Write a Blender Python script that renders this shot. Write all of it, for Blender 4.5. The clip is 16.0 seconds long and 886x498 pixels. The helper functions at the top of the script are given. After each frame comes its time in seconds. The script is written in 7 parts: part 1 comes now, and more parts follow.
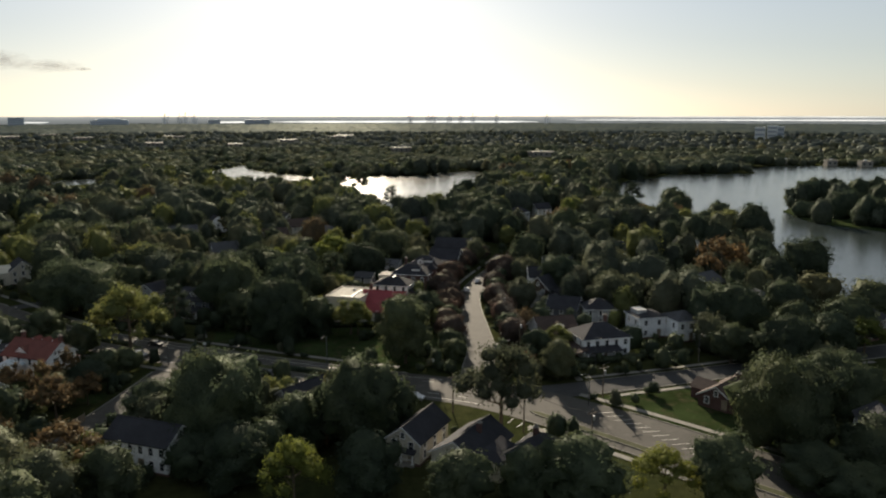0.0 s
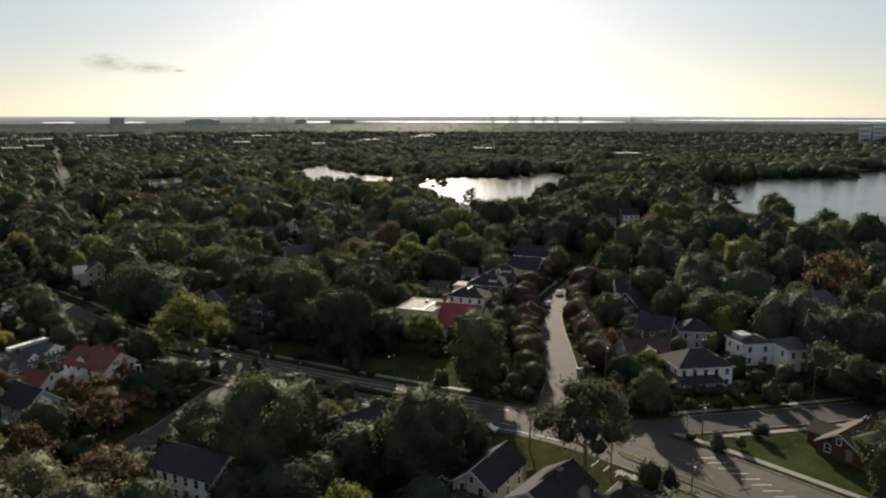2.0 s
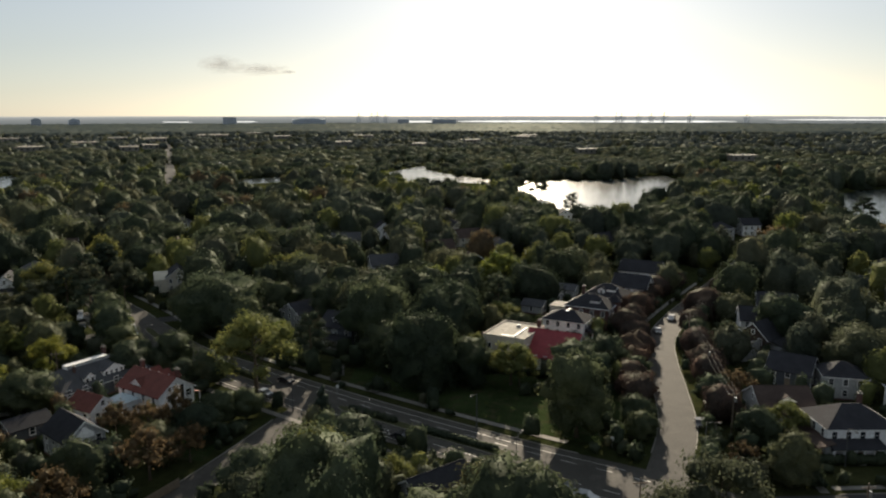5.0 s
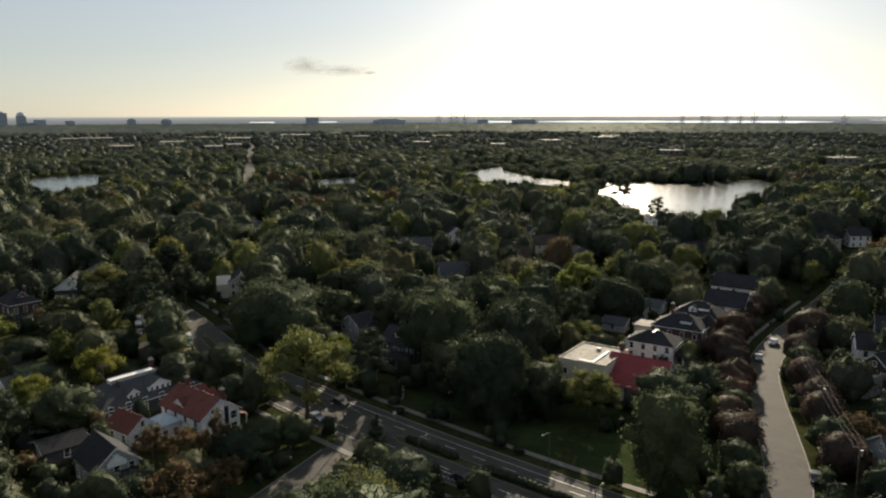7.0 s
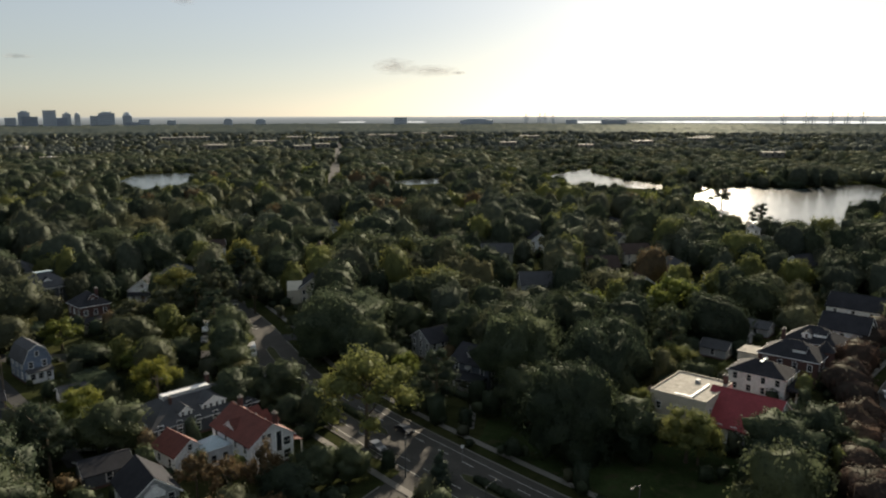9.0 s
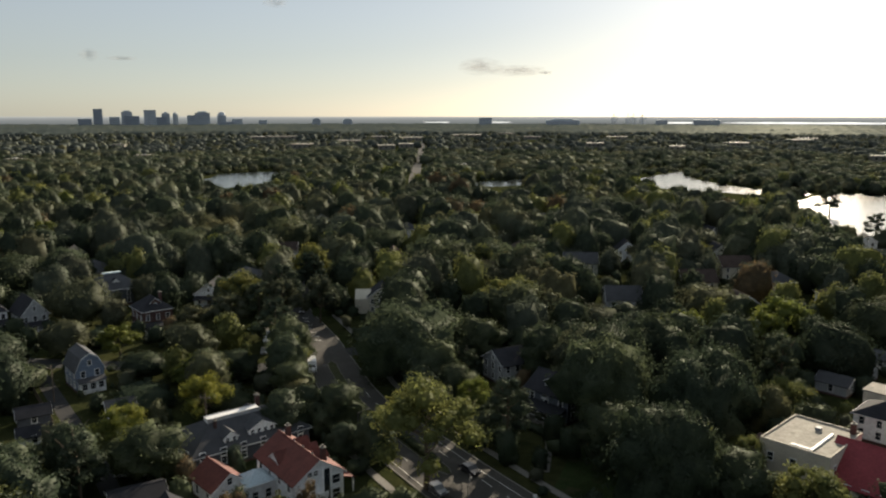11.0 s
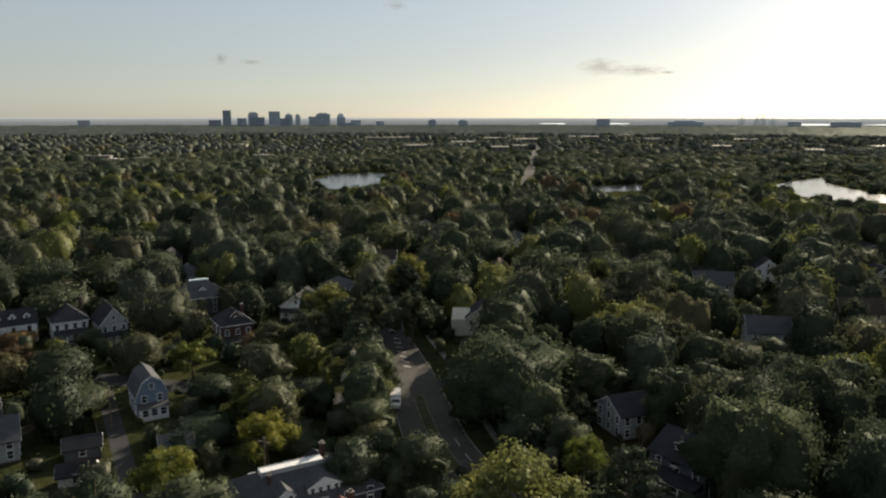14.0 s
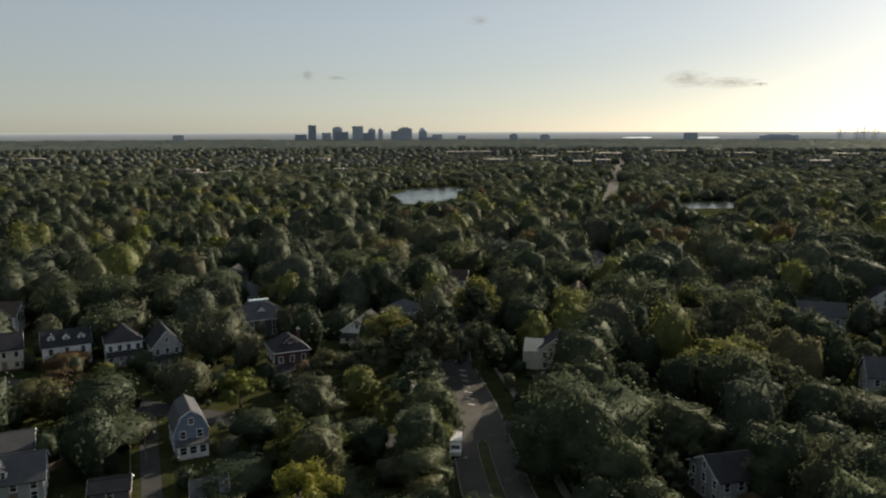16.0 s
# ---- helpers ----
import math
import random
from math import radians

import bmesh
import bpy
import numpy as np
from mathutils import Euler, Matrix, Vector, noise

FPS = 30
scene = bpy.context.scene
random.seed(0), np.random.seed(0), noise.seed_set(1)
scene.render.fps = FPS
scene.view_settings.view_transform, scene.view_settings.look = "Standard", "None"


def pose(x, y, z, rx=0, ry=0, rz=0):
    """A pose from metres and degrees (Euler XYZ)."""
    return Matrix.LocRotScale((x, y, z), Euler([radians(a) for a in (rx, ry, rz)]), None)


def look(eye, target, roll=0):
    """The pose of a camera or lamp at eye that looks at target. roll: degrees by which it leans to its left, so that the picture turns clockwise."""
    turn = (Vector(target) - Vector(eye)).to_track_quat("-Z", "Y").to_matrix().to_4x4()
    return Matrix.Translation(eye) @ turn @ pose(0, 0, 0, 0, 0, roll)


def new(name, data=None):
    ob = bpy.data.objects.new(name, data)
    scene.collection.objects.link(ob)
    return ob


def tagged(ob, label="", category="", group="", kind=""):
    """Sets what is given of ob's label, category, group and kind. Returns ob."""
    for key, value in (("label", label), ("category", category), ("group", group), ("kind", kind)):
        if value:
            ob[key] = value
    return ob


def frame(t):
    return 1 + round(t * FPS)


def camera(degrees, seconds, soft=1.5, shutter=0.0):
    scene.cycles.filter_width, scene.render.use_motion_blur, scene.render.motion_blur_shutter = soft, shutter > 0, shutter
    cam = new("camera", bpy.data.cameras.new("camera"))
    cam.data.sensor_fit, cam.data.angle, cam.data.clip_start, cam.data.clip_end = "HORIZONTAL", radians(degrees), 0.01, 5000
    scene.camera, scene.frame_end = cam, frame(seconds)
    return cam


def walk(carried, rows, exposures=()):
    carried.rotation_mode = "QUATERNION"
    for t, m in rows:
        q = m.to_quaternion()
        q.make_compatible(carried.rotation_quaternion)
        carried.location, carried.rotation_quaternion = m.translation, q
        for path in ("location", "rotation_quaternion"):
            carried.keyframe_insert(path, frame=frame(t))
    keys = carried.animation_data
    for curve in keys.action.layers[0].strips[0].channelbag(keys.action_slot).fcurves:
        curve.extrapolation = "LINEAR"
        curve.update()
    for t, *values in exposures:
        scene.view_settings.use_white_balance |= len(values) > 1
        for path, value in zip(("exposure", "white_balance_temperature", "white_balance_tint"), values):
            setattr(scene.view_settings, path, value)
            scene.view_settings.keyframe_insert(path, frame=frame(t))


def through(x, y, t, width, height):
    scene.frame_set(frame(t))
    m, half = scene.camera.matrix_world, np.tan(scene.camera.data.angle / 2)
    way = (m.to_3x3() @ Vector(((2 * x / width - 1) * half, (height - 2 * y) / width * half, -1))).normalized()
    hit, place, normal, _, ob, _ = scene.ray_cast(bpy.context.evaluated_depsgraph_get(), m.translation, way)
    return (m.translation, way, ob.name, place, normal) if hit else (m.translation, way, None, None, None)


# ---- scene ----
cam = camera(61.03, 16.0, soft=2.2)
PATH = [
    (0, (-0.48, 0.17, 63.69), (-0.7, 98.61, 46.13), -0.02),
    (0.5, (-0.22, 4.24, 63.52), (-3.26, 102.66, 46.09), 0.03),
    (1, (-0.36, 8.5, 63.61), (-6.15, 106.79, 46.15), 0.09),
    (1.5, (-0.41, 12.61, 63.73), (-8.97, 110.7, 46.26), 0.09),
    (2, (-0.28, 16.9, 63.93), (-11.16, 114.75, 46.37), 0.00),
    (2.5, (-0.46, 21.22, 63.59), (-13.43, 118.84, 46.19), 0.11),
    (3, (-0.59, 25.35, 63.81), (-15.7, 122.65, 46.36), 0.06),
    (3.5, (-0.78, 29.39, 64.0), (-18.03, 126.32, 46.51), 0.06),
    (4, (-1.05, 33.62, 64.22), (-20.5, 130.12, 46.66), -0.01),
    (6.5, (-4.59, 56.61, 63.72), (-35.57, 150.06, 46.17), -0.04),
    (7, (-5.46, 60.99, 63.66), (-39.13, 153.5, 46.1), -0.10),
    (7.5, (-6.54, 65.35, 63.66), (-42.85, 156.85, 46.05), -0.14),
    (8, (-7.69, 69.31, 63.56), (-46.56, 159.76, 46.01), -0.08),
    (8.5, (-8.6, 73.3, 63.9), (-50.1, 162.55, 46.23), -0.24),
    (9, (-10.01, 77.57, 63.43), (-54.07, 165.61, 45.9), -0.08),
    (11.5, (-19.17, 98.87, 62.91), (-75.12, 179.88, 45.37), -0.03),
    (12, (-21.59, 103.16, 62.66), (-79.91, 182.47, 45.13), -0.04),
    (12.5, (-24.51, 107.38, 62.26), (-85.11, 184.99, 44.79), 0.05),
    (13, (-26.88, 111.33, 61.99), (-89.71, 187.15, 44.56), 0.00),
    (13.5, (-29.15, 114.73, 61.96), (-93.68, 189.11, 44.54), 0.09),
    (14, (-31.69, 118.57, 62.03), (-97.14, 192.17, 44.71), 0.05),
    (14.5, (-34.43, 122.57, 61.87), (-100.48, 195.72, 44.93), 0.05),
    (15, (-37.53, 126.53, 61.99), (-105.9, 197.62, 45.52), 0.03),
    (15.5, (-39.7, 129.98, 62.03), (-110.49, 198.77, 45.97), 0.14),
    (16, (-42.1, 133.5, 61.51), (-115.31, 199.83, 46.02), -0.12),
]
EXPOSURE = [(0, 0.93), (11.5, 0.95), (14.5, 0.96), (15.3, 0.84), (16, 0.85)]
walk(cam, [(t, look(eye, target, roll)) for t, eye, target, roll in PATH], EXPOSURE)

# ---------------------------------------------------------------- light
SUN_AZ, SUN_EL = radians(7.5), radians(19)
SUN_DIR = Vector((-math.sin(SUN_AZ) * math.cos(SUN_EL), math.cos(SUN_AZ) * math.cos(SUN_EL), math.sin(SUN_EL)))
world = bpy.data.worlds.new("sky")
scene.world = world
world.use_nodes = True
wn = world.node_tree.nodes
sky = wn.new("ShaderNodeTexSky")
sky.sky_type, sky.sun_disc = "NISHITA", False
sky.sun_elevation, sky.sun_rotation = SUN_EL, -SUN_AZ
sky.altitude, sky.air_density, sky.dust_density, sky.ozone_density = 60, 0.8, 0.45, 1.0
wn["Background"].inputs["Strength"].default_value = 0.0425
soften = wn.new("ShaderNodeHueSaturation")
soften.inputs["Saturation"].default_value = 0.6
haze = wn.new("ShaderNodeMix")  # thin high haze over the whole sky
haze.data_type = "RGBA"
haze.inputs[0].default_value, haze.inputs[7].default_value = 0.34, (6.4, 7.7, 7.9, 1)
world.node_tree.links.new(sky.outputs["Color"], haze.inputs[6])
world.node_tree.links.new(haze.outputs[2], soften.inputs["Color"])
sky_dir, sky_up, low = wn.new("ShaderNodeTexCoord"), wn.new("ShaderNodeSeparateXYZ"), wn.new("ShaderNodeValToRGB")  # dusty warm air low down
low.color_ramp.elements[0].position, low.color_ramp.elements[0].color = 0.0, (0.975, 0.94, 0.85, 1)
low.color_ramp.elements[1].position, low.color_ramp.elements[1].color = 0.13, (1, 1, 1, 1)
warm = wn.new("ShaderNodeMix")
warm.data_type, warm.blend_type = "RGBA", "MULTIPLY"
warm.inputs[0].default_value = 1.0
for a, b in ((sky_dir.outputs["Generated"], sky_up.inputs[0]), (sky_up.outputs["Z"], low.inputs["Fac"]), (soften.outputs["Color"], warm.inputs[6]),
             (low.outputs["Color"], warm.inputs[7]), (warm.outputs[2], wn["Background"].inputs["Color"])):
    world.node_tree.links.new(a, b)

sun_data = bpy.data.lights.new("sun", "SUN")
sun_data.energy, sun_data.angle, sun_data.color = 5.0, radians(0.6), (1.0, 0.86, 0.66)
sun = new("sun", sun_data)
sun.matrix_world = look(SUN_DIR * 1000, (0, 0, 0))


# ---------------------------------------------------------------- materials
def node_mat(name, rough=0.8, metallic=0.0, spec=0.3):
    m = bpy.data.materials.new(name)
    m.use_nodes = True
    nt = m.node_tree
    b = nt.nodes["Principled BSDF"]
    b.inputs["Roughness"].default_value = rough
    b.inputs["Metallic"].default_value = metallic
    b.inputs["Specular IOR Level"].default_value = spec
    return m, nt, b


def noise_node(nt, scale, detail=3.0, rough=0.6):
    tc = nt.nodes.new("ShaderNodeTexCoord")
    n = nt.nodes.new("ShaderNodeTexNoise")
    n.inputs["Scale"].default_value = scale
    n.inputs["Detail"].default_value = detail
    n.inputs["Roughness"].default_value = rough
    nt.links.new(tc.outputs["Object"], n.inputs["Vector"])
    return n


def ramp(nt, fac, stops):
    r = nt.nodes.new("ShaderNodeValToRGB")
    els = r.color_ramp.elements
    while len(els) < len(stops):
        els.new(0.5)
    for e, (p, c) in zip(els, stops):
        e.position, e.color = p, (*c, 1)
    nt.links.new(fac, r.inputs["Fac"])
    return r.outputs["Color"]


def mix_rgb(nt, fac, a, b, kind="MIX"):
    m = nt.nodes.new("ShaderNodeMix")
    m.data_type, m.blend_type = "RGBA", kind
    for sock, v in ((m.inputs[0], fac), (m.inputs[6], a), (m.inputs[7], b)):
        if isinstance(v, bpy.types.NodeSocket):
            nt.links.new(v, sock)
        elif isinstance(v, tuple):
            sock.default_value = (*v, 1)
        else:
            sock.default_value = v
    return m.outputs[2]


def bump(nt, b, height, strength, dist=0.05):
    n = nt.nodes.new("ShaderNodeBump")
    n.inputs["Strength"].default_value = strength
    n.inputs["Distance"].default_value = dist
    nt.links.new(height, n.inputs["Height"])
    nt.links.new(n.outputs["Normal"], b.inputs["Normal"])


def shade(c, k):
    return tuple(v * k for v in c)


def surface(name, color, rough=0.8, var=0.25, big=0.35, fine=6.0, metallic=0.0, spec=0.3, bands=0.0, stain=None, axis="Z"):
    """A weathered surface: broad stains, fine grain, a little relief; bands: spacing of courses in metres."""
    m, nt, b = node_mat(name, rough, metallic, spec)
    n1, n2 = noise_node(nt, big, 4), noise_node(nt, fine, 3)
    c1 = ramp(nt, n1.outputs["Fac"], [(0.3, shade(color, 1 - var)), (0.7, shade(color, 1 + var))])
    c2 = ramp(nt, n2.outputs["Fac"], [(0.25, (0.72, 0.72, 0.72)), (0.75, (1.15, 1.15, 1.15))])
    col = mix_rgb(nt, 1.0, c1, c2, "MULTIPLY")
    oi = nt.nodes.new("ShaderNodeObjectInfo")
    c3 = ramp(nt, oi.outputs["Random"], [(0.0, (0.88, 0.88, 0.88)), (1.0, (1.08, 1.08, 1.08))])
    col = mix_rgb(nt, 1.0, col, c3, "MULTIPLY")
    if stain:
        n3 = noise_node(nt, big * 2.7, 5)
        f = ramp(nt, n3.outputs["Fac"], [(0.52, (0, 0, 0)), (0.68, (1, 1, 1))])
        col = mix_rgb(nt, f, col, stain)
    nt.links.new(col, b.inputs["Base Color"])
    if bands:
        tc = nt.nodes.new("ShaderNodeTexCoord")
        w = nt.nodes.new("ShaderNodeTexWave")
        w.bands_direction, w.wave_profile = axis, "SAW"
        w.inputs["Scale"].default_value = 1.0 / bands / 3.18
        w.inputs["Distortion"].default_value = 0.0
        nt.links.new(tc.outputs["Object"], w.inputs["Vector"])
        bump(nt, b, w.outputs["Fac"], 0.5, 0.03)
    else:
        bump(nt, b, n2.outputs["Fac"], 0.25, 0.03)
    return m


def muted(c):
    """A cooler version of a leaf colour: less red, more blue."""
    return c[0] * 0.95, c[1], c[2] + 0.36 * (c[1] - c[2])


def leaf_material(name, c_dark, c_light, through=0.3, broad=0.4, patch_size=0.07, gloss=0.012):
    """Leaves: diffuse with light coming through; hue varies over the crown and from tree to tree."""
    if name not in ("leaves_yellow_green", "leaves_rust_brown", "leaves_pale_green"):
        c_dark, c_light = muted(c_dark), muted(c_light)
    m = bpy.data.materials.new(name)
    m.use_nodes = True
    nt = m.node_tree
    nt.nodes.remove(nt.nodes["Principled BSDF"])
    out = nt.nodes["Material Output"]
    geo = nt.nodes.new("ShaderNodeNewGeometry")
    n = nt.nodes.new("ShaderNodeTexNoise")
    n.inputs["Scale"].default_value, n.inputs["Detail"].default_value = 0.35, 4
    nt.links.new(geo.outputs["Position"], n.inputs["Vector"])
    col = ramp(nt, n.outputs["Fac"], [(0.32, c_dark), (0.68, c_light)])
    n2 = nt.nodes.new("ShaderNodeTexNoise")
    n2.inputs["Scale"].default_value, n2.inputs["Detail"].default_value = patch_size, 2
    nt.links.new(geo.outputs["Position"], n2.inputs["Vector"])
    patch = ramp(nt, n2.outputs["Fac"], [(0.3, (0.62, 0.66, 0.72)), (0.5, (1.0, 1.0, 1.0)), (0.7, (1.5, 1.3, 0.95))])
    col = mix_rgb(nt, broad, col, mix_rgb(nt, 1.0, col, patch, "MULTIPLY"))
    isl = ramp(nt, geo.outputs["Random Per Island"], [(0.0, (0.82, 0.82, 0.82)), (1.0, (1.15, 1.15, 1.1))])
    col = mix_rgb(nt, 1.0, col, isl, "MULTIPLY")
    oi = nt.nodes.new("ShaderNodeObjectInfo")
    tone = ramp(nt, oi.outputs["Random"], [(0.0, (0.8, 0.78, 0.75)), (0.5, (1.0, 1.0, 1.0)), (1.0, (1.2, 1.08, 0.95))])
    col = mix_rgb(nt, 1.0, col, tone, "MULTIPLY")
    d, tr, gl = (nt.nodes.new("ShaderNodeBsdf" + k) for k in ("Diffuse", "Translucent", "Glossy"))
    gl.inputs["Roughness"].default_value = 0.55
    gl.inputs["Color"].default_value = (0.9, 0.95, 0.85, 1)
    for s in (d, tr):
        nt.links.new(col, s.inputs["Color"])
    mx, mg = nt.nodes.new("ShaderNodeMixShader"), nt.nodes.new("ShaderNodeMixShader")
    mx.inputs[0].default_value, mg.inputs[0].default_value = through, gloss
    n3 = nt.nodes.new("ShaderNodeTexNoise")
    n3.inputs["Scale"].default_value, n3.inputs["Detail"].default_value = 2.2, 3
    nt.links.new(geo.outputs["Position"], n3.inputs["Vector"])
    bp = nt.nodes.new("ShaderNodeBump")
    bp.inputs["Strength"].default_value, bp.inputs["Distance"].default_value = 0.9, 0.35
    nt.links.new(n3.outputs["Fac"], bp.inputs["Height"])
    nt.links.new(bp.outputs["Normal"], d.inputs["Normal"])
    nt.links.new(d.outputs[0], mx.inputs[1])
    nt.links.new(tr.outputs[0], mx.inputs[2])
    nt.links.new(mx.outputs[0], mg.inputs[1])
    nt.links.new(gl.outputs[0], mg.inputs[2])
    nt.links.new(mg.outputs[0], out.inputs["Surface"])
    return m


LEAF = {
    "dark": leaf_material("leaves_dark", (0.026, 0.038, 0.017), (0.056, 0.070, 0.031), 0.38),
    "mid": leaf_material("leaves_green", (0.040, 0.053, 0.022), (0.088, 0.105, 0.041), 0.45),
    "light": leaf_material("leaves_pale_green", (0.098, 0.114, 0.040), (0.180, 0.192, 0.066), 0.46),
    "lime": leaf_material("leaves_yellow_green", (0.085, 0.108, 0.026), (0.170, 0.196, 0.046), 0.5),
    "olive": leaf_material("leaves_olive", (0.054, 0.060, 0.026), (0.108, 0.114, 0.046), 0.45),
    "rust": leaf_material("leaves_rust_brown", (0.074, 0.056, 0.036), (0.150, 0.108, 0.06), 0.42),
    "red": leaf_material("leaves_dark_red", (0.036, 0.028, 0.025), (0.078, 0.050, 0.043), 0.3),
    "pine": leaf_material("needles", (0.028, 0.041, 0.023), (0.061, 0.076, 0.035), 0.3),
    "cone": leaf_material("needles_blue_green", (0.022, 0.035, 0.026), (0.042, 0.056, 0.040), 0.2),
    "open": leaf_material("leaves_dull_green", (0.041, 0.050, 0.025), (0.088, 0.095, 0.047), 0.46),
    # far leaves are raised paler and greyer: distance haze put into the colour
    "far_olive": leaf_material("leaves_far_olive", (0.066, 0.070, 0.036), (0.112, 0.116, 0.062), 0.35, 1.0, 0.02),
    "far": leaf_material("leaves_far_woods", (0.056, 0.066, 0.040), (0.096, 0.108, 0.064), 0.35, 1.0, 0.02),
    # bluish grey leaves: haze of the far distance painted into the colour
    "far_dusty": leaf_material("leaves_distant_hazed", (0.066, 0.080, 0.084), (0.088, 0.102, 0.106), 0.35, 0.7, 0.006, 0.012),
}
BARK = surface("bark", (0.09, 0.07, 0.05), 0.95, 0.3, 1.5, 8)
ASPHALT = surface("asphalt", (0.06, 0.06, 0.061), 0.9, 0.18, 0.12, 3, spec=0.06, stain=(0.06, 0.06, 0.058))
ASPHALT_OLD = surface("asphalt_worn", (0.08, 0.075, 0.068), 0.85, 0.15, 0.1, 3, spec=0.12, stain=(0.09, 0.085, 0.075))
CONCRETE = surface("concrete", (0.2, 0.19, 0.17), 0.85, 0.15, 0.3, 4)
PAINT_LINE = surface("road_paint", (0.62, 0.61, 0.56), 0.6, 0.2, 1.0, 9)
GRASS = surface("lawn", (0.032, 0.046, 0.018), 1.0, 0.4, 0.12, 2.0, spec=0.0, stain=(0.05, 0.048, 0.026))
HEDGE_GRASS = surface("median_grass", (0.06, 0.064, 0.03), 0.95, 0.3, 0.3, 3.0, spec=0.1)
WHITE = surface("white_paint", (0.84, 0.84, 0.84), 0.6, 0.06, 0.5, 3)
SIDING_WHITE = surface("white_siding", (0.84, 0.85, 0.87), 0.6, 0.07, 0.4, 2, bands=0.16)
SIDING_CREAM = surface("cream_siding", (0.58, 0.54, 0.45), 0.65, 0.08, 0.4, 2, bands=0.16)
SIDING_GREY = surface("grey_siding", (0.36, 0.37, 0.38), 0.65, 0.08, 0.4, 2, bands=0.16)
SIDING_BLUE = surface("blue_siding", (0.19, 0.24, 0.33), 0.6, 0.08, 0.4, 2, bands=0.16)
SIDING_DARK = surface("dark_siding", (0.09, 0.1, 0.12), 0.65, 0.1, 0.4, 2, bands=0.16)
BRICK = surface("red_brick", (0.24, 0.1, 0.075), 0.85, 0.15, 0.5, 5, bands=0.08)
BRICK_DARK = surface("dark_brick", (0.1, 0.056, 0.05), 0.85, 0.15, 0.5, 5, bands=0.08)
STUCCO = surface("stucco", (0.55, 0.5, 0.42), 0.85, 0.1, 0.4, 4)
SHINGLE = surface("asphalt_shingle", (0.036, 0.037, 0.044), 0.9, 0.2, 0.4, 5, spec=0.12, bands=0.3)
SHINGLE_BROWN = surface("brown_shingle", (0.075, 0.056, 0.05), 0.9, 0.2, 0.4, 5, spec=0.12, bands=0.3)
SHINGLE_LIGHT = surface("grey_shingle", (0.085, 0.087, 0.095), 0.85, 0.15, 0.4, 5, spec=0.12, bands=0.3)
ROOF_RED = surface("red_roof", (0.24, 0.042, 0.05), 0.65, 0.14, 0.3, 3, bands=0.35, axis="X")
ROOF_TILE = surface("terracotta_tile", (0.14, 0.045, 0.036), 0.75, 0.2, 0.5, 4, bands=0.35)
ROOF_FLAT = surface("pale_roof_membrane", (0.3, 0.28, 0.24), 0.85, 0.2, 0.25, 2, spec=0.15, stain=(0.2, 0.185, 0.16))
ROOF_METAL = surface("pale_blue_metal_roof", (0.5, 0.6, 0.66), 0.6, 0.08, 0.4, 3, metallic=0.0)
METAL = surface("galvanised_metal", (0.42, 0.43, 0.44), 0.45, 0.12, 0.6, 6, metallic=0.7)
METAL_DARK = surface("dark_painted_metal", (0.09, 0.092, 0.095), 0.65, 0.15, 0.6, 6, spec=0.2)
WOOD_POLE = surface("weathered_pole", (0.14, 0.11, 0.085), 0.9, 0.2, 1.0, 8)
WOOD = surface("weathered_planks", (0.25, 0.2, 0.15), 0.85, 0.2, 0.8, 6)
RUBBER = surface("rubber", (0.02, 0.02, 0.02), 0.8, 0.1, 1, 6)
GLASS_M, _nt, _b = node_mat("window_glass", 0.12, 0.0, 0.6)
_b.inputs["Base Color"].default_value = (0.02, 0.024, 0.03, 1)
CAR_PAINT = {}
for _n, _c in (("white", (0.75, 0.75, 0.75)), ("silver", (0.42, 0.43, 0.45)), ("black", (0.02, 0.02, 0.024)), ("red", (0.35, 0.02, 0.025)), ("blue", (0.05, 0.09, 0.2)), ("grey", (0.13, 0.135, 0.14))):
    CAR_PAINT[_n], _nt, _b = node_mat("car_paint_" + _n, 0.28, 0.1, 0.5)
    _b.inputs["Base Color"].default_value = (*_c, 1)
    _b.inputs["Coat Weight"].default_value = 0.6

WATER, _nt, _b = node_mat("lake_water", 0.14, 0.0, 0.5)
_b.inputs["Base Color"].default_value = (0.035, 0.045, 0.045, 1)
_b.inputs["IOR"].default_value = 1.33
_n = noise_node(_nt, 0.35, 4, 0.6)
bump(_nt, _b, _n.outputs["Fac"], 0.45, 0.35)

GROUND, _nt, _b = node_mat("ground_cover", 1.0, 0.0, 0.0)
_n1, _n2, _n3 = noise_node(_nt, 0.03, 5), noise_node(_nt, 0.4, 4), noise_node(_nt, 2.5, 3)
_c1 = ramp(_nt, _n1.outputs["Fac"], [(0.35, (0.026, 0.034, 0.015)), (0.6, (0.040, 0.044, 0.021))])
_c2 = ramp(_nt, _n2.outputs["Fac"], [(0.3, (0.7, 0.7, 0.65)), (0.7, (1.3, 1.25, 1.1))])
_nt.links.new(mix_rgb(_nt, 1.0, _c1, _c2, "MULTIPLY"), _b.inputs["Base Color"])
bump(_nt, _b, _n3.outputs["Fac"], 0.5, 0.2)


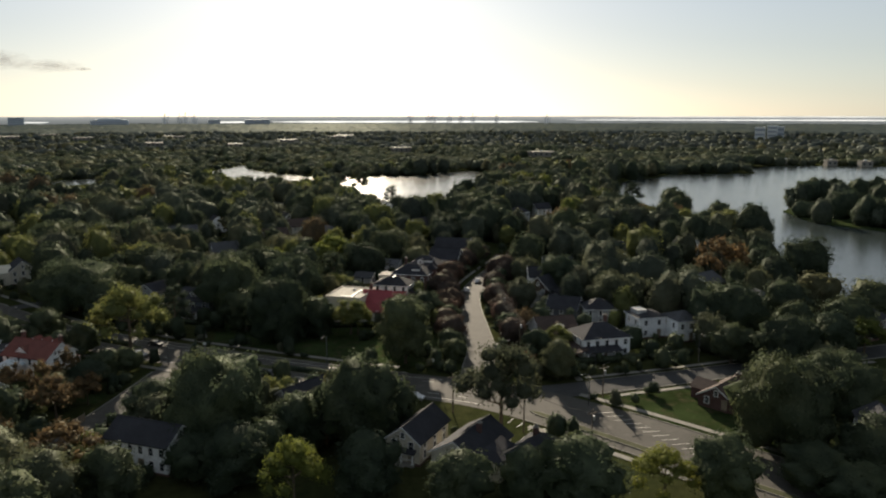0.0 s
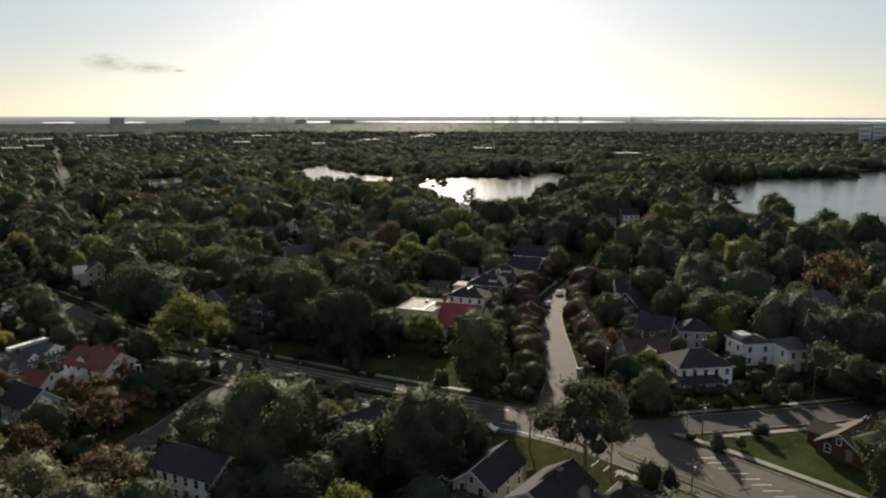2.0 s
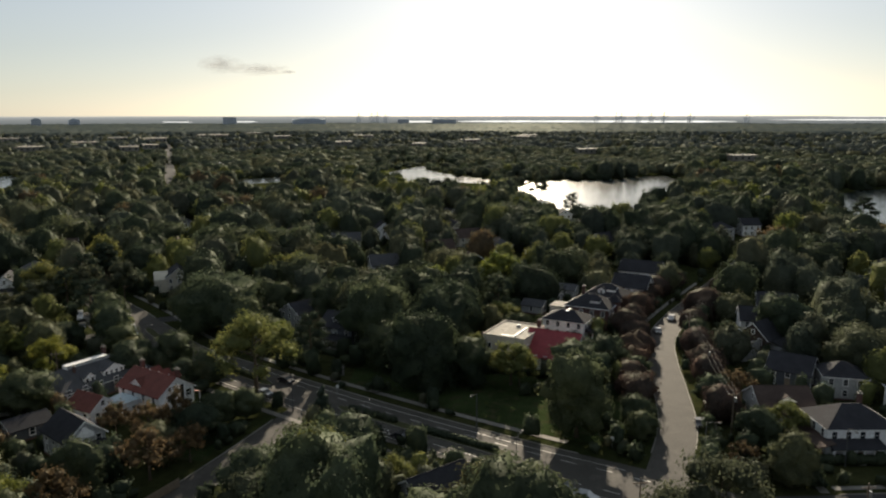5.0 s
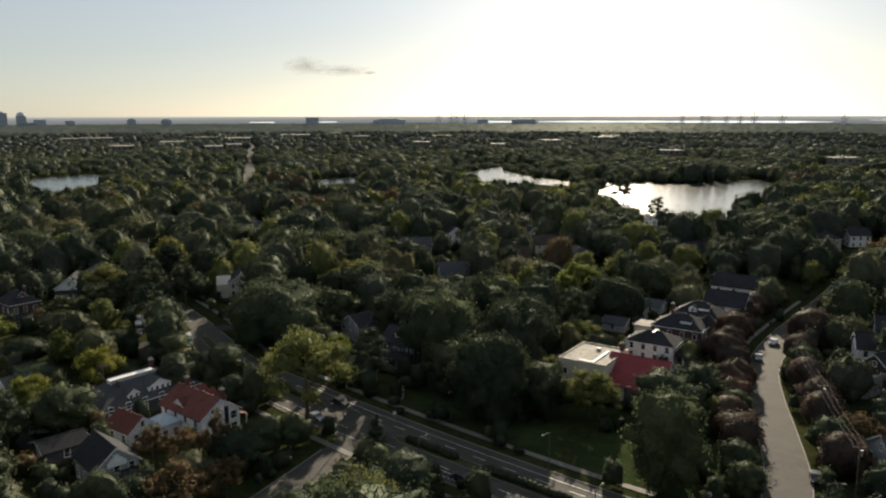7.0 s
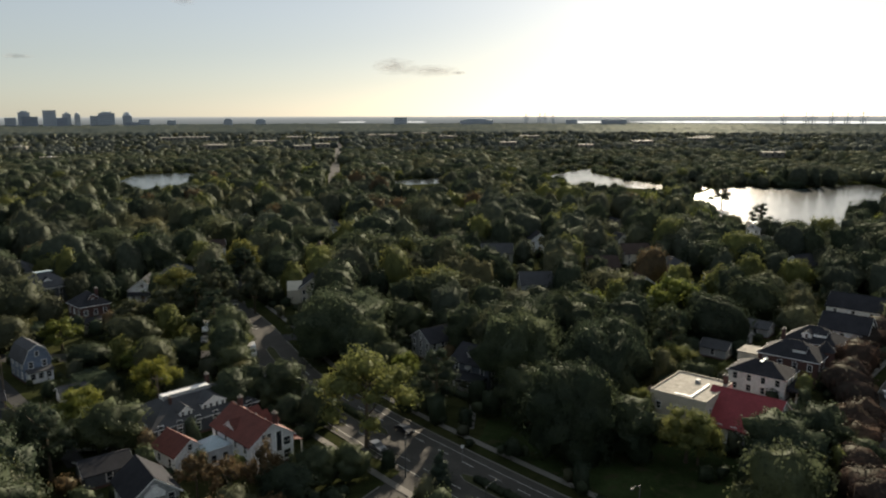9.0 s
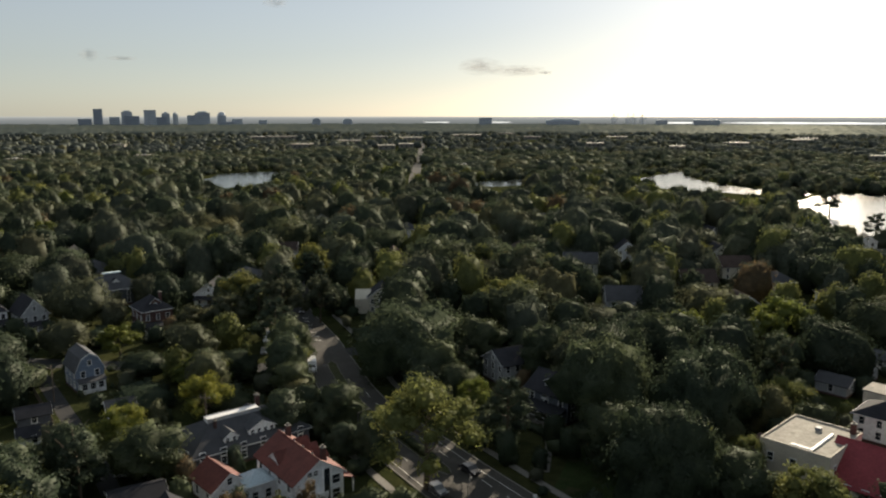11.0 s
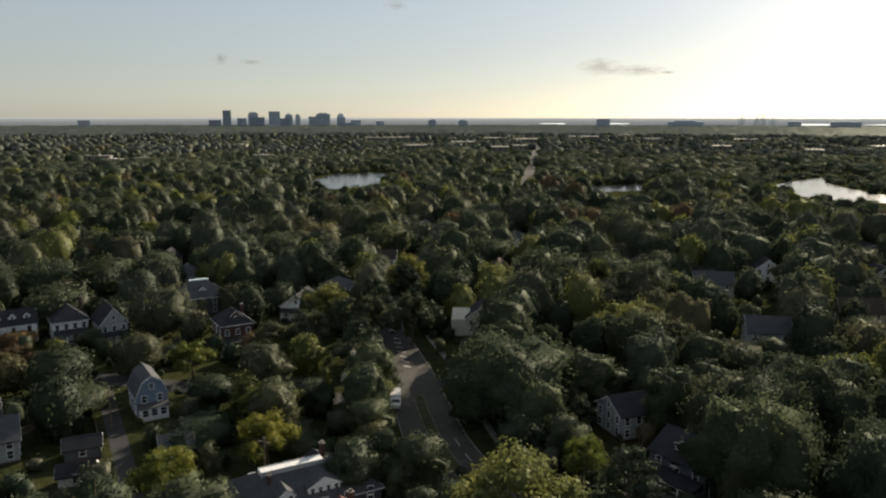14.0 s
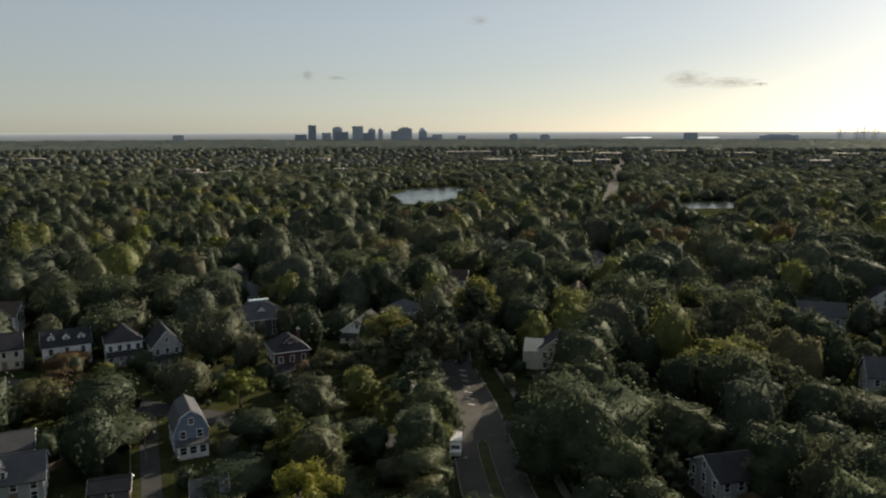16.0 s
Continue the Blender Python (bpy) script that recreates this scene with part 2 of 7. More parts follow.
# ---------------------------------------------------------------- mesh helpers
class Build:
    """Collects boxes, prisms and slabs into one mesh."""

    def __init__(self):
        self.v, self.f = [], []

    def add(self, verts, faces):
        n = len(self.v)
        self.v += [tuple(p) for p in verts]
        self.f += [tuple(i + n for i in f) for f in faces]
        return self

    def box(self, x0, x1, y0, y1, z0, z1, turn=0.0, taper=1.0):
        cx, cy = (x0 + x1) / 2, (y0 + y1) / 2
        c, s = math.cos(turn), math.sin(turn)
        pts = []
        for z, k in ((z0, 1.0), (z1, taper)):
            for x, y in ((x0, y0), (x1, y0), (x1, y1), (x0, y1)):
                dx, dy = (x - cx) * k, (y - cy) * k
                pts.append((cx + c * dx - s * dy, cy + s * dx + c * dy, z))
        return self.add(pts, [(3, 2, 1, 0), (4, 5, 6, 7), (0, 1, 5, 4), (1, 2, 6, 5), (2, 3, 7, 6), (3, 0, 4, 7)])

    def extrude(self, profile, a, b, along="y"):
        """A closed profile of (u, z), counted anticlockwise, drawn from a to b along y or x."""
        n = len(profile)
        put = (lambda u, s, z: (u, s, z)) if along == "y" else (lambda u, s, z: (s, -u, z))
        pts = [put(u, a, z) for u, z in profile] + [put(u, b, z) for u, z in profile]
        faces = [tuple(range(n)), tuple(range(2 * n - 1, n - 1, -1))]
        faces += [(i, i + n, (i + 1) % n + n, (i + 1) % n) for i in range(n)]
        return self.add(pts, faces)

    def slab(self, line, a, b, thick, along="y"):
        """A bent sheet: an open line of (u, z) given thickness downwards."""
        low = [(u, z - thick) for u, z in line]
        for (p, q), (r, s) in zip(zip(line, line[1:]), zip(low, low[1:])):
            self.extrude([r, s, q, p], a, b, along)
        return self

    def tube(self, p, q, r0, r1, sides=8):
        p, q = Vector(p), Vector(q)
        w = (q - p).normalized()
        u = w.orthogonal().normalized()
        t = w.cross(u)
        ring = lambda c, r: [c + (u * math.cos(2 * math.pi * i / sides) + t * math.sin(2 * math.pi * i / sides)) * r for i in range(sides)]
        faces = [(i, (i + 1) % sides, (i + 1) % sides + sides, i + sides) for i in range(sides)]
        faces += [tuple(range(sides - 1, -1, -1)), tuple(range(sides, 2 * sides))]
        return self.add(ring(p, r0) + ring(q, r1), faces)

    def chain(self, pts, r, sides=5):
        """One round cable or rail through many points."""
        pts = [Vector(p) for p in pts]
        v = []
        for i, p in enumerate(pts):
            w = (pts[min(i + 1, len(pts) - 1)] - pts[max(i - 1, 0)]).normalized()
            u = Vector((-w.y, w.x, 0)).normalized() if abs(w.z) < 0.99 else Vector((1, 0, 0))
            t = w.cross(u)
            v += [p + (u * math.cos(2 * math.pi * k / sides) + t * math.sin(2 * math.pi * k / sides)) * r for k in range(sides)]
        f = [(i * sides + k, i * sides + (k + 1) % sides, (i + 1) * sides + (k + 1) % sides, (i + 1) * sides + k) for i in range(len(pts) - 1) for k in range(sides)]
        f += [tuple(range(sides - 1, -1, -1)), tuple(range(len(v) - sides, len(v)))]
        return self.add(v, f)

    def mesh(self, name, material):
        m = bpy.data.meshes.new(name)
        m.from_pydata(self.v, [], self.f)
        if material:
            m.materials.append(material)
        m.update()
        return m


def part(name, built, material, parent, label=""):
    """Links a Build (or a mesh) as one mesh object under a thing or a part."""
    data = built.mesh(name, material) if isinstance(built, Build) else built
    ob = new(name, data)
    ob.parent = parent
    return tagged(ob, label=label)


def thing(name, label, category, x=0.0, y=0.0, z=0.0, turn=0.0, group="", kind=""):
    ob = new(name)
    ob.empty_display_size = 0.3
    ob.location, ob.rotation_euler = (x, y, z), (0, 0, radians(turn))
    return tagged(ob, label, category, group, kind)


def raw_mesh(name, verts, faces, material):
    """A mesh from arrays of triangles or quads."""
    m = bpy.data.meshes.new(name)
    m.from_pydata([tuple(v) for v in np.asarray(verts, float).tolist()], [], [tuple(f) for f in np.asarray(faces).tolist()])
    m.materials.append(material)
    m.update()
    return m


# ---------------------------------------------------------------- ground, water, distance
def ground_sheet():
    rings = [0, 40, 90, 150, 220, 300, 400, 520, 680, 900, 1200, 1600, 2100, 2800, 3600, 4400, 4940]
    n = 96
    v = [(0.0, 0.0, 0.0)]
    for r in rings[1:]:
        v += [(r * math.cos(2 * math.pi * i / n), r * math.sin(2 * math.pi * i / n), 0.0) for i in range(n)]
    f = [(0, 1 + i, 1 + (i + 1) % n) for i in range(n)]
    for k in range(len(rings) - 2):
        a, b = 1 + k * n, 1 + (k + 1) * n
        f += [(a + i, b + i, b + (i + 1) % n, a + (i + 1) % n) for i in range(n)]
    m = bpy.data.meshes.new("ground")
    m.from_pydata(v, [], f)
    m.materials.append(GROUND)
    return tagged(new("ground", m), "dark grass and leaf litter under the trees", "ground", kind="structure")


ground_sheet()


def smooth_line(pts, step=4.0, closed=False):
    """Catmull-Rom through the given points."""
    pts = [Vector((*p, 0)) if len(p) == 2 else Vector(p) for p in pts]
    n, out = len(pts), []
    for i in range(n if closed else n - 1):
        get = (lambda k: pts[k % n]) if closed else (lambda k: pts[max(0, min(n - 1, k))])
        p0, p1, p2, p3 = (get(i + k) for k in (-1, 0, 1, 2))
        m = max(1, round((p2 - p1).length / step))
        for j in range(m):
            t = j / m
            out.append(0.5 * (2 * p1 + (p2 - p0) * t + (2 * p0 - 5 * p1 + 4 * p2 - p3) * t * t + (3 * p1 - p0 - 3 * p2 + p3) * t**3))
    if not closed:
        out.append(pts[-1])
    return out


def wobbly(pts, rough, seed):
    """A closed shoreline through the points, with small bays."""
    rng = random.Random(seed)
    return [p + Vector((rng.uniform(-rough, rough), rng.uniform(-rough, rough), 0)) for p in smooth_line(pts, rough * 5, True)]


WATERS = []


def lake(name, label, pts, rough, z, seed):
    line = wobbly(pts, rough, seed)
    WATERS.append([(p.x, p.y) for p in line])
    bm = bmesh.new()
    face = bm.faces.new([bm.verts.new((p.x, p.y, z)) for p in line])
    if face.normal.z < 0:
        face.normal_flip()
    bmesh.ops.triangulate(bm, faces=[face])
    m = bpy.data.meshes.new(name)
    bm.to_mesh(m)
    bm.free()
    for p in m.polygons:
        if p.normal.z < 0:
            m.flip_normals()
            break
    m.materials.append(WATER)
    return tagged(new(name, m), label, "water", kind="structure")


lake("water_lake", "still grey lake water reflecting the bright evening sky",
     [(-104, 640), (-100, 715), (-78, 790), (-30, 800), (27, 868), (48, 790), (46, 740), (30, 640), (10, 560), (-26, 516), (-62, 545)], 3.0, 0.12, 1)
lake("water_inlet", "narrow pale inlet of the lake between trees",
     [(-262, 805), (-256, 960), (-232, 890), (-160, 800), (-104, 785), (-108, 745), (-160, 742), (-205, 745)], 2.5, 0.14, 2)
lake("water_creek", "thin strip of creek water beyond the treetops",
     [(-378, 690), (-384, 718), (-362, 764), (-345, 756), (-332, 714), (-350, 682)], 2.0, 0.13, 3)
lake("water_pond", "small grey pond ringed by trees",
     [(-606, 576), (-664, 655), (-638, 704), (-574, 648), (-530, 560), (-550, 540)], 3.0, 0.12, 4)
lake("water_river", "broad calm river reflecting the pale sky",
     [(150, 690), (186, 742), (250, 815), (336, 828), (345, 850), (390, 940), (700, 915), (900, 700), (600, 300), (300, 215), (178, 225), (136, 255), (150, 320), (164, 375), (164, 450), (146, 530), (134, 610)], 5.0, 0.12, 5)


ISLAND = [(222, 448), (226, 475), (229, 502), (245, 530), (285, 548), (350, 558), (450, 562), (520, 480), (420, 400), (300, 385), (246, 408)]


def island():
    bm = bmesh.new()
    line = wobbly(ISLAND, 4.0, 8)
    top = [bm.verts.new((p.x, p.y, 0.6)) for p in line]
    low = [bm.verts.new((p.x * 1.0, p.y - 1.0, 0.0)) for p in line]
    bm.faces.new(top)
    n = len(line)
    for i in range(n):
        bm.faces.new((top[i], top[(i + 1) % n], low[(i + 1) % n], low[i]))
    bmesh.ops.recalc_face_normals(bm, faces=bm.faces)
    m = bpy.data.meshes.new("ground_island")
    bm.to_mesh(m)
    bm.free()
    m.materials.append(GRASS)
    tagged(new("ground_island", m), "low grassy point of land reaching into the river", "ground", kind="structure")


island()


# far haze, shore and open water along the horizon, five kilometres out
def backdrop():
    m, nt, b = node_mat("hazy_distance", 1.0, 0.0, 0.0)
    nt.nodes.remove(b)
    out = nt.nodes["Material Output"]
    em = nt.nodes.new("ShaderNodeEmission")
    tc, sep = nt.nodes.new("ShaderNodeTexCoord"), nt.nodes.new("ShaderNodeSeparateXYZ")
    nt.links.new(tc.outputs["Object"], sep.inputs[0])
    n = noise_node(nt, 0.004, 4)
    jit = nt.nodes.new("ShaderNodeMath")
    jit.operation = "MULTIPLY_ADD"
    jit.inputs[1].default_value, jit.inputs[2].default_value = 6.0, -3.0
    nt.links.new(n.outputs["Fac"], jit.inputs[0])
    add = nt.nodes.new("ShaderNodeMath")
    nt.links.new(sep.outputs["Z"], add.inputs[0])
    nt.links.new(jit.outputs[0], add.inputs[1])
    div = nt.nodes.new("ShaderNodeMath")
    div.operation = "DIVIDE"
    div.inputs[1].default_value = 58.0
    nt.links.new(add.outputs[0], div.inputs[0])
    # haze is painted in: glowing greys that pale towards the top
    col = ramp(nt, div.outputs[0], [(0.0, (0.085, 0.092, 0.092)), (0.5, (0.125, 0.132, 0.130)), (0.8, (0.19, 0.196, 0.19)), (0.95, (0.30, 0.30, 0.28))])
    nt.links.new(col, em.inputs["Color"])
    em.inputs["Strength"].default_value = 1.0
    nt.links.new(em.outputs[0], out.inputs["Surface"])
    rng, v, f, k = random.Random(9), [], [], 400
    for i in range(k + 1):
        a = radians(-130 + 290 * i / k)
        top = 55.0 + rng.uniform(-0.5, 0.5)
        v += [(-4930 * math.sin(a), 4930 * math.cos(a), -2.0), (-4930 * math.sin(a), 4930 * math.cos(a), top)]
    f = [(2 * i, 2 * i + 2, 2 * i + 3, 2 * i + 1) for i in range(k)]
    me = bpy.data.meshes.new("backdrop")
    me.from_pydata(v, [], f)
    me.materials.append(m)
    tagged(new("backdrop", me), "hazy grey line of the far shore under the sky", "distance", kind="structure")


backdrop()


def far_strait(a0, a1, z0, z1, name="water_strait"):
    """Open water near the horizon, lying as a thin bright strip in front of the far shore."""
    v, f, k = [], [], 60
    for i in range(k + 1):
        a = radians(a0 + (a1 - a0) * i / k)
        taper = min(1.0, 6 * min(i, k - i) / k + 0.15)
        mid = (z0 + z1) / 2
        for z in (mid + (z0 - mid) * taper, mid + (z1 - mid) * taper):
            v.append((-4900 * math.sin(a), 4900 * math.cos(a), z))
    f = [(2 * i, 2 * i + 2, 2 * i + 3, 2 * i + 1) for i in range(k)]
    me = bpy.data.meshes.new(name)
    me.from_pydata(v, [], f)
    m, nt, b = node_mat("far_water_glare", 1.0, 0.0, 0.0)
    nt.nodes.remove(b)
    # the sky's glare on this water is painted as emission
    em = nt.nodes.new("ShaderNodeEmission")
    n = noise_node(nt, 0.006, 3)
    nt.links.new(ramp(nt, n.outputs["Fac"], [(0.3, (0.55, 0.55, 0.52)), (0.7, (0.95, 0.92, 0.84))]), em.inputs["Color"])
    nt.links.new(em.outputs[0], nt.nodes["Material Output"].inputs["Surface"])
    me.materials.append(m)
    tagged(new(name, me), "bright strip of open water near the horizon", "water", kind="structure")


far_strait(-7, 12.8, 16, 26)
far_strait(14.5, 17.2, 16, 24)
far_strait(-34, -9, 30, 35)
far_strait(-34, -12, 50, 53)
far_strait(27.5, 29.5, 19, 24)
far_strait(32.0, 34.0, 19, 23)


# ---------------------------------------------------------------- roads
ROADS = []


def ribbon(name, label, pts, width, z, material, category="road", kind="structure", step=4.0, kerb_gaps=None, keep=True, clear=None):
    """A strip along a line. kerb_gaps: junctions (x, y, radius) where the kerb stones stop; None for no kerb."""
    line = smooth_line(pts, step)
    if keep:
        ROADS.append(([(p.x, p.y) for p in line], clear if clear is not None else width(-50) if callable(width) else width))
    v, sides = [], []
    wide = width if callable(width) else (lambda x: width)
    for i, p in enumerate(line):
        d = (line[min(i + 1, len(line) - 1)] - line[max(i - 1, 0)]).normalized()
        nrm = Vector((-d.y, d.x, 0))
        hw = wide(p.x) / 2
        sides.append((p, nrm, hw))
        v += [(*(p + nrm * hw).xy, z), (*(p - nrm * hw).xy, z)]
    m = bpy.data.meshes.new(name)
    m.from_pydata(v, [], [(2 * i, 2 * i + 1, 2 * i + 3, 2 * i + 2) for i in range(len(line) - 1)])
    m.materials.append(material)
    road = tagged(new(name, m), label, category, kind=kind)
    if kerb_gaps is not None:
        for s in (1, -1):
            b = Build()
            for (p, a, hw), (q, c, hu) in zip(sides, sides[1:]):
                mid = (p + q) / 2 + a * s * hw
                if any((mid.x - x) ** 2 + (mid.y - y) ** 2 < r * r for x, y, r in kerb_gaps):
                    continue
                prof = [(p + a * s * (hw + o), h) for o, h in ((0, 0.0), (0, 0.15), (0.22, 0.15), (0.22, 0.0))]
                prof2 = [(q + c * s * (hu + o), h) for o, h in ((0, 0.0), (0, 0.15), (0.22, 0.15), (0.22, 0.0))]
                b.add([(e.x, e.y, h) for e, h in prof + prof2], [(0, 1, 5, 4), (1, 2, 6, 5), (2, 3, 7, 6), (0, 3, 2, 1), (4, 5, 6, 7)])
            part("kerb", b, CONCRETE, road)
    return road


AVENUE = [(110, 76), (78, 106), (52, 131), (28, 153), (8, 166), (-20, 175), (-45, 184), (-70, 194), (-95, 205), (-120, 218), (-140, 233), (-158, 247), (-180, 262)]
CROSS = (8, 170)
avenue = ribbon("road_avenue", "wide worn asphalt avenue with a planted median", AVENUE, lambda x: float(np.interp(x, [-150, -115, -95, 0, 20], [11.5, 12.5, 15, 15.5, 18])), 0.03, ASPHALT_OLD,
                kerb_gaps=[(*CROSS, 21), (-71, 186, 9), (34, 163, 9), (-150, 238, 9)])
ribbon("road_avenue_far", "narrower continuation of the avenue among trees", [(-176, 259), (-198, 281), (-230, 325), (-262, 372), (-298, 450), (-373, 595), (-487, 764), (-716, 1102), (-1300, 1980)], lambda x: float(np.interp(x, [-700, -440, -360, -210, -180], [11, 11, 5.5, 5.5, 9])), 0.034, ASPHALT, kerb_gaps=[(-176, 259, 12)], clear=0.0)
ROADS.append(([(-373 - 5.4 * i, 595 + 8.1 * i) for i in range(40)], 11))
street_a = ribbon("road_side_street", "straight residential street running towards the lake", [(6, 172), (9.5, 197), (9, 220), (8, 240), (8.5, 262), (15, 290), (31, 338), (46, 385), (62, 440), (70, 480)], 7.6, 0.024, ASPHALT_OLD, kerb_gaps=[(*CROSS, 16)])
ribbon("road_cross_street", "quiet cross street in evening shade", [(20, 166), (36, 170.5), (57, 177), (78, 184), (110, 195), (170, 214)], 8.4, 0.018, ASPHALT, kerb_gaps=[(*CROSS, 26)])
ribbon("road_lane", "pale concrete lane joining the avenue", [(-70.5, 192), (-70.5, 184), (-72, 168), (-74, 152), (-77, 136), (-80, 118), (-82, 100)], 6.4, 0.02, ASPHALT_OLD, kerb_gaps=[(-70, 190, 9)])
ribbon("road_alley", "narrow back alley beside fences", [(-205, 192), (-183, 184), (-161, 176), (-140, 168), (-128, 163)], 3.4, 0.016, ASPHALT)
ribbon("road_side_north", "side street crossing under the trees", [(-150, 240), (-138, 252), (-125, 268), (-108, 292), (-96, 312)], 6.5, 0.016, ASPHALT)
ribbon("road_west_street", "residential street in front of a row of houses", [(-150, 226), (-168, 214), (-190, 202), (-222, 186), (-262, 166)], 6.5, 0.014, ASPHALT)
ribbon("road_parking_strip", "short access road with parked cars", [(-146, 226), (-160, 234), (-168, 241), (-174, 248)], 4.0, 0.012, ASPHALT)


def offset_line(pts, off):
    line = smooth_line(pts, 5.0)
    out = []
    for i, p in enumerate(line):
        d = (line[min(i + 1, len(line) - 1)] - line[max(i - 1, 0)]).normalized()
        out.append(p + Vector((-d.y, d.x, 0)) * off)
    return out


def cut(line, keep):
    """Runs of a line where keep(x, y) holds."""
    runs, run = [], []
    for p in line:
        if keep(p.x, p.y):
            run.append((p.x, p.y))
        else:
            if len(run) > 2:
                runs.append(run)
            run = []
    if len(run) > 2:
        runs.append(run)
    return runs


def off_cross(x, y):
    return (x - 8) ** 2 + (y - 170) ** 2 > 22**2


for off in (11.4, -11.4):
    for run in cut(offset_line(AVENUE, off), off_cross):
        ribbon("pavement_avenue", "pale concrete pavement along the avenue", run, 1.5, 0.12, CONCRETE, "pavement", keep=False)
for off in (7.4, -7.4):
    for run in cut(offset_line([(9.5, 197), (9, 220), (8, 240), (8.5, 262), (15, 290), (31, 338)], off), off_cross):
        ribbon("pavement_side_street", "narrow concrete pavement behind the verge", run, 1.3, 0.1, CONCRETE, "pavement", keep=False)
for off in (6.4, -6.4):
    for run in cut(offset_line([(36, 170.5), (57, 177), (78, 184), (110, 195)], off), off_cross):
        ribbon("pavement_cross_street", "concrete pavement beside the cross street", run, 1.3, 0.11, CONCRETE, "pavement", keep=False)
ribbon("pavement_corner_walk", "pale concrete garden walk to the corner", [(29, 190), (31, 182), (32.5, 174.5)], 1.6, 0.13, CONCRETE, "pavement", keep=False)
ribbon("pavement_garden_walk", "pale garden path crossing the lawn", [(-70, 210), (-74, 220), (-79, 229)], 1.3, 0.13, CONCRETE, "pavement", keep=False)


def lawn(label, pts):
    bm = bmesh.new()
    bm.faces.new([bm.verts.new((x, y, 0.012)) for x, y in pts])
    m = bpy.data.meshes.new("lawn")
    bm.to_mesh(m)
    bm.free()
    m.materials.append(GRASS)
    tagged(new("lawn", m), label, "lawn", kind="structure")


lawn("sunlit mown lawn at the street corner", [(34, 163), (48, 148), (66, 131), (80, 145), (78, 178), (58, 171.5), (38, 165)])
lawn("shaded front lawn beside the avenue", [(-66, 204), (-40, 196), (-20, 188), (-2, 184), (0, 215), (-30, 222), (-72, 232)])
lawn("small triangle of bright grass beside the lane", [(-68, 172), (-58, 178), (-60, 160), (-68, 152)])
lawn("dark lawn between the lane houses", [(-96, 158), (-78, 160), (-78, 178), (-88, 168)])
lawn("open green field among the trees", [(-372, 300), (-352, 330), (-392, 352), (-420, 322)])


def verge(name, label, pts, width):
    """A raised strip of grass with a stone edge."""
    line = smooth_line(pts, 3.0)
    b, e = Build(), Build()
    for i in range(len(line) - 1):
        ends = []
        for j in (i, i + 1):
            d = (line[min(j + 1, len(line) - 1)] - line[max(j - 1, 0)]).normalized()
            nrm = Vector((-d.y, d.x, 0))
            w = width / 2 * (0.35 if j in (0, len(line) - 1) else 1.0)
            ends.append((line[j], nrm, w))
        (p, a, w), (q, c, u) = ends
        b.add([(*(p + a * w).xy, 0.2), (*(p - a * w).xy, 0.2), (*(q - c * u).xy, 0.2), (*(q + c * u).xy, 0.2)], [(0, 1, 2, 3)])
        for s in (1, -1):
            e.add([(*(p + a * s * w).xy, 0), (*(q + c * s * u).xy, 0), (*(q + c * s * u).xy, 0.21), (*(p + a * s * w).xy, 0.21),
                   (*(p + a * s * (w - 0.15)).xy, 0.21), (*(q + c * s * (u - 0.15)).xy, 0.21)], [(0, 1, 2, 3), (3, 2, 5, 4)])
    m = tagged(new(name, b.mesh(name, HEDGE_GRASS)), label, "median", kind="structure")
    part("kerb", e, CONCRETE, m)
    return m


verge("median_east", "grassy road median with a worn kerb", [(18.4, 155.4), (24, 150), (30, 144.3), (40, 134.8), (60, 116)], 2.0)
verge("median_west", "road median with dark low planting", [(-22, 175.8), (-40, 182.2), (-57, 188.6), (-63, 191)], 2.6)
verge("median_north", "narrow planted road median", [(-84, 200), (-100, 207.6), (-118, 216.6), (-134, 228), (-143, 235.4)], 2.4)


def line_mark(x0, y0, x1, y1, w=0.14):
    d = Vector((x1 - x0, y1 - y0, 0))
    n = Vector((-d.y, d.x, 0)).normalized() * w / 2
    b = Build().add([(x0 + n.x, y0 + n.y, 0.04), (x0 - n.x, y0 - n.y, 0.04), (x1 - n.x, y1 - n.y, 0.04), (x1 + n.x, y1 + n.y, 0.04)], [(0, 1, 2, 3)])
    part("painted_line", b, PAINT_LINE, avenue)


def along(pts, off, start, count, gap, length, w=0.14):
    """Dashes along a line, off metres to its left."""
    line = offset_line(pts, off)
    dist, marks = 0.0, []
    for p, q in zip(line, line[1:]):
        seg = (q - p).length
        marks.append((dist, p, (q - p) / seg, seg))
        dist += seg
    for k in range(count):
        s = start + k * gap
        for d0, p, d, seg in marks:
            if d0 <= s < d0 + seg:
                a = p + d * (s - d0)
                line_mark(a.x, a.y, a.x + d.x * length, a.y + d.y * length, w)
                break


along(AVENUE, 3.6, 130, 22, 7.0, 3.0)
along(AVENUE, -3.6, 130, 22, 7.0, 3.0)
along(AVENUE, -4.6, 20, 9, 7.0, 3.0)
along(AVENUE, 6.2, 132, 24, 5.0, 5.0, 0.12)
along(AVENUE, -5.6, 150, 20, 5.0, 5.0, 0.12)
for k in range(11):  # stalls along the kerb by the corner lawn
    x, y = 36.5 + 1.95 * k * 0.72, 155.0 - 2.75 * k * 0.72
    line_mark(x, y, x - 3.6, y - 0.5)
for k in range(9):
    x, y = 12.6 + 2.0 * k, 148.8 - 1.72 * k
    line_mark(x, y, x + 1.6, y + 2.6)
line_mark(-56.2, 180.6, -55.4, 182.9, 0.3)
line_mark(-55.4, 182.9, -47.0, 179.8, 0.2)
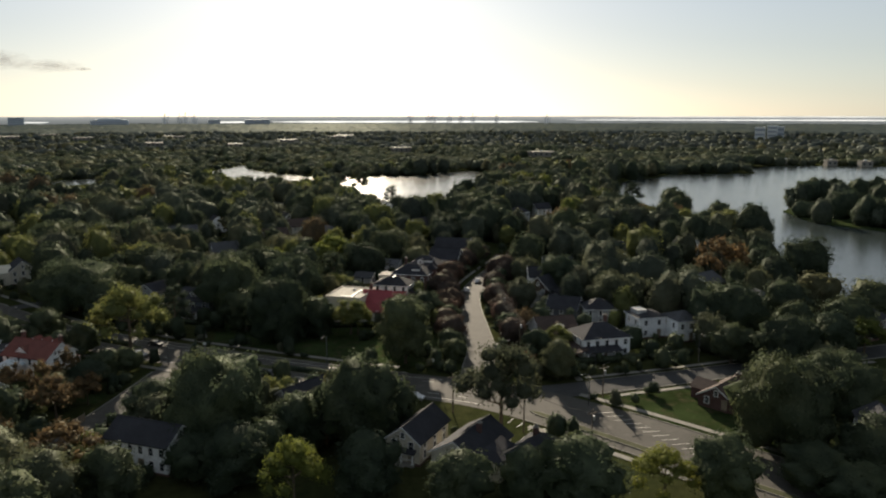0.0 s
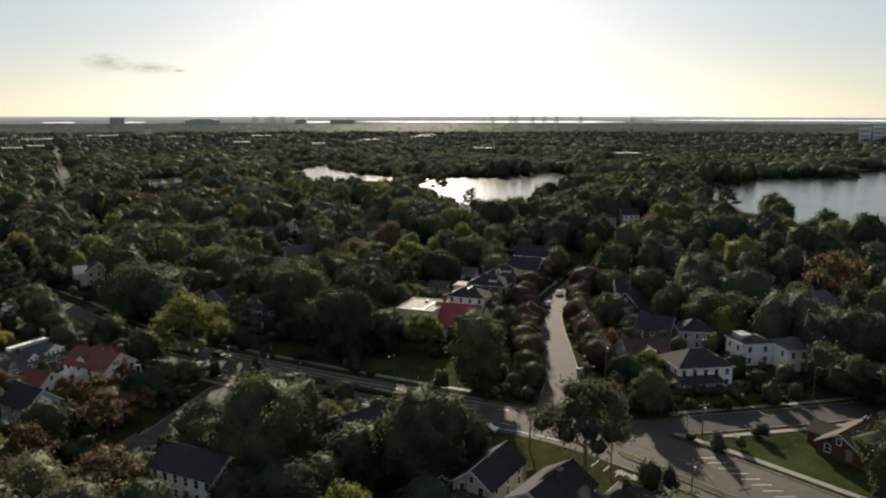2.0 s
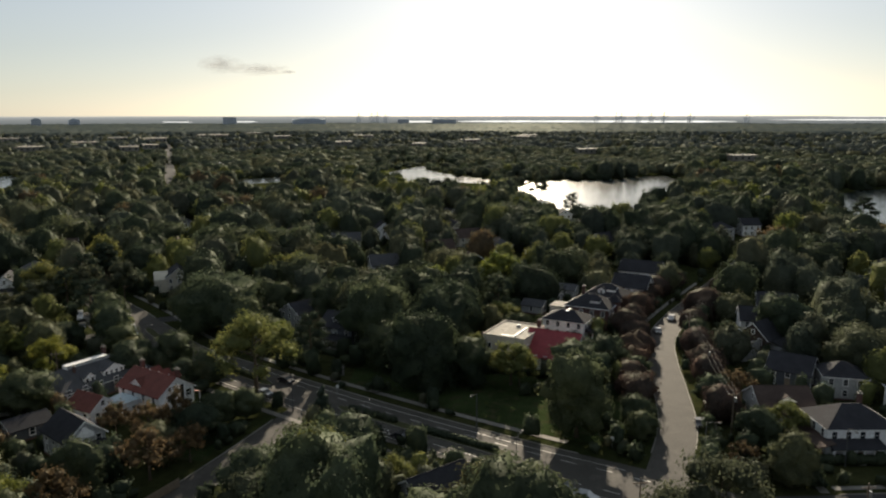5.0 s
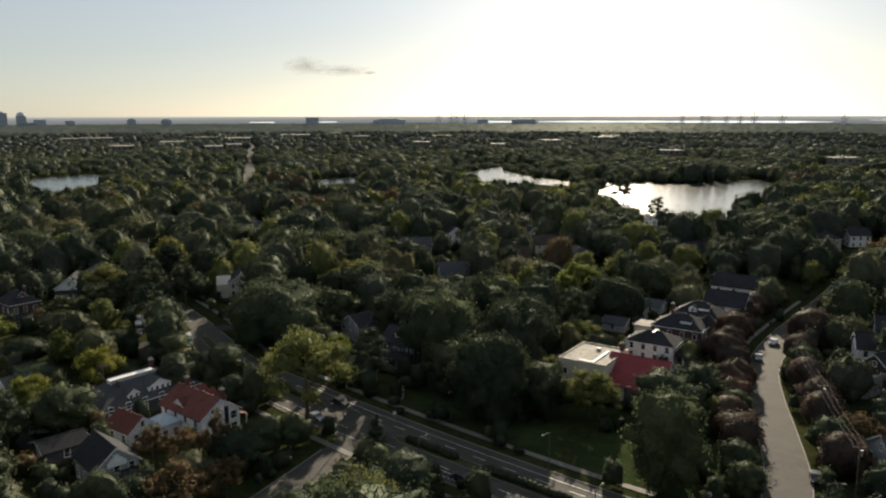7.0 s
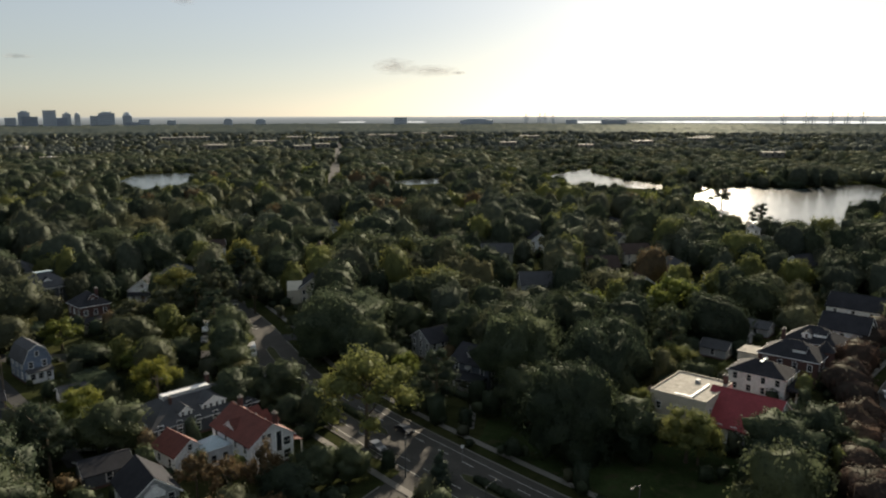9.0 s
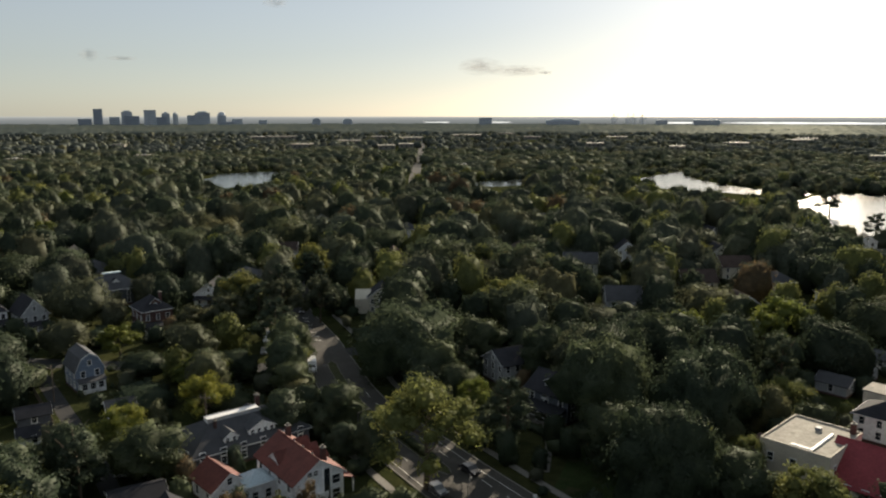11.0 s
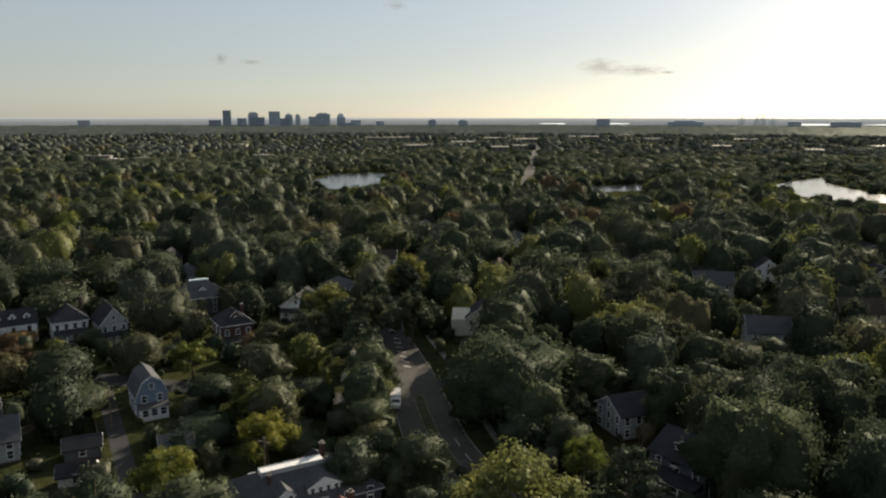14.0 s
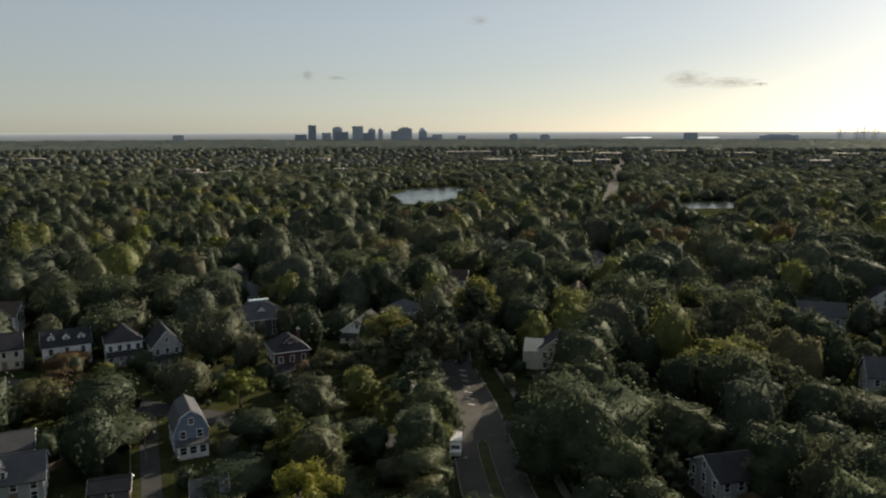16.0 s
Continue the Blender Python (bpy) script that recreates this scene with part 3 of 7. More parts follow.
for k in range(7):  # crosswalk bars far up the avenue
    line_mark(-179.2 + 3.22 * k, 263.2 + -2.57 * k, -177.3 + 3.22 * k, 263.9 + -2.57 * k, 0.4)


# ---------------------------------------------------------------- houses
MESHES = {}
FOOT = []  # footprints, to keep trees off the roofs


def shared(key, make):
    if key not in MESHES:
        MESHES[key] = make()
    return MESHES[key]


def window(parent, x, y, z, turn, w=0.95, h=1.45, trim=None):
    """A framed sash window; turn: the way it faces, 0 is -y."""
    trim = trim or WHITE

    def frame_mesh():
        b = Build()
        t = 0.12
        b.box(-w / 2 - t, -w / 2, -0.09, 0.02, -h / 2 - t, h / 2 + t).box(w / 2, w / 2 + t, -0.09, 0.02, -h / 2 - t, h / 2 + t)
        b.box(-w / 2, w / 2, -0.09, 0.02, h / 2, h / 2 + t).box(-w / 2 - t, w / 2 + t, -0.16, 0.02, -h / 2 - t, -h / 2)
        b.box(-w / 2, w / 2, -0.07, 0.02, -0.03, 0.03)
        return b.mesh("window", trim)

    o = part("window", shared(("win", w, h, trim.name), frame_mesh), None, parent)
    o.location, o.rotation_euler = (x, y, z), (0, 0, radians(turn))
    part("pane", shared(("pane", w, h), lambda: Build().box(-w / 2, w / 2, -0.035, 0.015, -h / 2, h / 2).mesh("pane", GLASS_M)), None, o)
    return o


def door(parent, x, y, turn, w=1.0, h=2.1, z=0.45, material=None):
    material = material or WOOD
    o = part("door", shared(("door", w, h, material.name), lambda: Build().box(-w / 2, w / 2, -0.06, 0.02, 0, h).box(-w / 2 - 0.12, -w / 2, -0.09, 0.02, 0, h + 0.12).box(w / 2, w / 2 + 0.12, -0.09, 0.02, 0, h + 0.12).box(-w / 2, w / 2, -0.09, 0.02, h, h + 0.12).mesh("door", material)), None, parent)
    o.location, o.rotation_euler = (x, y, z), (0, 0, radians(turn))


def chimney(parent, x, y, z0, z1, s=0.8, material=None):
    c = part("chimney", Build().box(x - s / 2, x + s / 2, y - s / 2, y + s / 2, z0, z1), material or BRICK_DARK, parent, "brick chimney")
    part("cap", Build().box(x - s / 2 - 0.08, x + s / 2 + 0.08, y - s / 2 - 0.08, y + s / 2 + 0.08, z1, z1 + 0.15).box(x - s / 4, x + s / 4, y - s / 4, y + s / 4, z1 + 0.15, z1 + 0.5), CONCRETE, c)


def dormer(parent, x, y, z, w, depth, h, wall, roof, rise=0.8, turn=0.0, windows=1):
    """A roof dormer whose face stands at (x, y), looking along turn."""
    d = part("dormer", Build().extrude([(-w / 2, 0), (w / 2, 0), (w / 2, h), (0, h + rise), (-w / 2, h)], 0, depth), wall, parent)
    d.location, d.rotation_euler = (x, y, z), (0, 0, radians(turn))
    o = 0.22
    k = rise / (w / 2)
    part("dormer_roof", Build().slab([(-w / 2 - o, h - k * o + 0.12), (0, h + rise + 0.12), (w / 2 + o, h - k * o + 0.12)], -0.25, depth, 0.12), roof, d)
    part("bargeboard", Build().slab([(-w / 2 - o, h - k * o + 0.02), (0, h + rise + 0.02), (w / 2 + o, h - k * o + 0.02)], -0.28, -0.2, 0.14), WHITE, d)
    for i in range(windows):
        window(d, (i - (windows - 1) / 2) * w / windows, 0, h * 0.52, 0, 0.62, 0.95)


def porch(parent, x0, x1, y0, y1, h, roof, posts=4, turn_y=True, floor=0.5, rail=True, post_mat=None):
    """A roofed porch in front of a wall: y0 is its outer edge, y1 the wall."""
    post_mat = post_mat or WHITE
    p = part("porch_floor", Build().box(x0, x1, y0, y1, 0, floor).box((x0 + x1) / 2 - 0.9, (x0 + x1) / 2 + 0.9, y0 - 0.6, y0, 0, floor * 0.5), CONCRETE, parent)
    lo, hi = min(y0, y1), max(y0, y1)
    s = -1 if y0 < y1 else 1
    part("porch_roof", Build().add([(x0 - 0.3, y0 + 0.35 * s, h), (x1 + 0.3, y0 + 0.35 * s, h), (x1 + 0.1, y1, h + 0.75), (x0 - 0.1, y1, h + 0.75),
                                    (x0 - 0.3, y0 + 0.35 * s, h - 0.22), (x1 + 0.3, y0 + 0.35 * s, h - 0.22), (x1 + 0.1, y1, h - 0.22), (x0 - 0.1, y1, h - 0.22)],
                                   [(0, 1, 2, 3), (7, 6, 5, 4), (0, 4, 5, 1), (1, 5, 6, 2), (3, 7, 4, 0), (2, 6, 7, 3)]), roof, parent)
    part("fascia", Build().box(x0 - 0.25, x1 + 0.25, lo - 0.32 if s < 0 else hi + 0.24, lo - 0.24 if s < 0 else hi + 0.32, h - 0.3, h - 0.05), WHITE, parent)
    for i in range(posts):
        x = x0 + 0.2 + (x1 - x0 - 0.4) * i / max(1, posts - 1)
        y = y0 - s * 0.2
        part("porch_post", Build().box(x - 0.13, x + 0.13, y - 0.13, y + 0.13, floor, h - 0.2).box(x - 0.2, x + 0.2, y - 0.2, y + 0.2, floor, floor + 0.3), post_mat, parent)
    if rail:
        b = Build().box(x0 + 0.2, x1 - 0.2, y0 - s * 0.24, y0 - s * 0.16, floor + 0.8, floor + 0.9)
        part("porch_rail", b, post_mat, parent)


def house(label, x, y, turn, w, d, eave, rise, style, wall, roof, ridge="y", storeys=2, over=0.45, front=3, side=3, back=2, gable_window=True, trim=None, name="house", category="house", group="", z_first=1.75, seen=3.6):
    """A house on its footprint w by d; turn 0 looks along -y. Returns the Empty that holds its parts."""
    h = thing(name, label, category, x, y, 0, turn, group)
    FOOT.append((x, y, max(w, d) / 2, seen))
    along, (span, run) = ridge, ((w, d) if ridge == "y" else (d, w))
    part("foundation", Build().box(-w / 2 - 0.05, w / 2 + 0.05, -d / 2 - 0.05, d / 2 + 0.05, 0, 0.45), BRICK_DARK, h)
    hs, hr = span / 2, run / 2
    if style == "gable":
        prof = [(-hs, 0.4), (hs, 0.4), (hs, eave), (0, eave + rise), (-hs, eave)]
        k = rise / hs
        line = [(-hs - over, eave - k * over + 0.22), (0, eave + rise + 0.22), (hs + over, eave - k * over + 0.22)]
    elif style == "gambrel":
        kx, kz = hs * 0.62, eave + rise * 0.68
        prof = [(-hs, 0.4), (hs, 0.4), (hs, eave), (kx, kz), (0, eave + rise), (-kx, kz), (-hs, eave)]
        line = [(-hs - over * 0.6, eave - over), (-kx, kz + 0.2), (0, eave + rise + 0.22), (kx, kz + 0.2), (hs + over * 0.6, eave - over)]
    else:
        prof = [(-hs, 0.4), (hs, 0.4), (hs, eave), (-hs, eave)]
        line = None
    part("wall", Build().extrude(prof, -hr, hr, along), wall, h)
    if line:
        part("roof", Build().slab(line, -hr - over, hr + over, 0.2, along), roof, h)
        low = [(u, z - 0.06) for u, z in line]
        for e in (-hr - over - 0.04, hr + over - 0.04):
            part("bargeboard", Build().slab(low, e, e + 0.08, 0.26, along), WHITE, h)
        cap = line[len(line) // 2][1]
        part("ridge_cap", Build().slab([(-0.22, cap - 0.05), (0, cap + 0.06), (0.22, cap - 0.05)], -hr - over, hr + over, 0.08, along), roof, h)
    elif style == "hip":
        a, b_, t = w / 2 + over, d / 2 + over, eave
        m = min(a, b_) * 0.98
        rx, ry = max(a - m, 0.05), max(b_ - m, 0.05)
        top = t + rise
        pts = [(-a, -b_, t), (a, -b_, t), (a, b_, t), (-a, b_, t), (-rx, -ry, top), (rx, -ry, top), (rx, ry, top), (-rx, ry, top)]
        pts += [(px, py, t - 0.2) for px, py, _ in pts[:4]]
        part("roof", Build().add(pts, [(0, 1, 5, 4), (1, 2, 6, 5), (2, 3, 7, 6), (3, 0, 4, 7), (4, 5, 6, 7), (8, 9, 1, 0), (9, 10, 2, 1), (10, 11, 3, 2), (11, 8, 0, 3), (11, 10, 9, 8)]), roof, h)
        g = Build()
        for s in (-1, 1):
            g.box(-a - 0.06, a + 0.06, s * b_ - 0.05, s * b_ + 0.05, t - 0.18, t - 0.02).box(s * a - 0.05, s * a + 0.05, -b_, b_, t - 0.18, t - 0.02)
        part("gutter", g, WHITE, h)
    elif style == "flat":
        part("roof", Build().box(-w / 2 + 0.25, w / 2 - 0.25, -d / 2 + 0.25, d / 2 - 0.25, eave - 0.1, eave + 0.05), roof, h)
        pr = Build()
        for s in (-1, 1):
            pr.box(-w / 2 - 0.05, w / 2 + 0.05, s * (d / 2 - 0.1) - 0.11, s * (d / 2 - 0.1) + 0.11, eave - 0.25, eave + 0.32)
            pr.box(s * (w / 2 - 0.1) - 0.11, s * (w / 2 - 0.1) + 0.11, -d / 2 + 0.03, d / 2 - 0.03, eave - 0.25, eave + 0.32)
        part("parapet", pr, STUCCO, h)
    gap = (eave - 0.5) / storeys
    for s in range(storeys):
        z = z_first + s * gap
        for n, fy, tn in ((front, -d / 2, 0), (back, d / 2, 180)):
            for i in range(n):
                if s == 0 and tn == 0 and n > 1 and i == n // 2:
                    door(h, (i + 0.5) * w / n - w / 2, fy, 0)
                    continue
                window(h, (i + 0.5) * w / n - w / 2, fy, z, tn, trim=trim)
        for fx, tn in ((w / 2, 90), (-w / 2, -90)):
            for i in range(side):
                window(h, fx, (i + 0.5) * d / side - d / 2, z, tn, trim=trim)
    if gable_window and line:
        for s in (-1, 1):
            if along == "y":
                window(h, 0, s * d / 2, eave + rise * 0.38, 0 if s < 0 else 180, 0.8, 1.1, trim)
            else:
                window(h, s * w / 2, 0, eave + rise * 0.38, 90 * s, 0.8, 1.1, trim)
    return h


# --- south of the avenue, by the crossing
h = house("long white two-storey apartment house with a dark roof", -55.0, 131.2, -19, 13.6, 8.2, 5.6, 2.5, "gable", SIDING_WHITE, SHINGLE, "x", front=6, side=2, seen=1.0)
chimney(h, 4.5, 1.5, 6.5, 8.6)
h = house("cream gabled house with a dark shingle roof", -5.6, 136.2, -25, 7.0, 12.5, 4.5, 2.6, "gable", SIDING_CREAM, SHINGLE, "y", front=2, side=3)
porch(h, -2.6, 2.6, -7.2, -5.25, 2.8, SHINGLE, 3)
h = house("low house with a broad dark shingle roof", 4.6, 130.8, -31, 9.4, 13.5, 4.0, 2.8, "gable", SIDING_CREAM, SHINGLE, "y", storeys=1, front=3)
chimney(h, 1.2, 0.5, 5.5, 8.0)
part("rear_wing", Build().box(4.25, 8.2, -4.5, 3.5, 0, 3.3), SIDING_CREAM, h)
part("wing_roof", Build().slab([(4.0, 4.9), (8.7, 3.3)], -4.9, 3.9, 0.18), SHINGLE, h)
h = house("dark-roofed bungalow with a pale metal porch roof", 17.0, 128.4, -33, 9, 10.5, 3.8, 3.0, "hip", SIDING_GREY, SHINGLE, storeys=1, front=3)
part("porch_canopy", Build().slab([(-4.2, 3.5), (0.5, 3.1)], -8.6, -5.2, 0.12), ROOF_METAL, h)
chimney(h, -1.5, 1.0, 5.0, 7.4)
h = house("dark house behind a large tree, with white roof edges", -30.5, 151.5, -38, 8.5, 11, 5.2, 2.8, "gable", SIDING_GREY, SHINGLE, "y", front=3)
porch(h, -3.4, 3.4, -7.6, -5.5, 2.9, SHINGLE, 4)

# --- east of the side street
h = house("white two-storey corner house with a wraparound porch", 41.2, 196.4, 14.5, 13.4, 10, 5.6, 3.2, "hip", SIDING_WHITE, SHINGLE, front=5, side=3, seen=1.0)
porch(h, -6.8, 3.0, -8.0, -5.0, 3.0, SHINGLE, 6)
part("side_porch_roof", Build().slab([(-9.6, 3.0), (-6.2, 3.7)], -7.5, 3.0, 0.16), SHINGLE_BROWN, h)
chimney(h, 2.5, 1.5, 7.5, 10.2)
h = house("brown-roofed bungalow beside the white corner house", 30.5, 207.5, 12, 11, 12, 3.6, 3.6, "gable", SIDING_GREY, SHINGLE_BROWN, "x", storeys=1)
dormer(h, 0, -4.2, 4.4, 3.2, 4.0, 1.2, WHITE, SHINGLE_BROWN, 0.9)
h = house("white boxy rear house with a flat roof", 58.5, 214.0, 15, 8.5, 8, 6.3, 1.4, "hip", SIDING_WHITE, SHINGLE, front=2, side=2, seen=2.2)
part("roof_deck", Build().box(-3.6, -0.5, -1.5, 2.5, 6.6, 7.9), SIDING_GREY, h)
house("white two-storey house with a low hip roof", 68.5, 211.0, 15, 8.6, 9, 6.2, 1.9, "hip", SIDING_WHITE, SHINGLE_LIGHT, front=3, side=2, seen=1.5)
h = house("brick bungalow with a dark roof and white trim", 63.5, 161.0, -46, 8.0, 13.0, 2.7, 2.5, "gable", BRICK_DARK, SHINGLE_BROWN, "y", storeys=1, front=2, side=4, seen=0.6)
chimney(h, 0.4, 3.2, 4.0, 6.0, material=BRICK_DARK)
part("side_wing", Build().box(-7.6, -4.0, -3.0, 3.5, 0, 2.6), BRICK_DARK, h)
part("wing_roof", Build().extrude([(-3.9, 2.5), (3.4, 2.5), (-0.25, 4.0)], -8.1, -1.0, "x"), SHINGLE_BROWN, h)
h = house("white cottage with a front porch in deep shade", 83.5, 137.0, -20, 7.5, 9, 5.4, 2.4, "gable", SIDING_WHITE, SHINGLE, "y", front=2)
porch(h, -3.4, 3.4, -6.6, -4.5, 2.8, SHINGLE, 4)
h = house("brown house with a white-edged gable and a bright porch roof", 35.0, 257, -38, 8.5, 11, 5.0, 3.8, "gable", SHINGLE_BROWN, SHINGLE, "y", front=2)
part("front_wing", Build().box(-2.3, 2.3, -13.5, -5.5, 0, 3.1), SIDING_GREY, h)
part("front_wing_roof", Build().slab([(-2.8, 3.2), (2.8, 4.9)], -14.0, -9.0, 0.16), ROOF_FLAT, h, "pale sunlit lean-to roof")
part("front_wing_gable", Build().extrude([(-2.3, 3.1), (2.3, 3.1), (2.3, 4.6)], -13.5, -5.5), SIDING_GREY, h)
part("side_wing", Build().box(4.25, 8.0, -4.0, 3.0, 0, 3.4), SIDING_GREY, h)
part("side_wing_roof", Build().slab([(4.2, 4.9), (8.5, 3.4)], -4.5, 3.5, 0.16), SHINGLE, h)
house("dark-roofed house among garden trees", 37.5, 231.0, -22, 9.5, 9.5, 4.4, 3.0, "gable", SIDING_DARK, SHINGLE, "x", front=3)
house("grey house half hidden by trees", 47, 226, 90, 8, 9, 5.5, 2.6, "hip", SIDING_GREY, SHINGLE, front=3, seen=6.0)
house("pale house by the street among trees", 36, 272, 90, 8.5, 11, 5.6, 3.0, "gable", SIDING_WHITE, SHINGLE, "y", front=3, seen=6.0)
house("grey shingled house among trees", 44, 292, 85, 8.5, 11, 5.6, 3.0, "gable", SIDING_GREY, SHINGLE, "y", front=3, seen=6.0)
house("white-trimmed house near the river bank", 100, 236, 30, 9, 11, 5.8, 2.8, "hip", SIDING_GREY, SHINGLE_LIGHT, front=3, seen=6.0)
house("shaded brick house near the river bank", 122, 214, 25, 10, 12, 5.8, 3.0, "hip", BRICK_DARK, SHINGLE, front=4, seen=6.0)
house("pale blue-roofed house among trees", 92, 262, 40, 9, 11, 5.6, 3.0, "gable", SIDING_WHITE, SHINGLE_LIGHT, "x", front=3, seen=6.0)

# --- the flat-roofed and red-roofed building and its row
h = house("cream building with a pale flat roof and parapet", -30.2, 232.6, -14, 11.5, 14.5, 8.2, 0, "flat", STUCCO, ROOF_FLAT, front=3, side=3)
part("bay", Build().box(-7.4, -5.6, -7.4, -4.0, 0, 7.2), STUCCO, h)
part("bay_roof", Build().add([(-7.7, -7.7, 7.2), (-5.4, -7.7, 7.2), (-5.4, -3.7, 7.2), (-7.7, -3.7, 7.2), (-6.5, -5.6, 8.6)], [(0, 1, 4), (1, 2, 4), (2, 3, 4), (3, 0, 4), (3, 2, 1, 0)]), SHINGLE_BROWN, h)
part("roof_curb", Build().box(2.2, 2.6, -6.0, 3.0, 8.05, 8.55).box(-1.0, 2.6, -6.4, -6.0, 8.05, 8.55), WHITE, h)
part("roof_vent", Build().box(-0.6, 0.3, 3.0, 3.9, 8.05, 8.8), SIDING_GREY, h)
chimney(h, 4.6, 6.2, 7.5, 10.0)
h = house("white hall with a steep dark red roof", -19.3, 231.3, -14, 13.4, 14.5, 4.0, 5.0, "gable", SIDING_WHITE, ROOF_RED, "x", front=5, side=2, over=0.5)
h = house("white house with a grey hip roof in the street row", -18.3, 259.8, 76, 9.0, 12.5, 5.3, 2.4, "hip", SIDING_WHITE, SHINGLE, front=3, side=4)
porch(h, -4.2, 4.2, -8.9, -6.5, 3.0, SHINGLE, 4)
part("pale_roof_strip", Build().slab([(-1.6, 7.6), (1.6, 7.6)], -0.35, 0.35, 0.1), ROOF_METAL, h)
h = house("brick house with a grey hip roof and a round bay", -12.3, 273.3, 76, 10, 13.5, 6.4, 3.2, "hip", BRICK_DARK, SHINGLE, front=3, side=4)
porch(h, -4.6, 4.6, -9.2, -6.75, 3.1, SHINGLE, 4)
dormer(h, -2.5, -3.6, 7.4, 2.2, 3.0, 1.0, WHITE, SHINGLE, 0.8)
bay = Build()
bay.tube((3.6, -6.2, 0.4), (3.6, -6.2, 7.2), 2.0, 2.0, 10)
part("turret", bay, BRICK_DARK, h)
part("turret_roof", Build().tube((3.6, -6.2, 7.2), (3.6, -6.2, 9.6), 2.4, 0.05, 10), SHINGLE, h)
chimney(h, 3.0, 3.5, 7.5, 11.0)
part("flat_wing", Build().box(-5.4, 0.5, 6.75, 11.5, 0, 5.6), STUCCO, h)
part("flat_wing_roof", Build().box(-5.7, 0.8, 6.75, 11.8, 5.6, 5.85), ROOF_FLAT, h)
h = house("grey-roofed brick house in the street row", -7.8, 288.3, 75, 10, 13, 6.4, 3.4, "hip", BRICK_DARK, SHINGLE, front=3, side=4)
porch(h, -4.6, 4.6, -9.0, -6.5, 3.1, SHINGLE, 4)
dormer(h, -2.0, -3.4, 7.5, 2.6, 3.0, 1.1, WHITE, SHINGLE, 0.8, windows=2)
dormer(h, -4.0, 1.0, 7.3, 2.2, 3.0, 1.0, WHITE, SHINGLE, 0.8, turn=-90)
h = house("white gabled house in the street row", 0.0, 306, 74, 9, 12, 5.8, 3.6, "gable", SIDING_WHITE, SHINGLE, "y", front=3)
porch(h, -4.0, 4.0, -8.2, -6.0, 3.0, SHINGLE, 4)
house("long white house with a grey roof ending the row", 3.5, 334, -15, 15, 10, 5.8, 3.4, "gable", SIDING_WHITE, SHINGLE, "x", front=3)
for gx, gy, gt in ((-31, 283, -15), (-27.5, 296, -15), (-22.5, 309, -15)):
    house("small garden garage with a grey roof", gx, gy, gt, 7, 6, 2.8, 1.4, "gable", SIDING_GREY, SHINGLE_LIGHT, "x", storeys=1, front=1, side=1, back=1, gable_window=False, name="garage", category="garage", group="garages behind the row")

# --- the lane: red-tiled house and its neighbours
h = house("large house with a grey hip roof and a white-topped ridge", -124.1, 187.5, 71, 23, 13.5, 3.4, 3.9, "hip", SIDING_DARK, SHINGLE_LIGHT, front=6, side=3)
part("ridge_deck", Build().box(-6.2, 4.0, -0.95, 0.95, 6.3, 7.4), WHITE, h, "white flat ridge deck")
part("deck_kerb", Build().box(-6.3, 4.1, -1.05, -0.93, 6.3, 7.52).box(-6.3, 4.1, 0.93, 1.05, 6.3, 7.52), SIDING_GREY, h)
dormer(h, 2.4, -5.4, 3.9, 5.2, 5.0, 1.5, WHITE, SHINGLE_LIGHT, 1.4, windows=4)
dormer(h, -3.8, -5.6, 3.8, 2.6, 4.0, 1.4, WHITE, SHINGLE_LIGHT, 1.0, windows=2)
chimney(h, 4.8, 2.0, 5.5, 8.8)
chimney(h, -5.4, -2.2, 5.0, 7.4, 0.5)
h = house("white two-storey house with terracotta roof and porch columns", -102.3, 181.2, 71, 9.0, 14.0, 5.2, 3.0, "gable", SIDING_WHITE, ROOF_TILE, "y", front=0, side=4, gable_window=False, seen=2.0)
for wx, wz, ww, wh in ((-1.7, 6.1, 0.8, 0.8), (-0.6, 6.1, 0.8, 0.8), (3.1, 4.1, 1.4, 1.5), (-1.6, 4.1, 1.7, 1.4), (-2.6, 1.6, 1.2, 1.6), (-0.4, 1.6, 1.2, 1.6), (3.1, 1.6, 1.4, 1.6)):
    window(h, wx, -7.0, wz, 0, ww, wh)
# flat dark panel in place of a recess; its shade is the colour
part("stair_window", Build().box(0.9, 1.9, -7.08, -6.95, 0.7, 6.3), GLASS_M, h, "dark panel standing in for a tall shaded recess")
part("corner_pilaster", Build().box(-4.42, -4.05, -7.12, -6.9, 0.4, 5.2).box(4.05, 4.42, -7.12, -6.9, 0.4, 5.2).box(0.5, 0.85, -7.16, -6.9, 0.4, 6.4).box(1.95, 2.3, -7.16, -6.9, 0.4, 6.2), WHITE, h)
part("balcony", Build().box(-4.3, 0.6, -9.1, -7.0, 2.6, 2.8).box(-4.3, 0.6, -9.12, -9.04, 2.8, 3.6).box(-4.3, -4.22, -9.1, -7.0, 2.8, 3.6), WHITE, h)
part("porch_floor", Build().box(-4.3, 0.6, -9.1, -7.0, 0, 0.4), CONCRETE, h)
for i in range(3):
    part("column", Build().tube((-4.1 + 2.2 * i, -8.9, 0.4), (-4.1 + 2.2 * i, -8.9, 2.6), 0.2, 0.17, 10), WHITE, h)
part("side_porch_roof", Build().slab([(4.3, 3.7), (7.4, 2.7)], -6.0, -1.5, 0.16), ROOF_TILE, h)
for post_y in (-5.8, -1.9):
    part("side_porch_post", Build().box(7.0, 7.2, post_y, post_y + 0.2, 0, 2.7), WHITE, h)
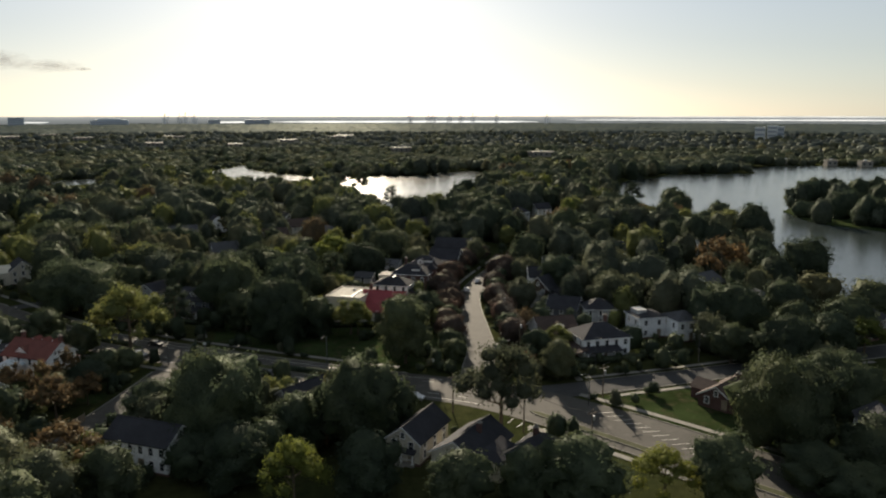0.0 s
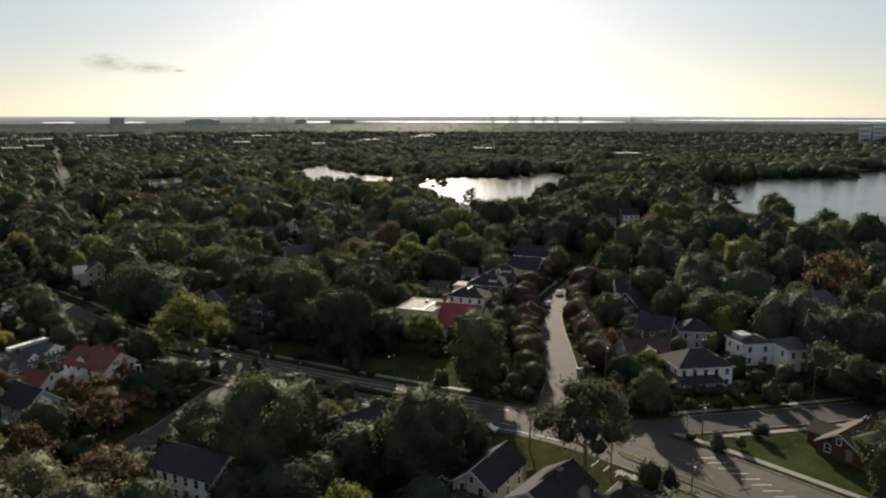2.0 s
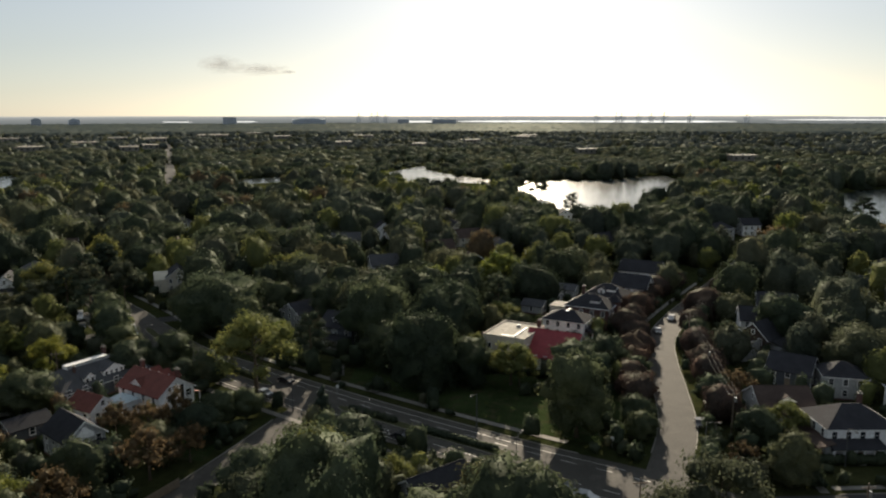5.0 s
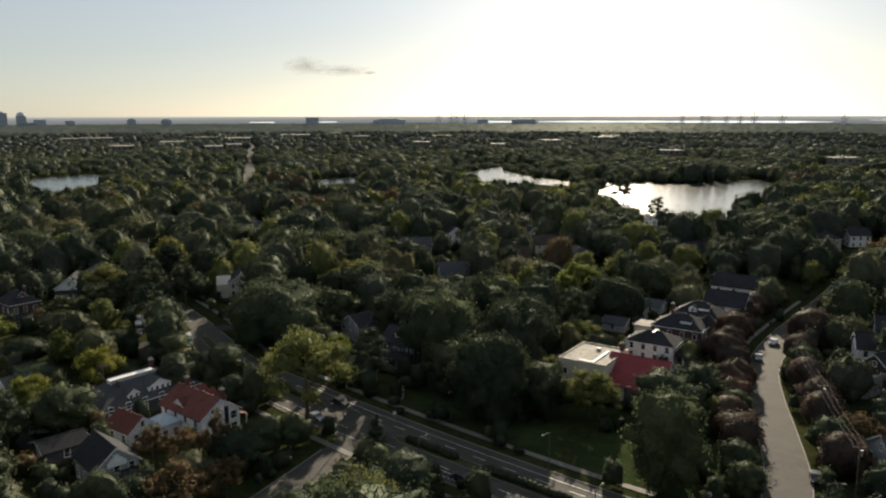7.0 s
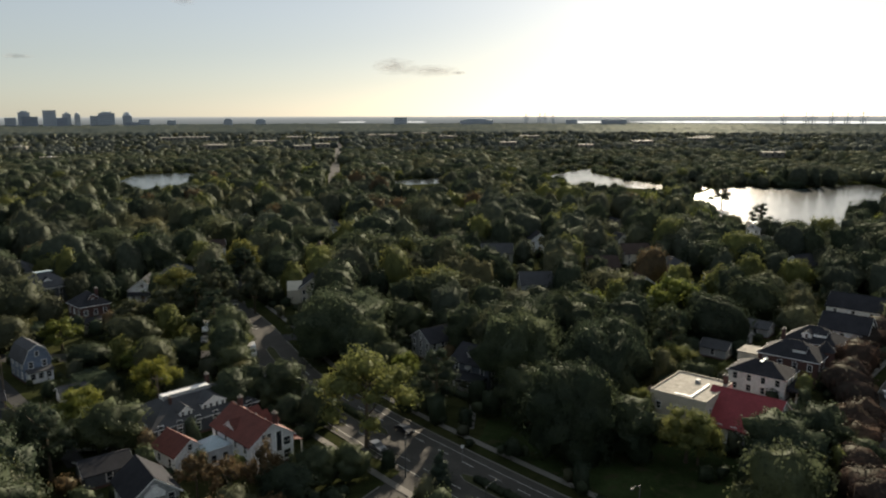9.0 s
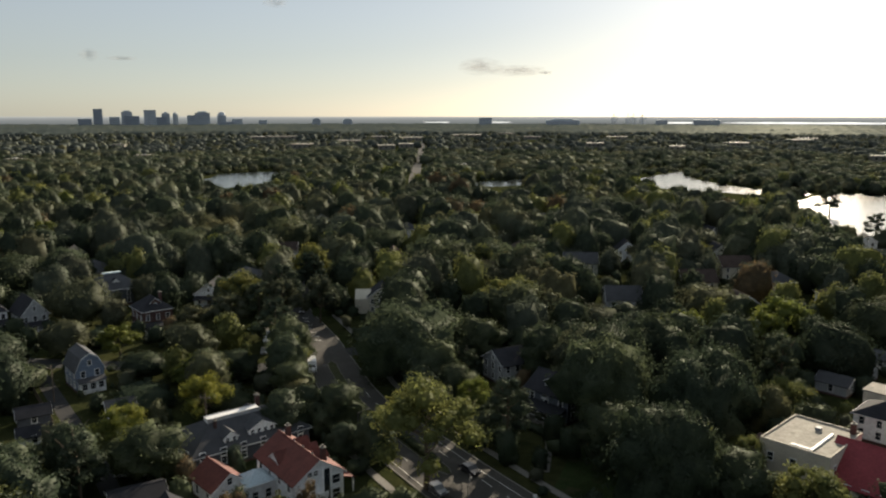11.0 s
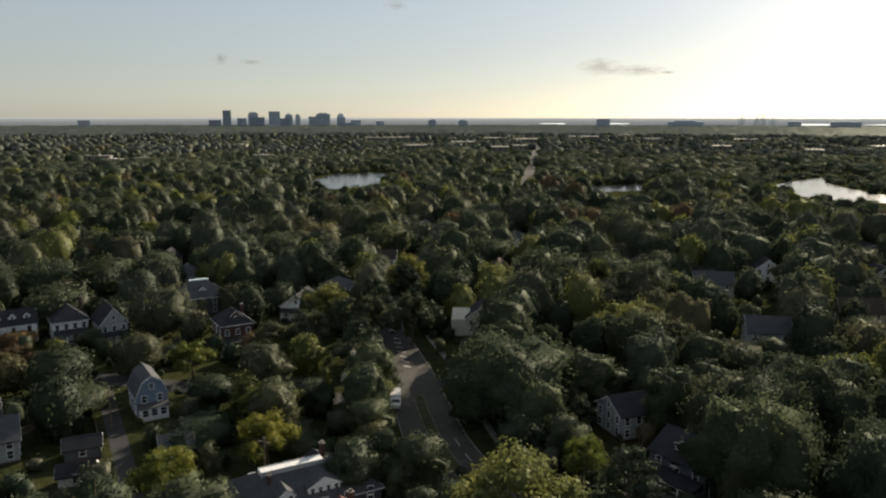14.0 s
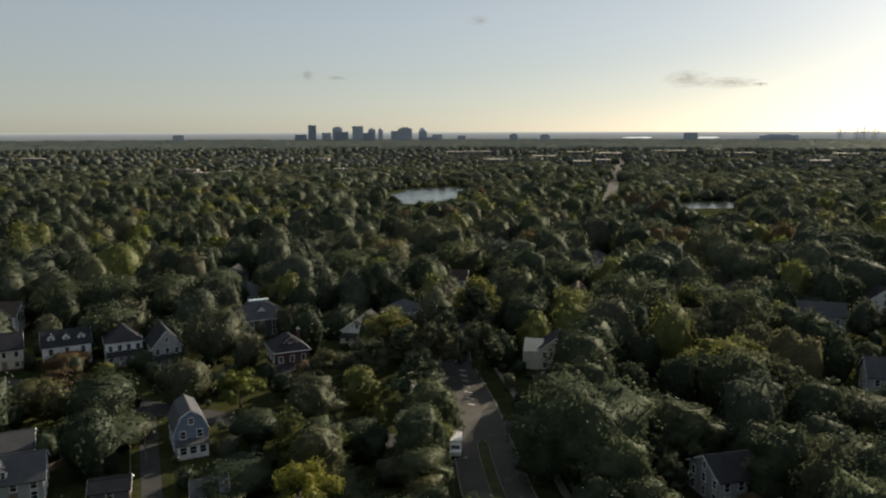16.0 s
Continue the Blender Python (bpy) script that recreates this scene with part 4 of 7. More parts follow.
for i in range(3):
    dormer(h, 2.5, -4.4 + 3.2 * i, 6.3, 1.9, 2.2, 1.5, WHITE, ROOF_TILE, 0.8, turn=90)
dormer(h, -3.7, 1.6, 4.8, 3.2, 3.0, 1.4, WHITE, ROOF_TILE, 1.2, turn=-90, windows=2)
chimney(h, 1.6, -5.6, 6.0, 9.4)
chimney(h, 0.9, 5.6, 6.5, 9.6)
h = house("low wing house with a dark red roof", -112.0, 172.3, 76, 6.0, 7.5, 3.4, 2.2, "gable", SIDING_WHITE, ROOF_TILE, "y", storeys=1, front=2, side=2)
h = house("small sunroom with a pale blue metal roof", -106.6, 175.3, -19, 4.8, 4.6, 3.7, 1.5, "hip", SIDING_WHITE, ROOF_METAL, storeys=1, front=3, side=2, name="sunroom", category="house", over=0.25)
h = house("dark-roofed gabled cottage with white trim", -103.5, 157.0, 64, 7.6, 9.5, 4.8, 3.0, "gable", SIDING_GREY, SHINGLE, "y", front=3, side=3)
porch(h, -3.5, 3.5, -6.7, -4.75, 2.8, SHINGLE, 4)
part("cross_gable", Build().extrude([(-1.6, 4.6), (1.6, 4.6), (1.6, 5.3), (0, 6.7), (-1.6, 5.3)], -5.1, -2.0), WHITE, h)
part("flat_annexe_roof", Build().box(-1.0, 3.6, 4.75, 7.6, 3.3, 3.6), ROOF_FLAT, h)
part("flat_annexe", Build().box(-0.9, 3.5, 4.75, 7.5, 0, 3.3), SIDING_WHITE, h)
house("low dark shed with a shallow roof", -119.5, 162.0, 64, 8, 7, 2.8, 1.3, "gable", SIDING_DARK, SHINGLE, "x", storeys=1, front=1, side=1, back=1, gable_window=False, name="shed", category="shed")

# --- north side of the avenue
h = house("dark craftsman house with white awnings and a deep porch", -79.4, 237.2, -13, 11.2, 10, 5.6, 3.0, "gable", SIDING_DARK, SHINGLE, "x", front=3, side=3, seen=1.5)
porch(h, -5.2, 5.2, -8.0, -5.0, 2.9, SHINGLE, 5, post_mat=WHITE)
dormer(h, 0, -3.4, 6.6, 3.4, 3.4, 1.2, SIDING_DARK, SHINGLE, 0.9, windows=3)
for i in range(3):
    part("awning", Build().slab([(-0.75, 5.1), (0.75, 5.1)], -6.0, -5.05, 0.08).add([(-0.75, -6.0, 4.6), (0.75, -6.0, 4.6), (0.75, -5.05, 5.15), (-0.75, -5.05, 5.15)], [(0, 1, 2, 3)]), WHITE, h)
    h.children[-1].location.x = (i - 1) * 3.4
h = house("pale house with a dark roof deep under trees", -98.9, 249.1, 62, 7.8, 9, 5.2, 2.6, "gable", SIDING_GREY, SHINGLE, "x", front=3, seen=6.0)
h = house("pale green gabled house by the avenue", -164.5, 285.0, 36, 8.5, 11, 5.6, 3.2, "gable", SIDING_CREAM, SHINGLE, "y", front=3)
part("rear_wing", Build().extrude([(-4.5, 0), (4.5, 0), (4.5, 4.8), (0, 7.2), (-4.5, 4.8)], -8.5, -3.5, "x"), SIDING_CREAM, h)
for lx, ly, lt, ww, mat, rf, lab in ((-127, 412, 30, 9, SIDING_WHITE, SHINGLE, "white gabled house rising above the trees"), (-91.5, 426, 36, 8, SIDING_WHITE, SHINGLE, "white house with a bright gable among trees"),
                                     (-97, 324, 30, 11, SIDING_GREY, SHINGLE_LIGHT, "grey-roofed house with a white gable"), (-84, 364, 34, 12, STUCCO, SHINGLE_BROWN, "stucco house with a brown roof"),
                                     (-132, 373, 28, 13, SIDING_GREY, SHINGLE_LIGHT, "long grey-roofed house among trees"), (-79, 399, 36, 12, SIDING_CREAM, SHINGLE_BROWN, "cream house with a brown roof")):
    house(lab, lx, ly, lt, ww, 9.5, 5.6, 3.4, "gable", mat, rf, "y" if ww < 10 else "x", front=3, seen=6.4)
h = house("white lakeside house with a low roof", -33, 464, 12, 15, 9, 4.2, 2.4, "hip", SIDING_WHITE, SHINGLE_LIGHT, front=5, storeys=1, seen=6.0)
house("white waterside house among pines", -40, 492, 20, 8, 8, 6.0, 2.6, "gable", SIDING_WHITE, SHINGLE, "y", front=2, seen=6.0)
house("grey house facing the lake", 44, 452, 110, 10, 11, 6.4, 3.0, "hip", SIDING_GREY, SHINGLE, front=3, seen=6.0)
house("pale two-storey house facing the lake", 60, 470, 110, 9, 10, 6.2, 3.0, "gable", SIDING_WHITE, SHINGLE, "y", front=3, seen=6.0)

# --- west: blue house and the row behind it
h = house("tall blue gambrel-roofed house with white trim", -180.4, 190.9, 74, 6.2, 9.0, 5.4, 3.6, "gambrel", SIDING_BLUE, SHINGLE_LIGHT, "y", front=2, side=3, seen=0.8)
part("rear_porch", Build().box(-2.8, 2.8, -6.2, -4.5, 0, 2.8), SIDING_WHITE, h)
part("porch_roof", Build().add([(-3.1, -6.5, 2.8), (3.1, -6.5, 2.8), (3.1, -4.45, 3.4), (-3.1, -4.45, 3.4), (-3.1, -6.5, 2.65), (3.1, -6.5, 2.65)], [(0, 1, 2, 3), (4, 5, 1, 0)]), SHINGLE_LIGHT, h)
for i in range(3):
    window(h, -1.8 + 1.8 * i, -6.2, 1.7, 0, 1.1, 1.4)
h = house("dark brick house with a white-trimmed roof dormer and porch", -207.8, 229.5, 73, 8.6, 10.0, 7.0, 3.6, "hip", BRICK_DARK, SHINGLE, front=3, side=3)
dormer(h, 0, -3.4, 7.6, 3.0, 3.2, 1.4, BRICK_DARK, SHINGLE, 1.3)
porch(h, -5.0, 5.0, -8.0, -5.5, 3.0, SHINGLE, 4)
chimney(h, 3.5, 2.5, 7.0, 10.5)
h = house("white house with three white roof dormers", -256.0, 190.0, 77, 11.5, 10, 6.0, 3.0, "gable", SIDING_WHITE, SHINGLE, "x", front=3, side=3)
for i in (-1, 0, 1):
    dormer(h, i * 3.6, -3.4, 6.8, 1.7, 3.2, 1.1, WHITE, SHINGLE, 0.8)
h = house("white-fronted house with a steep dark roof", -249.0, 202.4, 75, 9, 11, 6.0, 3.8, "hip", SIDING_WHITE, SHINGLE, front=4, side=3)
porch(h, -4.4, 4.4, -8.0, -5.5, 3.0, SHINGLE, 4)
chimney(h, 3.6, 0.5, 7.0, 11.2)
h = house("grey house with a steep front gable", -238.5, 209.6, 77, 7.2, 11, 5.8, 4.2, "gable", SIDING_GREY, SHINGLE, "y", front=3, side=3)
porch(h, -3.4, 3.4, -7.6, -5.5, 2.9, SHINGLE, 3)
h = house("cream house at the end of the row", -262.5, 176.5, 77, 8.5, 10, 5.8, 3.2, "gable", SIDING_CREAM, SHINGLE, "x", front=3)
h = house("large house with a complex grey roof and dormers", -247.5, 243.0, 72, 16, 13, 5.8, 4.6, "hip", SIDING_DARK, SHINGLE_LIGHT, front=5, side=4)
dormer(h, 0, -4.2, 6.6, 2.4, 3.8, 1.4, WHITE, SHINGLE, 1.0)
part("ridge_deck", Build().box(-3.0, 3.0, -0.8, 0.8, 10.2, 10.6), ROOF_METAL, h)
h = house("white house with an open gable porch", -219.0, 262.0, 34, 9.5, 12, 4.4, 3.4, "gable", SIDING_WHITE, SHINGLE, "y", storeys=1, front=3)
porch(h, -4.4, 4.4, -8.2, -6.0, 2.9, SHINGLE, 4)
house("grey-roofed house beyond the trees", -225, 282, 34, 10, 11, 5.6, 2.8, "hip", SIDING_GREY, SHINGLE_LIGHT, front=3, seen=6.0)
house("cream garage house with a dark shingle roof", -197.0, 164.0, 74, 6.5, 9, 3.4, 2.0, "gable", SIDING_CREAM, SHINGLE_LIGHT, "x", storeys=1, front=2)
h = house("grey house with a cross gable at the alley", -180.5, 160.5, 72, 9.0, 10, 4.4, 3.0, "gable", SIDING_GREY, SHINGLE_LIGHT, "x", front=3)
dormer(h, -2.0, -4.0, 5.0, 2.4, 3.2, 1.2, WHITE, SHINGLE_LIGHT, 0.9, windows=2)
house("small white garden shed with a dark roof", -158.5, 166.8, 62, 5.6, 4.2, 2.4, 1.2, "gable", SIDING_WHITE, SHINGLE, "x", storeys=1, front=1, side=1, back=1, gable_window=False, name="shed", category="shed")
house("low dark garage by the alley", -168.5, 172.0, 66, 6.0, 5.0, 2.5, 1.3, "gable", SIDING_DARK, SHINGLE, "x", storeys=1, front=1, side=1, back=1, gable_window=False, name="garage", category="garage")
house("small pale garage under trees", -156.5, 184.0, 66, 5.5, 5.5, 2.5, 1.4, "gable", SIDING_WHITE, SHINGLE_LIGHT, "x", storeys=1, front=1, side=1, back=1, gable_window=False, name="garage", category="garage")
house("low dark garage behind the hip-roofed house", -128, 196, -8, 7, 6, 2.6, 1.4, "gable", SIDING_DARK, SHINGLE, "x", storeys=1, front=1, side=1, back=1, gable_window=False, name="garage", category="garage")

# --- roofs glimpsed farther off between the trees
FAR_HOUSES = random.Random(21)
for fx, fy in ((-160, 345), (-195, 335), (-222, 352), (-250, 330), (-285, 345), (-165, 395), (-205, 420), (-240, 405), (-300, 400), (-330, 370), (-60, 330), (-40, 360), (-15, 400), (-55, 385), (75, 330), (95, 370), (80, 410), (110, 330),
               (-285, 255), (-310, 275), (-335, 250), (-300, 220), (-345, 215), (-375, 240), (-320, 310), (-300, 190), (-330, 175), (-275, 300), (-365, 285), (-420, 260), (-400, 205), (-150, 455), (-200, 480), (-110, 480), (-250, 500)):
    r = FAR_HOUSES
    house(r.choice(("white gabled house standing among trees", "grey-roofed house standing among trees", "pale house half hidden by treetops")), fx + r.uniform(-6, 6), fy + r.uniform(-6, 6), r.uniform(20, 60), r.uniform(8, 11), r.uniform(9, 12), r.uniform(5.2, 6.0), r.uniform(2.6, 3.6),
          r.choice(("gable", "gable", "hip")), r.choice((SIDING_WHITE, SIDING_WHITE, SIDING_GREY, SIDING_CREAM, BRICK)), r.choice((SHINGLE, SHINGLE_LIGHT, SHINGLE_BROWN)), r.choice("xy"), front=3, side=2, back=1, seen=8.3)


# ---------------------------------------------------------------- skyline, port cranes, clouds
# tower colours are lifted pale and bluish, standing in for distance haze
TOWER_GREY = surface("tower_concrete", (0.5, 0.54, 0.6), 0.8, 0.06, 0.02, 0.3)
TOWER_DARK = surface("tower_dark_glass", (0.3, 0.34, 0.41), 0.6, 0.06, 0.02, 0.3)
TOWER_PALE = surface("tower_pale_stone", (0.62, 0.64, 0.66), 0.8, 0.06, 0.02, 0.3)
WINDOW_BAND = surface("tower_window_band", (0.26, 0.29, 0.34), 0.5, 0.06, 0.02, 0.3)
EYE_X, EYE_Y, EYE_Z = -20, 90, 62.5


def far_spot(yaw, r):
    a = radians(yaw)
    return EYE_X - r * math.sin(a), EYE_Y + r * math.cos(a)


def tower(label, yaw, width, top, r=4450.0, material=None, crown=None, name="tower_block", category="building", depth=None, bands=True):
    """An office or apartment block r metres off; width and top in metres."""
    x, y = far_spot(yaw, r)
    t = thing(name, label, category, x, y, 0, yaw, "skyline")
    d = depth or width * 0.8
    part("wall", Build().box(-width / 2, width / 2, -d / 2, d / 2, 0, top), material or TOWER_GREY, t)
    if bands:
        n = max(2, int(top / 9))
        for i in range(n):
            z = top * (i + 0.55) / n
            part("window_band", Build().box(-width * 0.46, width * 0.46, -d / 2 - 0.6, d / 2 + 0.6, z - top / n * 0.2, z + top / n * 0.2), WINDOW_BAND, t)
    if crown == "dome":
        b = Build()
        for k in range(4):
            a0, a1 = k * math.pi / 8, (k + 1) * math.pi / 8
            b.tube((0, 0, top + width * 0.45 * math.sin(a0)), (0, 0, top + width * 0.45 * math.sin(a1)), width * 0.48 * math.cos(a0), max(0.3, width * 0.48 * math.cos(a1)), 12)
        part("dome", b, material or TOWER_GREY, t)
    elif crown == "step":
        part("penthouse", Build().box(-width * 0.3, width * 0.3, -d * 0.3, d * 0.3, top, top + 7), material or TOWER_GREY, t)
    elif crown == "peak":
        part("roof", Build().add([(-width / 2, -d / 2, top), (width / 2, -d / 2, top), (width / 2, d / 2, top), (-width / 2, d / 2, top), (0, 0, top + 12)], [(0, 1, 4), (1, 2, 4), (2, 3, 4), (3, 0, 4)]), material or TOWER_GREY, t)
    else:
        part("parapet", Build().box(-width / 2 - 1, width / 2 + 1, -d / 2 - 1, d / 2 + 1, top, top + 2), material or TOWER_GREY, t)
    return t


tower("low dark office block", 58.08, 65, 42, 4463, TOWER_DARK, None)
tower("tall slim dark tower", 57.24, 45, 94, 4463, TOWER_DARK, None)
tower("grey office block far off", 56.21, 51, 52, 4463, TOWER_GREY, None)
tower("grey stepped office tower", 55.41, 55, 81, 4464, TOWER_GREY, "step")
tower("dark glass office block", 55.09, 75, 57, 4464, TOWER_DARK, None)
tower("broad grey office tower", 53.91, 62, 89, 4464, TOWER_GREY, None)
tower("dark office block far off", 53.17, 55, 51, 4464, TOWER_DARK, None)
tower("grey tower with a pointed roof", 52.88, 42, 70, 4464, TOWER_GREY, "peak")
tower("pale tower with a rounded top", 52.23, 28, 67, 4464, TOWER_PALE, "dome")
tower("grey office block far off", 51.14, 48, 61, 4464, TOWER_GREY, None)
tower("broad grey office tower", 50.41, 81, 77, 4465, TOWER_GREY, "step")
tower("grey tower with a rounded top", 49.09, 48, 61, 4465, TOWER_GREY, "dome")
tower("low dark apartment block", 48.75, 78, 25, 4465, TOWER_DARK, None)
tower("grey apartment block far off", 48.01, 57, 41, 4465, TOWER_GREY, None)
tower("pale low office block", 46.77, 41, 4, 4465, TOWER_PALE, None)
tower("grey office block far off", 46.20, 46, 35, 4465, TOWER_GREY, None)
tower("grey apartment tower far off", 42.33, 47, 41, 4466, TOWER_GREY, "step")
tower("grey apartment tower far off", 40.03, 55, 38, 4466, TOWER_GREY, "step")
tower("low grey block far off", 66.61, 58, 40, 4461, TOWER_GREY, None)
tower("grey hospital block far off", 29.73, 75, 49, 4467, TOWER_GREY, None)
tower("broad low grey block", 23.99, 189, 37, 4468, TOWER_GREY, "step")
tower("low grey block far off", 13.85, 140, 36, 4468, TOWER_GREY, None)
tower("low grey block far off", 16.92, 66, 35, 4468, TOWER_GREY, None)
tower("pale apartment tower beyond the river", -24.09, 23, 33, 1905, TOWER_PALE, None)
tower("pale apartment tower beyond the river", -24.89, 22, 37, 1926, TOWER_PALE, None)
tower("grey apartment tower beyond the river", -25.43, 15, 34, 1936, TOWER_GREY, None)


def warehouse(label, x, y, turn, w, d, h):
    """A long low building with a pale flat roof, loading doors and roof vents."""
    t = thing("warehouse" if w > 24 else "house", label, "building", x, y, 0, turn)
    part("wall", Build().box(-w / 2, w / 2, -d / 2, d / 2, 0, h), CONCRETE, t)
    part("roof", Build().box(-w / 2 - 0.4, w / 2 + 0.4, -d / 2 - 0.4, d / 2 + 0.4, h, h + 0.6), ROOF_FLAT, t)
    for i in range(max(2, int(w / 9))):
        px = -w / 2 + (i + 0.5) * w / max(2, int(w / 9))
        part("window", Build().box(px - 1.6, px + 1.6, -d / 2 - 0.12, -d / 2 + 0.1, h * 0.35, h * 0.7), GLASS_M, t)
    part("roof_vent", Build().box(-1.5, 1.5, -1.5, 1.5, h + 0.6, h + 2.0), METAL, t)


warehouse("low warehouse with a bright pale roof", -1055, 1186, 38, 46, 60, 8)
warehouse("long low warehouse far off", -1445, 1556, 38, 120, 50, 9)
warehouse("long low warehouse far off", -1505, 1506, 38, 90, 50, 8)
warehouse("low warehouse with a bright pale roof", -1114, 1653, 38, 77, 60, 9)
warehouse("low pale warehouse far off", -896, 1315, 38, 28, 40, 8)
warehouse("low pale warehouse far off", -1117, 1405, 38, 51, 50, 8)
warehouse("low pale warehouse far off", -1268, 1702, 38, 75, 50, 8)
warehouse("long low warehouse far off", -1144, 2006, 38, 146, 60, 8)
warehouse("low pale warehouse far off", -925, 1923, 38, 59, 40, 8)
warehouse("low pale warehouse far off", -281, 2028, 20, 58, 40, 8)
warehouse("low warehouse with a bright pale roof", -285, 2164, 0, 48, 40, 8)
warehouse("low pale warehouse far off", -1164, 2226, 0, 50, 40, 8)
warehouse("white school building among trees", -1013, 573, 38, 22, 16, 7)
warehouse("white school building among trees", -1017, 616, 38, 23, 16, 7)
warehouse("pale apartment building among trees", -946, 757, 38, 24, 16, 8)
warehouse("pale apartment building among trees", -1320, 971, 38, 22, 16, 8)
warehouse("low warehouse with a bright pale roof", -881, 1231, 38, 32, 40, 8)
warehouse("white house on the far river bank", 441, 979, 0, 16, 10, 7)
warehouse("white house on the far river bank", 488, 957, 0, 13, 10, 7)
warehouse("white house on the far river bank", 520, 936, 0, 14, 10, 7)
warehouse("pale building among far trees", -74, 1317, 20, 36, 20, 8)
warehouse("pale building among far trees", 148, 1168, 20, 37, 20, 8)
warehouse("white house beyond the creek", -461, 824, 20, 9, 10, 8)
warehouse("low pale warehouse far off", -413, 1493, 20, 28, 30, 8)
warehouse("low pale warehouse far off", -717, 2044, 20, 78, 50, 8)
warehouse("low pale building far off", -597, 1558, 38, 45, 40, 8)
warehouse("low pale building far off", -361, 1749, 38, 45, 40, 8)
warehouse("pale low building far off", -1744, 551, 48, 58, 30, 8)
warehouse("white house among trees", -714, 283, 48, 14, 14, 6)
warehouse("white house among trees", -1069, 403, 48, 17, 14, 7)
warehouse("white house among trees", -1093, 589, 48, 33, 14, 8)


def crane(yaw, tall, r=4700.0):
    """A ship-to-shore crane: legs, boom, mast and stays."""
    x, y = far_spot(yaw, r)
    c = thing("harbour_crane", "tall grey harbour crane far off in the haze", "crane", x, y, 0, yaw + 35, "port cranes")
    base = tall * 0.62
    for lx in (-9, 9):
        for ly in (-9, 9):
            part("leg", Build().box(lx - 1.3, lx + 1.3, ly - 1.3, ly + 1.3, 0, base), TOWER_GREY, c)
    part("portal", Build().box(-10, 10, -10, 10, base * 0.72, base * 0.76), TOWER_GREY, c)
    part("boom", Build().box(-22, 34, -2, 2, base, base + 3.5), TOWER_GREY, c)
    part("mast", Build().box(-1.4, 1.4, -1.4, 1.4, base, tall), TOWER_GREY, c)
    part("stay", Build().tube((0, 0, tall), (32, 0, base + 3), 0.7, 0.7, 5), TOWER_GREY, c)
    part("stay", Build().tube((0, 0, tall), (-20, 0, base + 3), 0.7, 0.7, 5), TOWER_GREY, c)


for yaw_c, tall_c in ((18.9, 80), (19.3, 76), (20.3, 72), (18.3, 70), (-2.4, 80), (-1.5, 74), (-0.6, 78), (0.6, 72), (1.0, 76), (2.4, 74), (-4.2, 70), (-8, 66)):
    crane(yaw_c, tall_c)


def cloud(yaw, el, width, height, seed, thick=0.62, r=4800.0):
    """A thin flat evening cloud: a soft sheet of vapour that frays out towards its rim."""
    m, nt, b = node_mat("cloud_vapour", 1.0, 0.0, 0.0)
    nt.nodes.remove(b)
    d, tr, tp = (nt.nodes.new("ShaderNodeBsdf" + k) for k in ("Diffuse", "Translucent", "Transparent"))
    both, mx = nt.nodes.new("ShaderNodeMixShader"), nt.nodes.new("ShaderNodeMixShader")
    both.inputs[0].default_value = 0.3
    for q in (d, tr):
        q.inputs["Color"].default_value = (0.46, 0.45, 0.45, 1)
    tc, gr, mp = nt.nodes.new("ShaderNodeTexCoord"), nt.nodes.new("ShaderNodeTexGradient"), nt.nodes.new("ShaderNodeMapping")
    gr.gradient_type = "SPHERICAL"
    mp.inputs["Scale"].default_value = (1.9 / width, 0.0, 2.0 / height)
    n = nt.nodes.new("ShaderNodeTexNoise")
    n.inputs["Scale"].default_value, n.inputs["Detail"].default_value = 0.022, 6
    shift = nt.nodes.new("ShaderNodeMapping")
    shift.inputs["Location"].default_value = (seed * 977.0, 0, seed * 311.0)
    shift.inputs["Scale"].default_value = (0.6, 1.0, 2.2)
    mul = nt.nodes.new("ShaderNodeMath")
    mul.operation = "MULTIPLY"
    for p, q in ((tc.outputs["Object"], mp.inputs["Vector"]), (mp.outputs[0], gr.inputs[0]), (tc.outputs["Object"], shift.inputs["Vector"]), (shift.outputs[0], n.inputs["Vector"]),
                 (gr.outputs["Fac"], mul.inputs[0]), (n.outputs["Fac"], mul.inputs[1])):
        nt.links.new(p, q)
    nt.links.new(ramp(nt, mul.outputs[0], [(0.06, (0, 0, 0)), (0.5, (thick, thick, thick))]), mx.inputs[0])
    for p, q in ((d, both.inputs[1]), (tr, both.inputs[2]), (tp, mx.inputs[1]), (both, mx.inputs[2]), (mx, nt.nodes["Material Output"].inputs["Surface"])):
        nt.links.new(p.outputs[0], q)
    x, y = far_spot(yaw, r)
    rng = random.Random(seed)
    v = [((i / 24 - 0.5) * width * 1.1, 12 * math.sin(i * 0.5) + rng.uniform(-3, 3), (j / 8 - 0.5) * height * 1.1) for j in range(9) for i in range(25)]
    f = [(j * 25 + i, j * 25 + i + 1, j * 25 + i + 26, j * 25 + i + 25) for j in range(8) for i in range(24)]
    me = bpy.data.meshes.new("cloud")
    me.from_pydata(v, [], f)
    me.materials.append(m)
    o = tagged(new("cloud", me), "small grey evening cloud low over the horizon", "cloud", group="clouds")
    o.location, o.rotation_euler = (x, y, EYE_Z + r * math.tan(radians(el))), (0, 0, radians(yaw))


cloud(30.12, 3.58, 330, 135, 1)
cloud(27.45, 3.28, 430, 92, 2)
cloud(25.37, 3.12, 108, 29, 8)
cloud(57.50, 4.01, 135, 88, 3, 0.38)
cloud(55.45, 3.83, 198, 36, 4, 0.38)
cloud(44.96, 7.90, 188, 79, 5, 0.38)


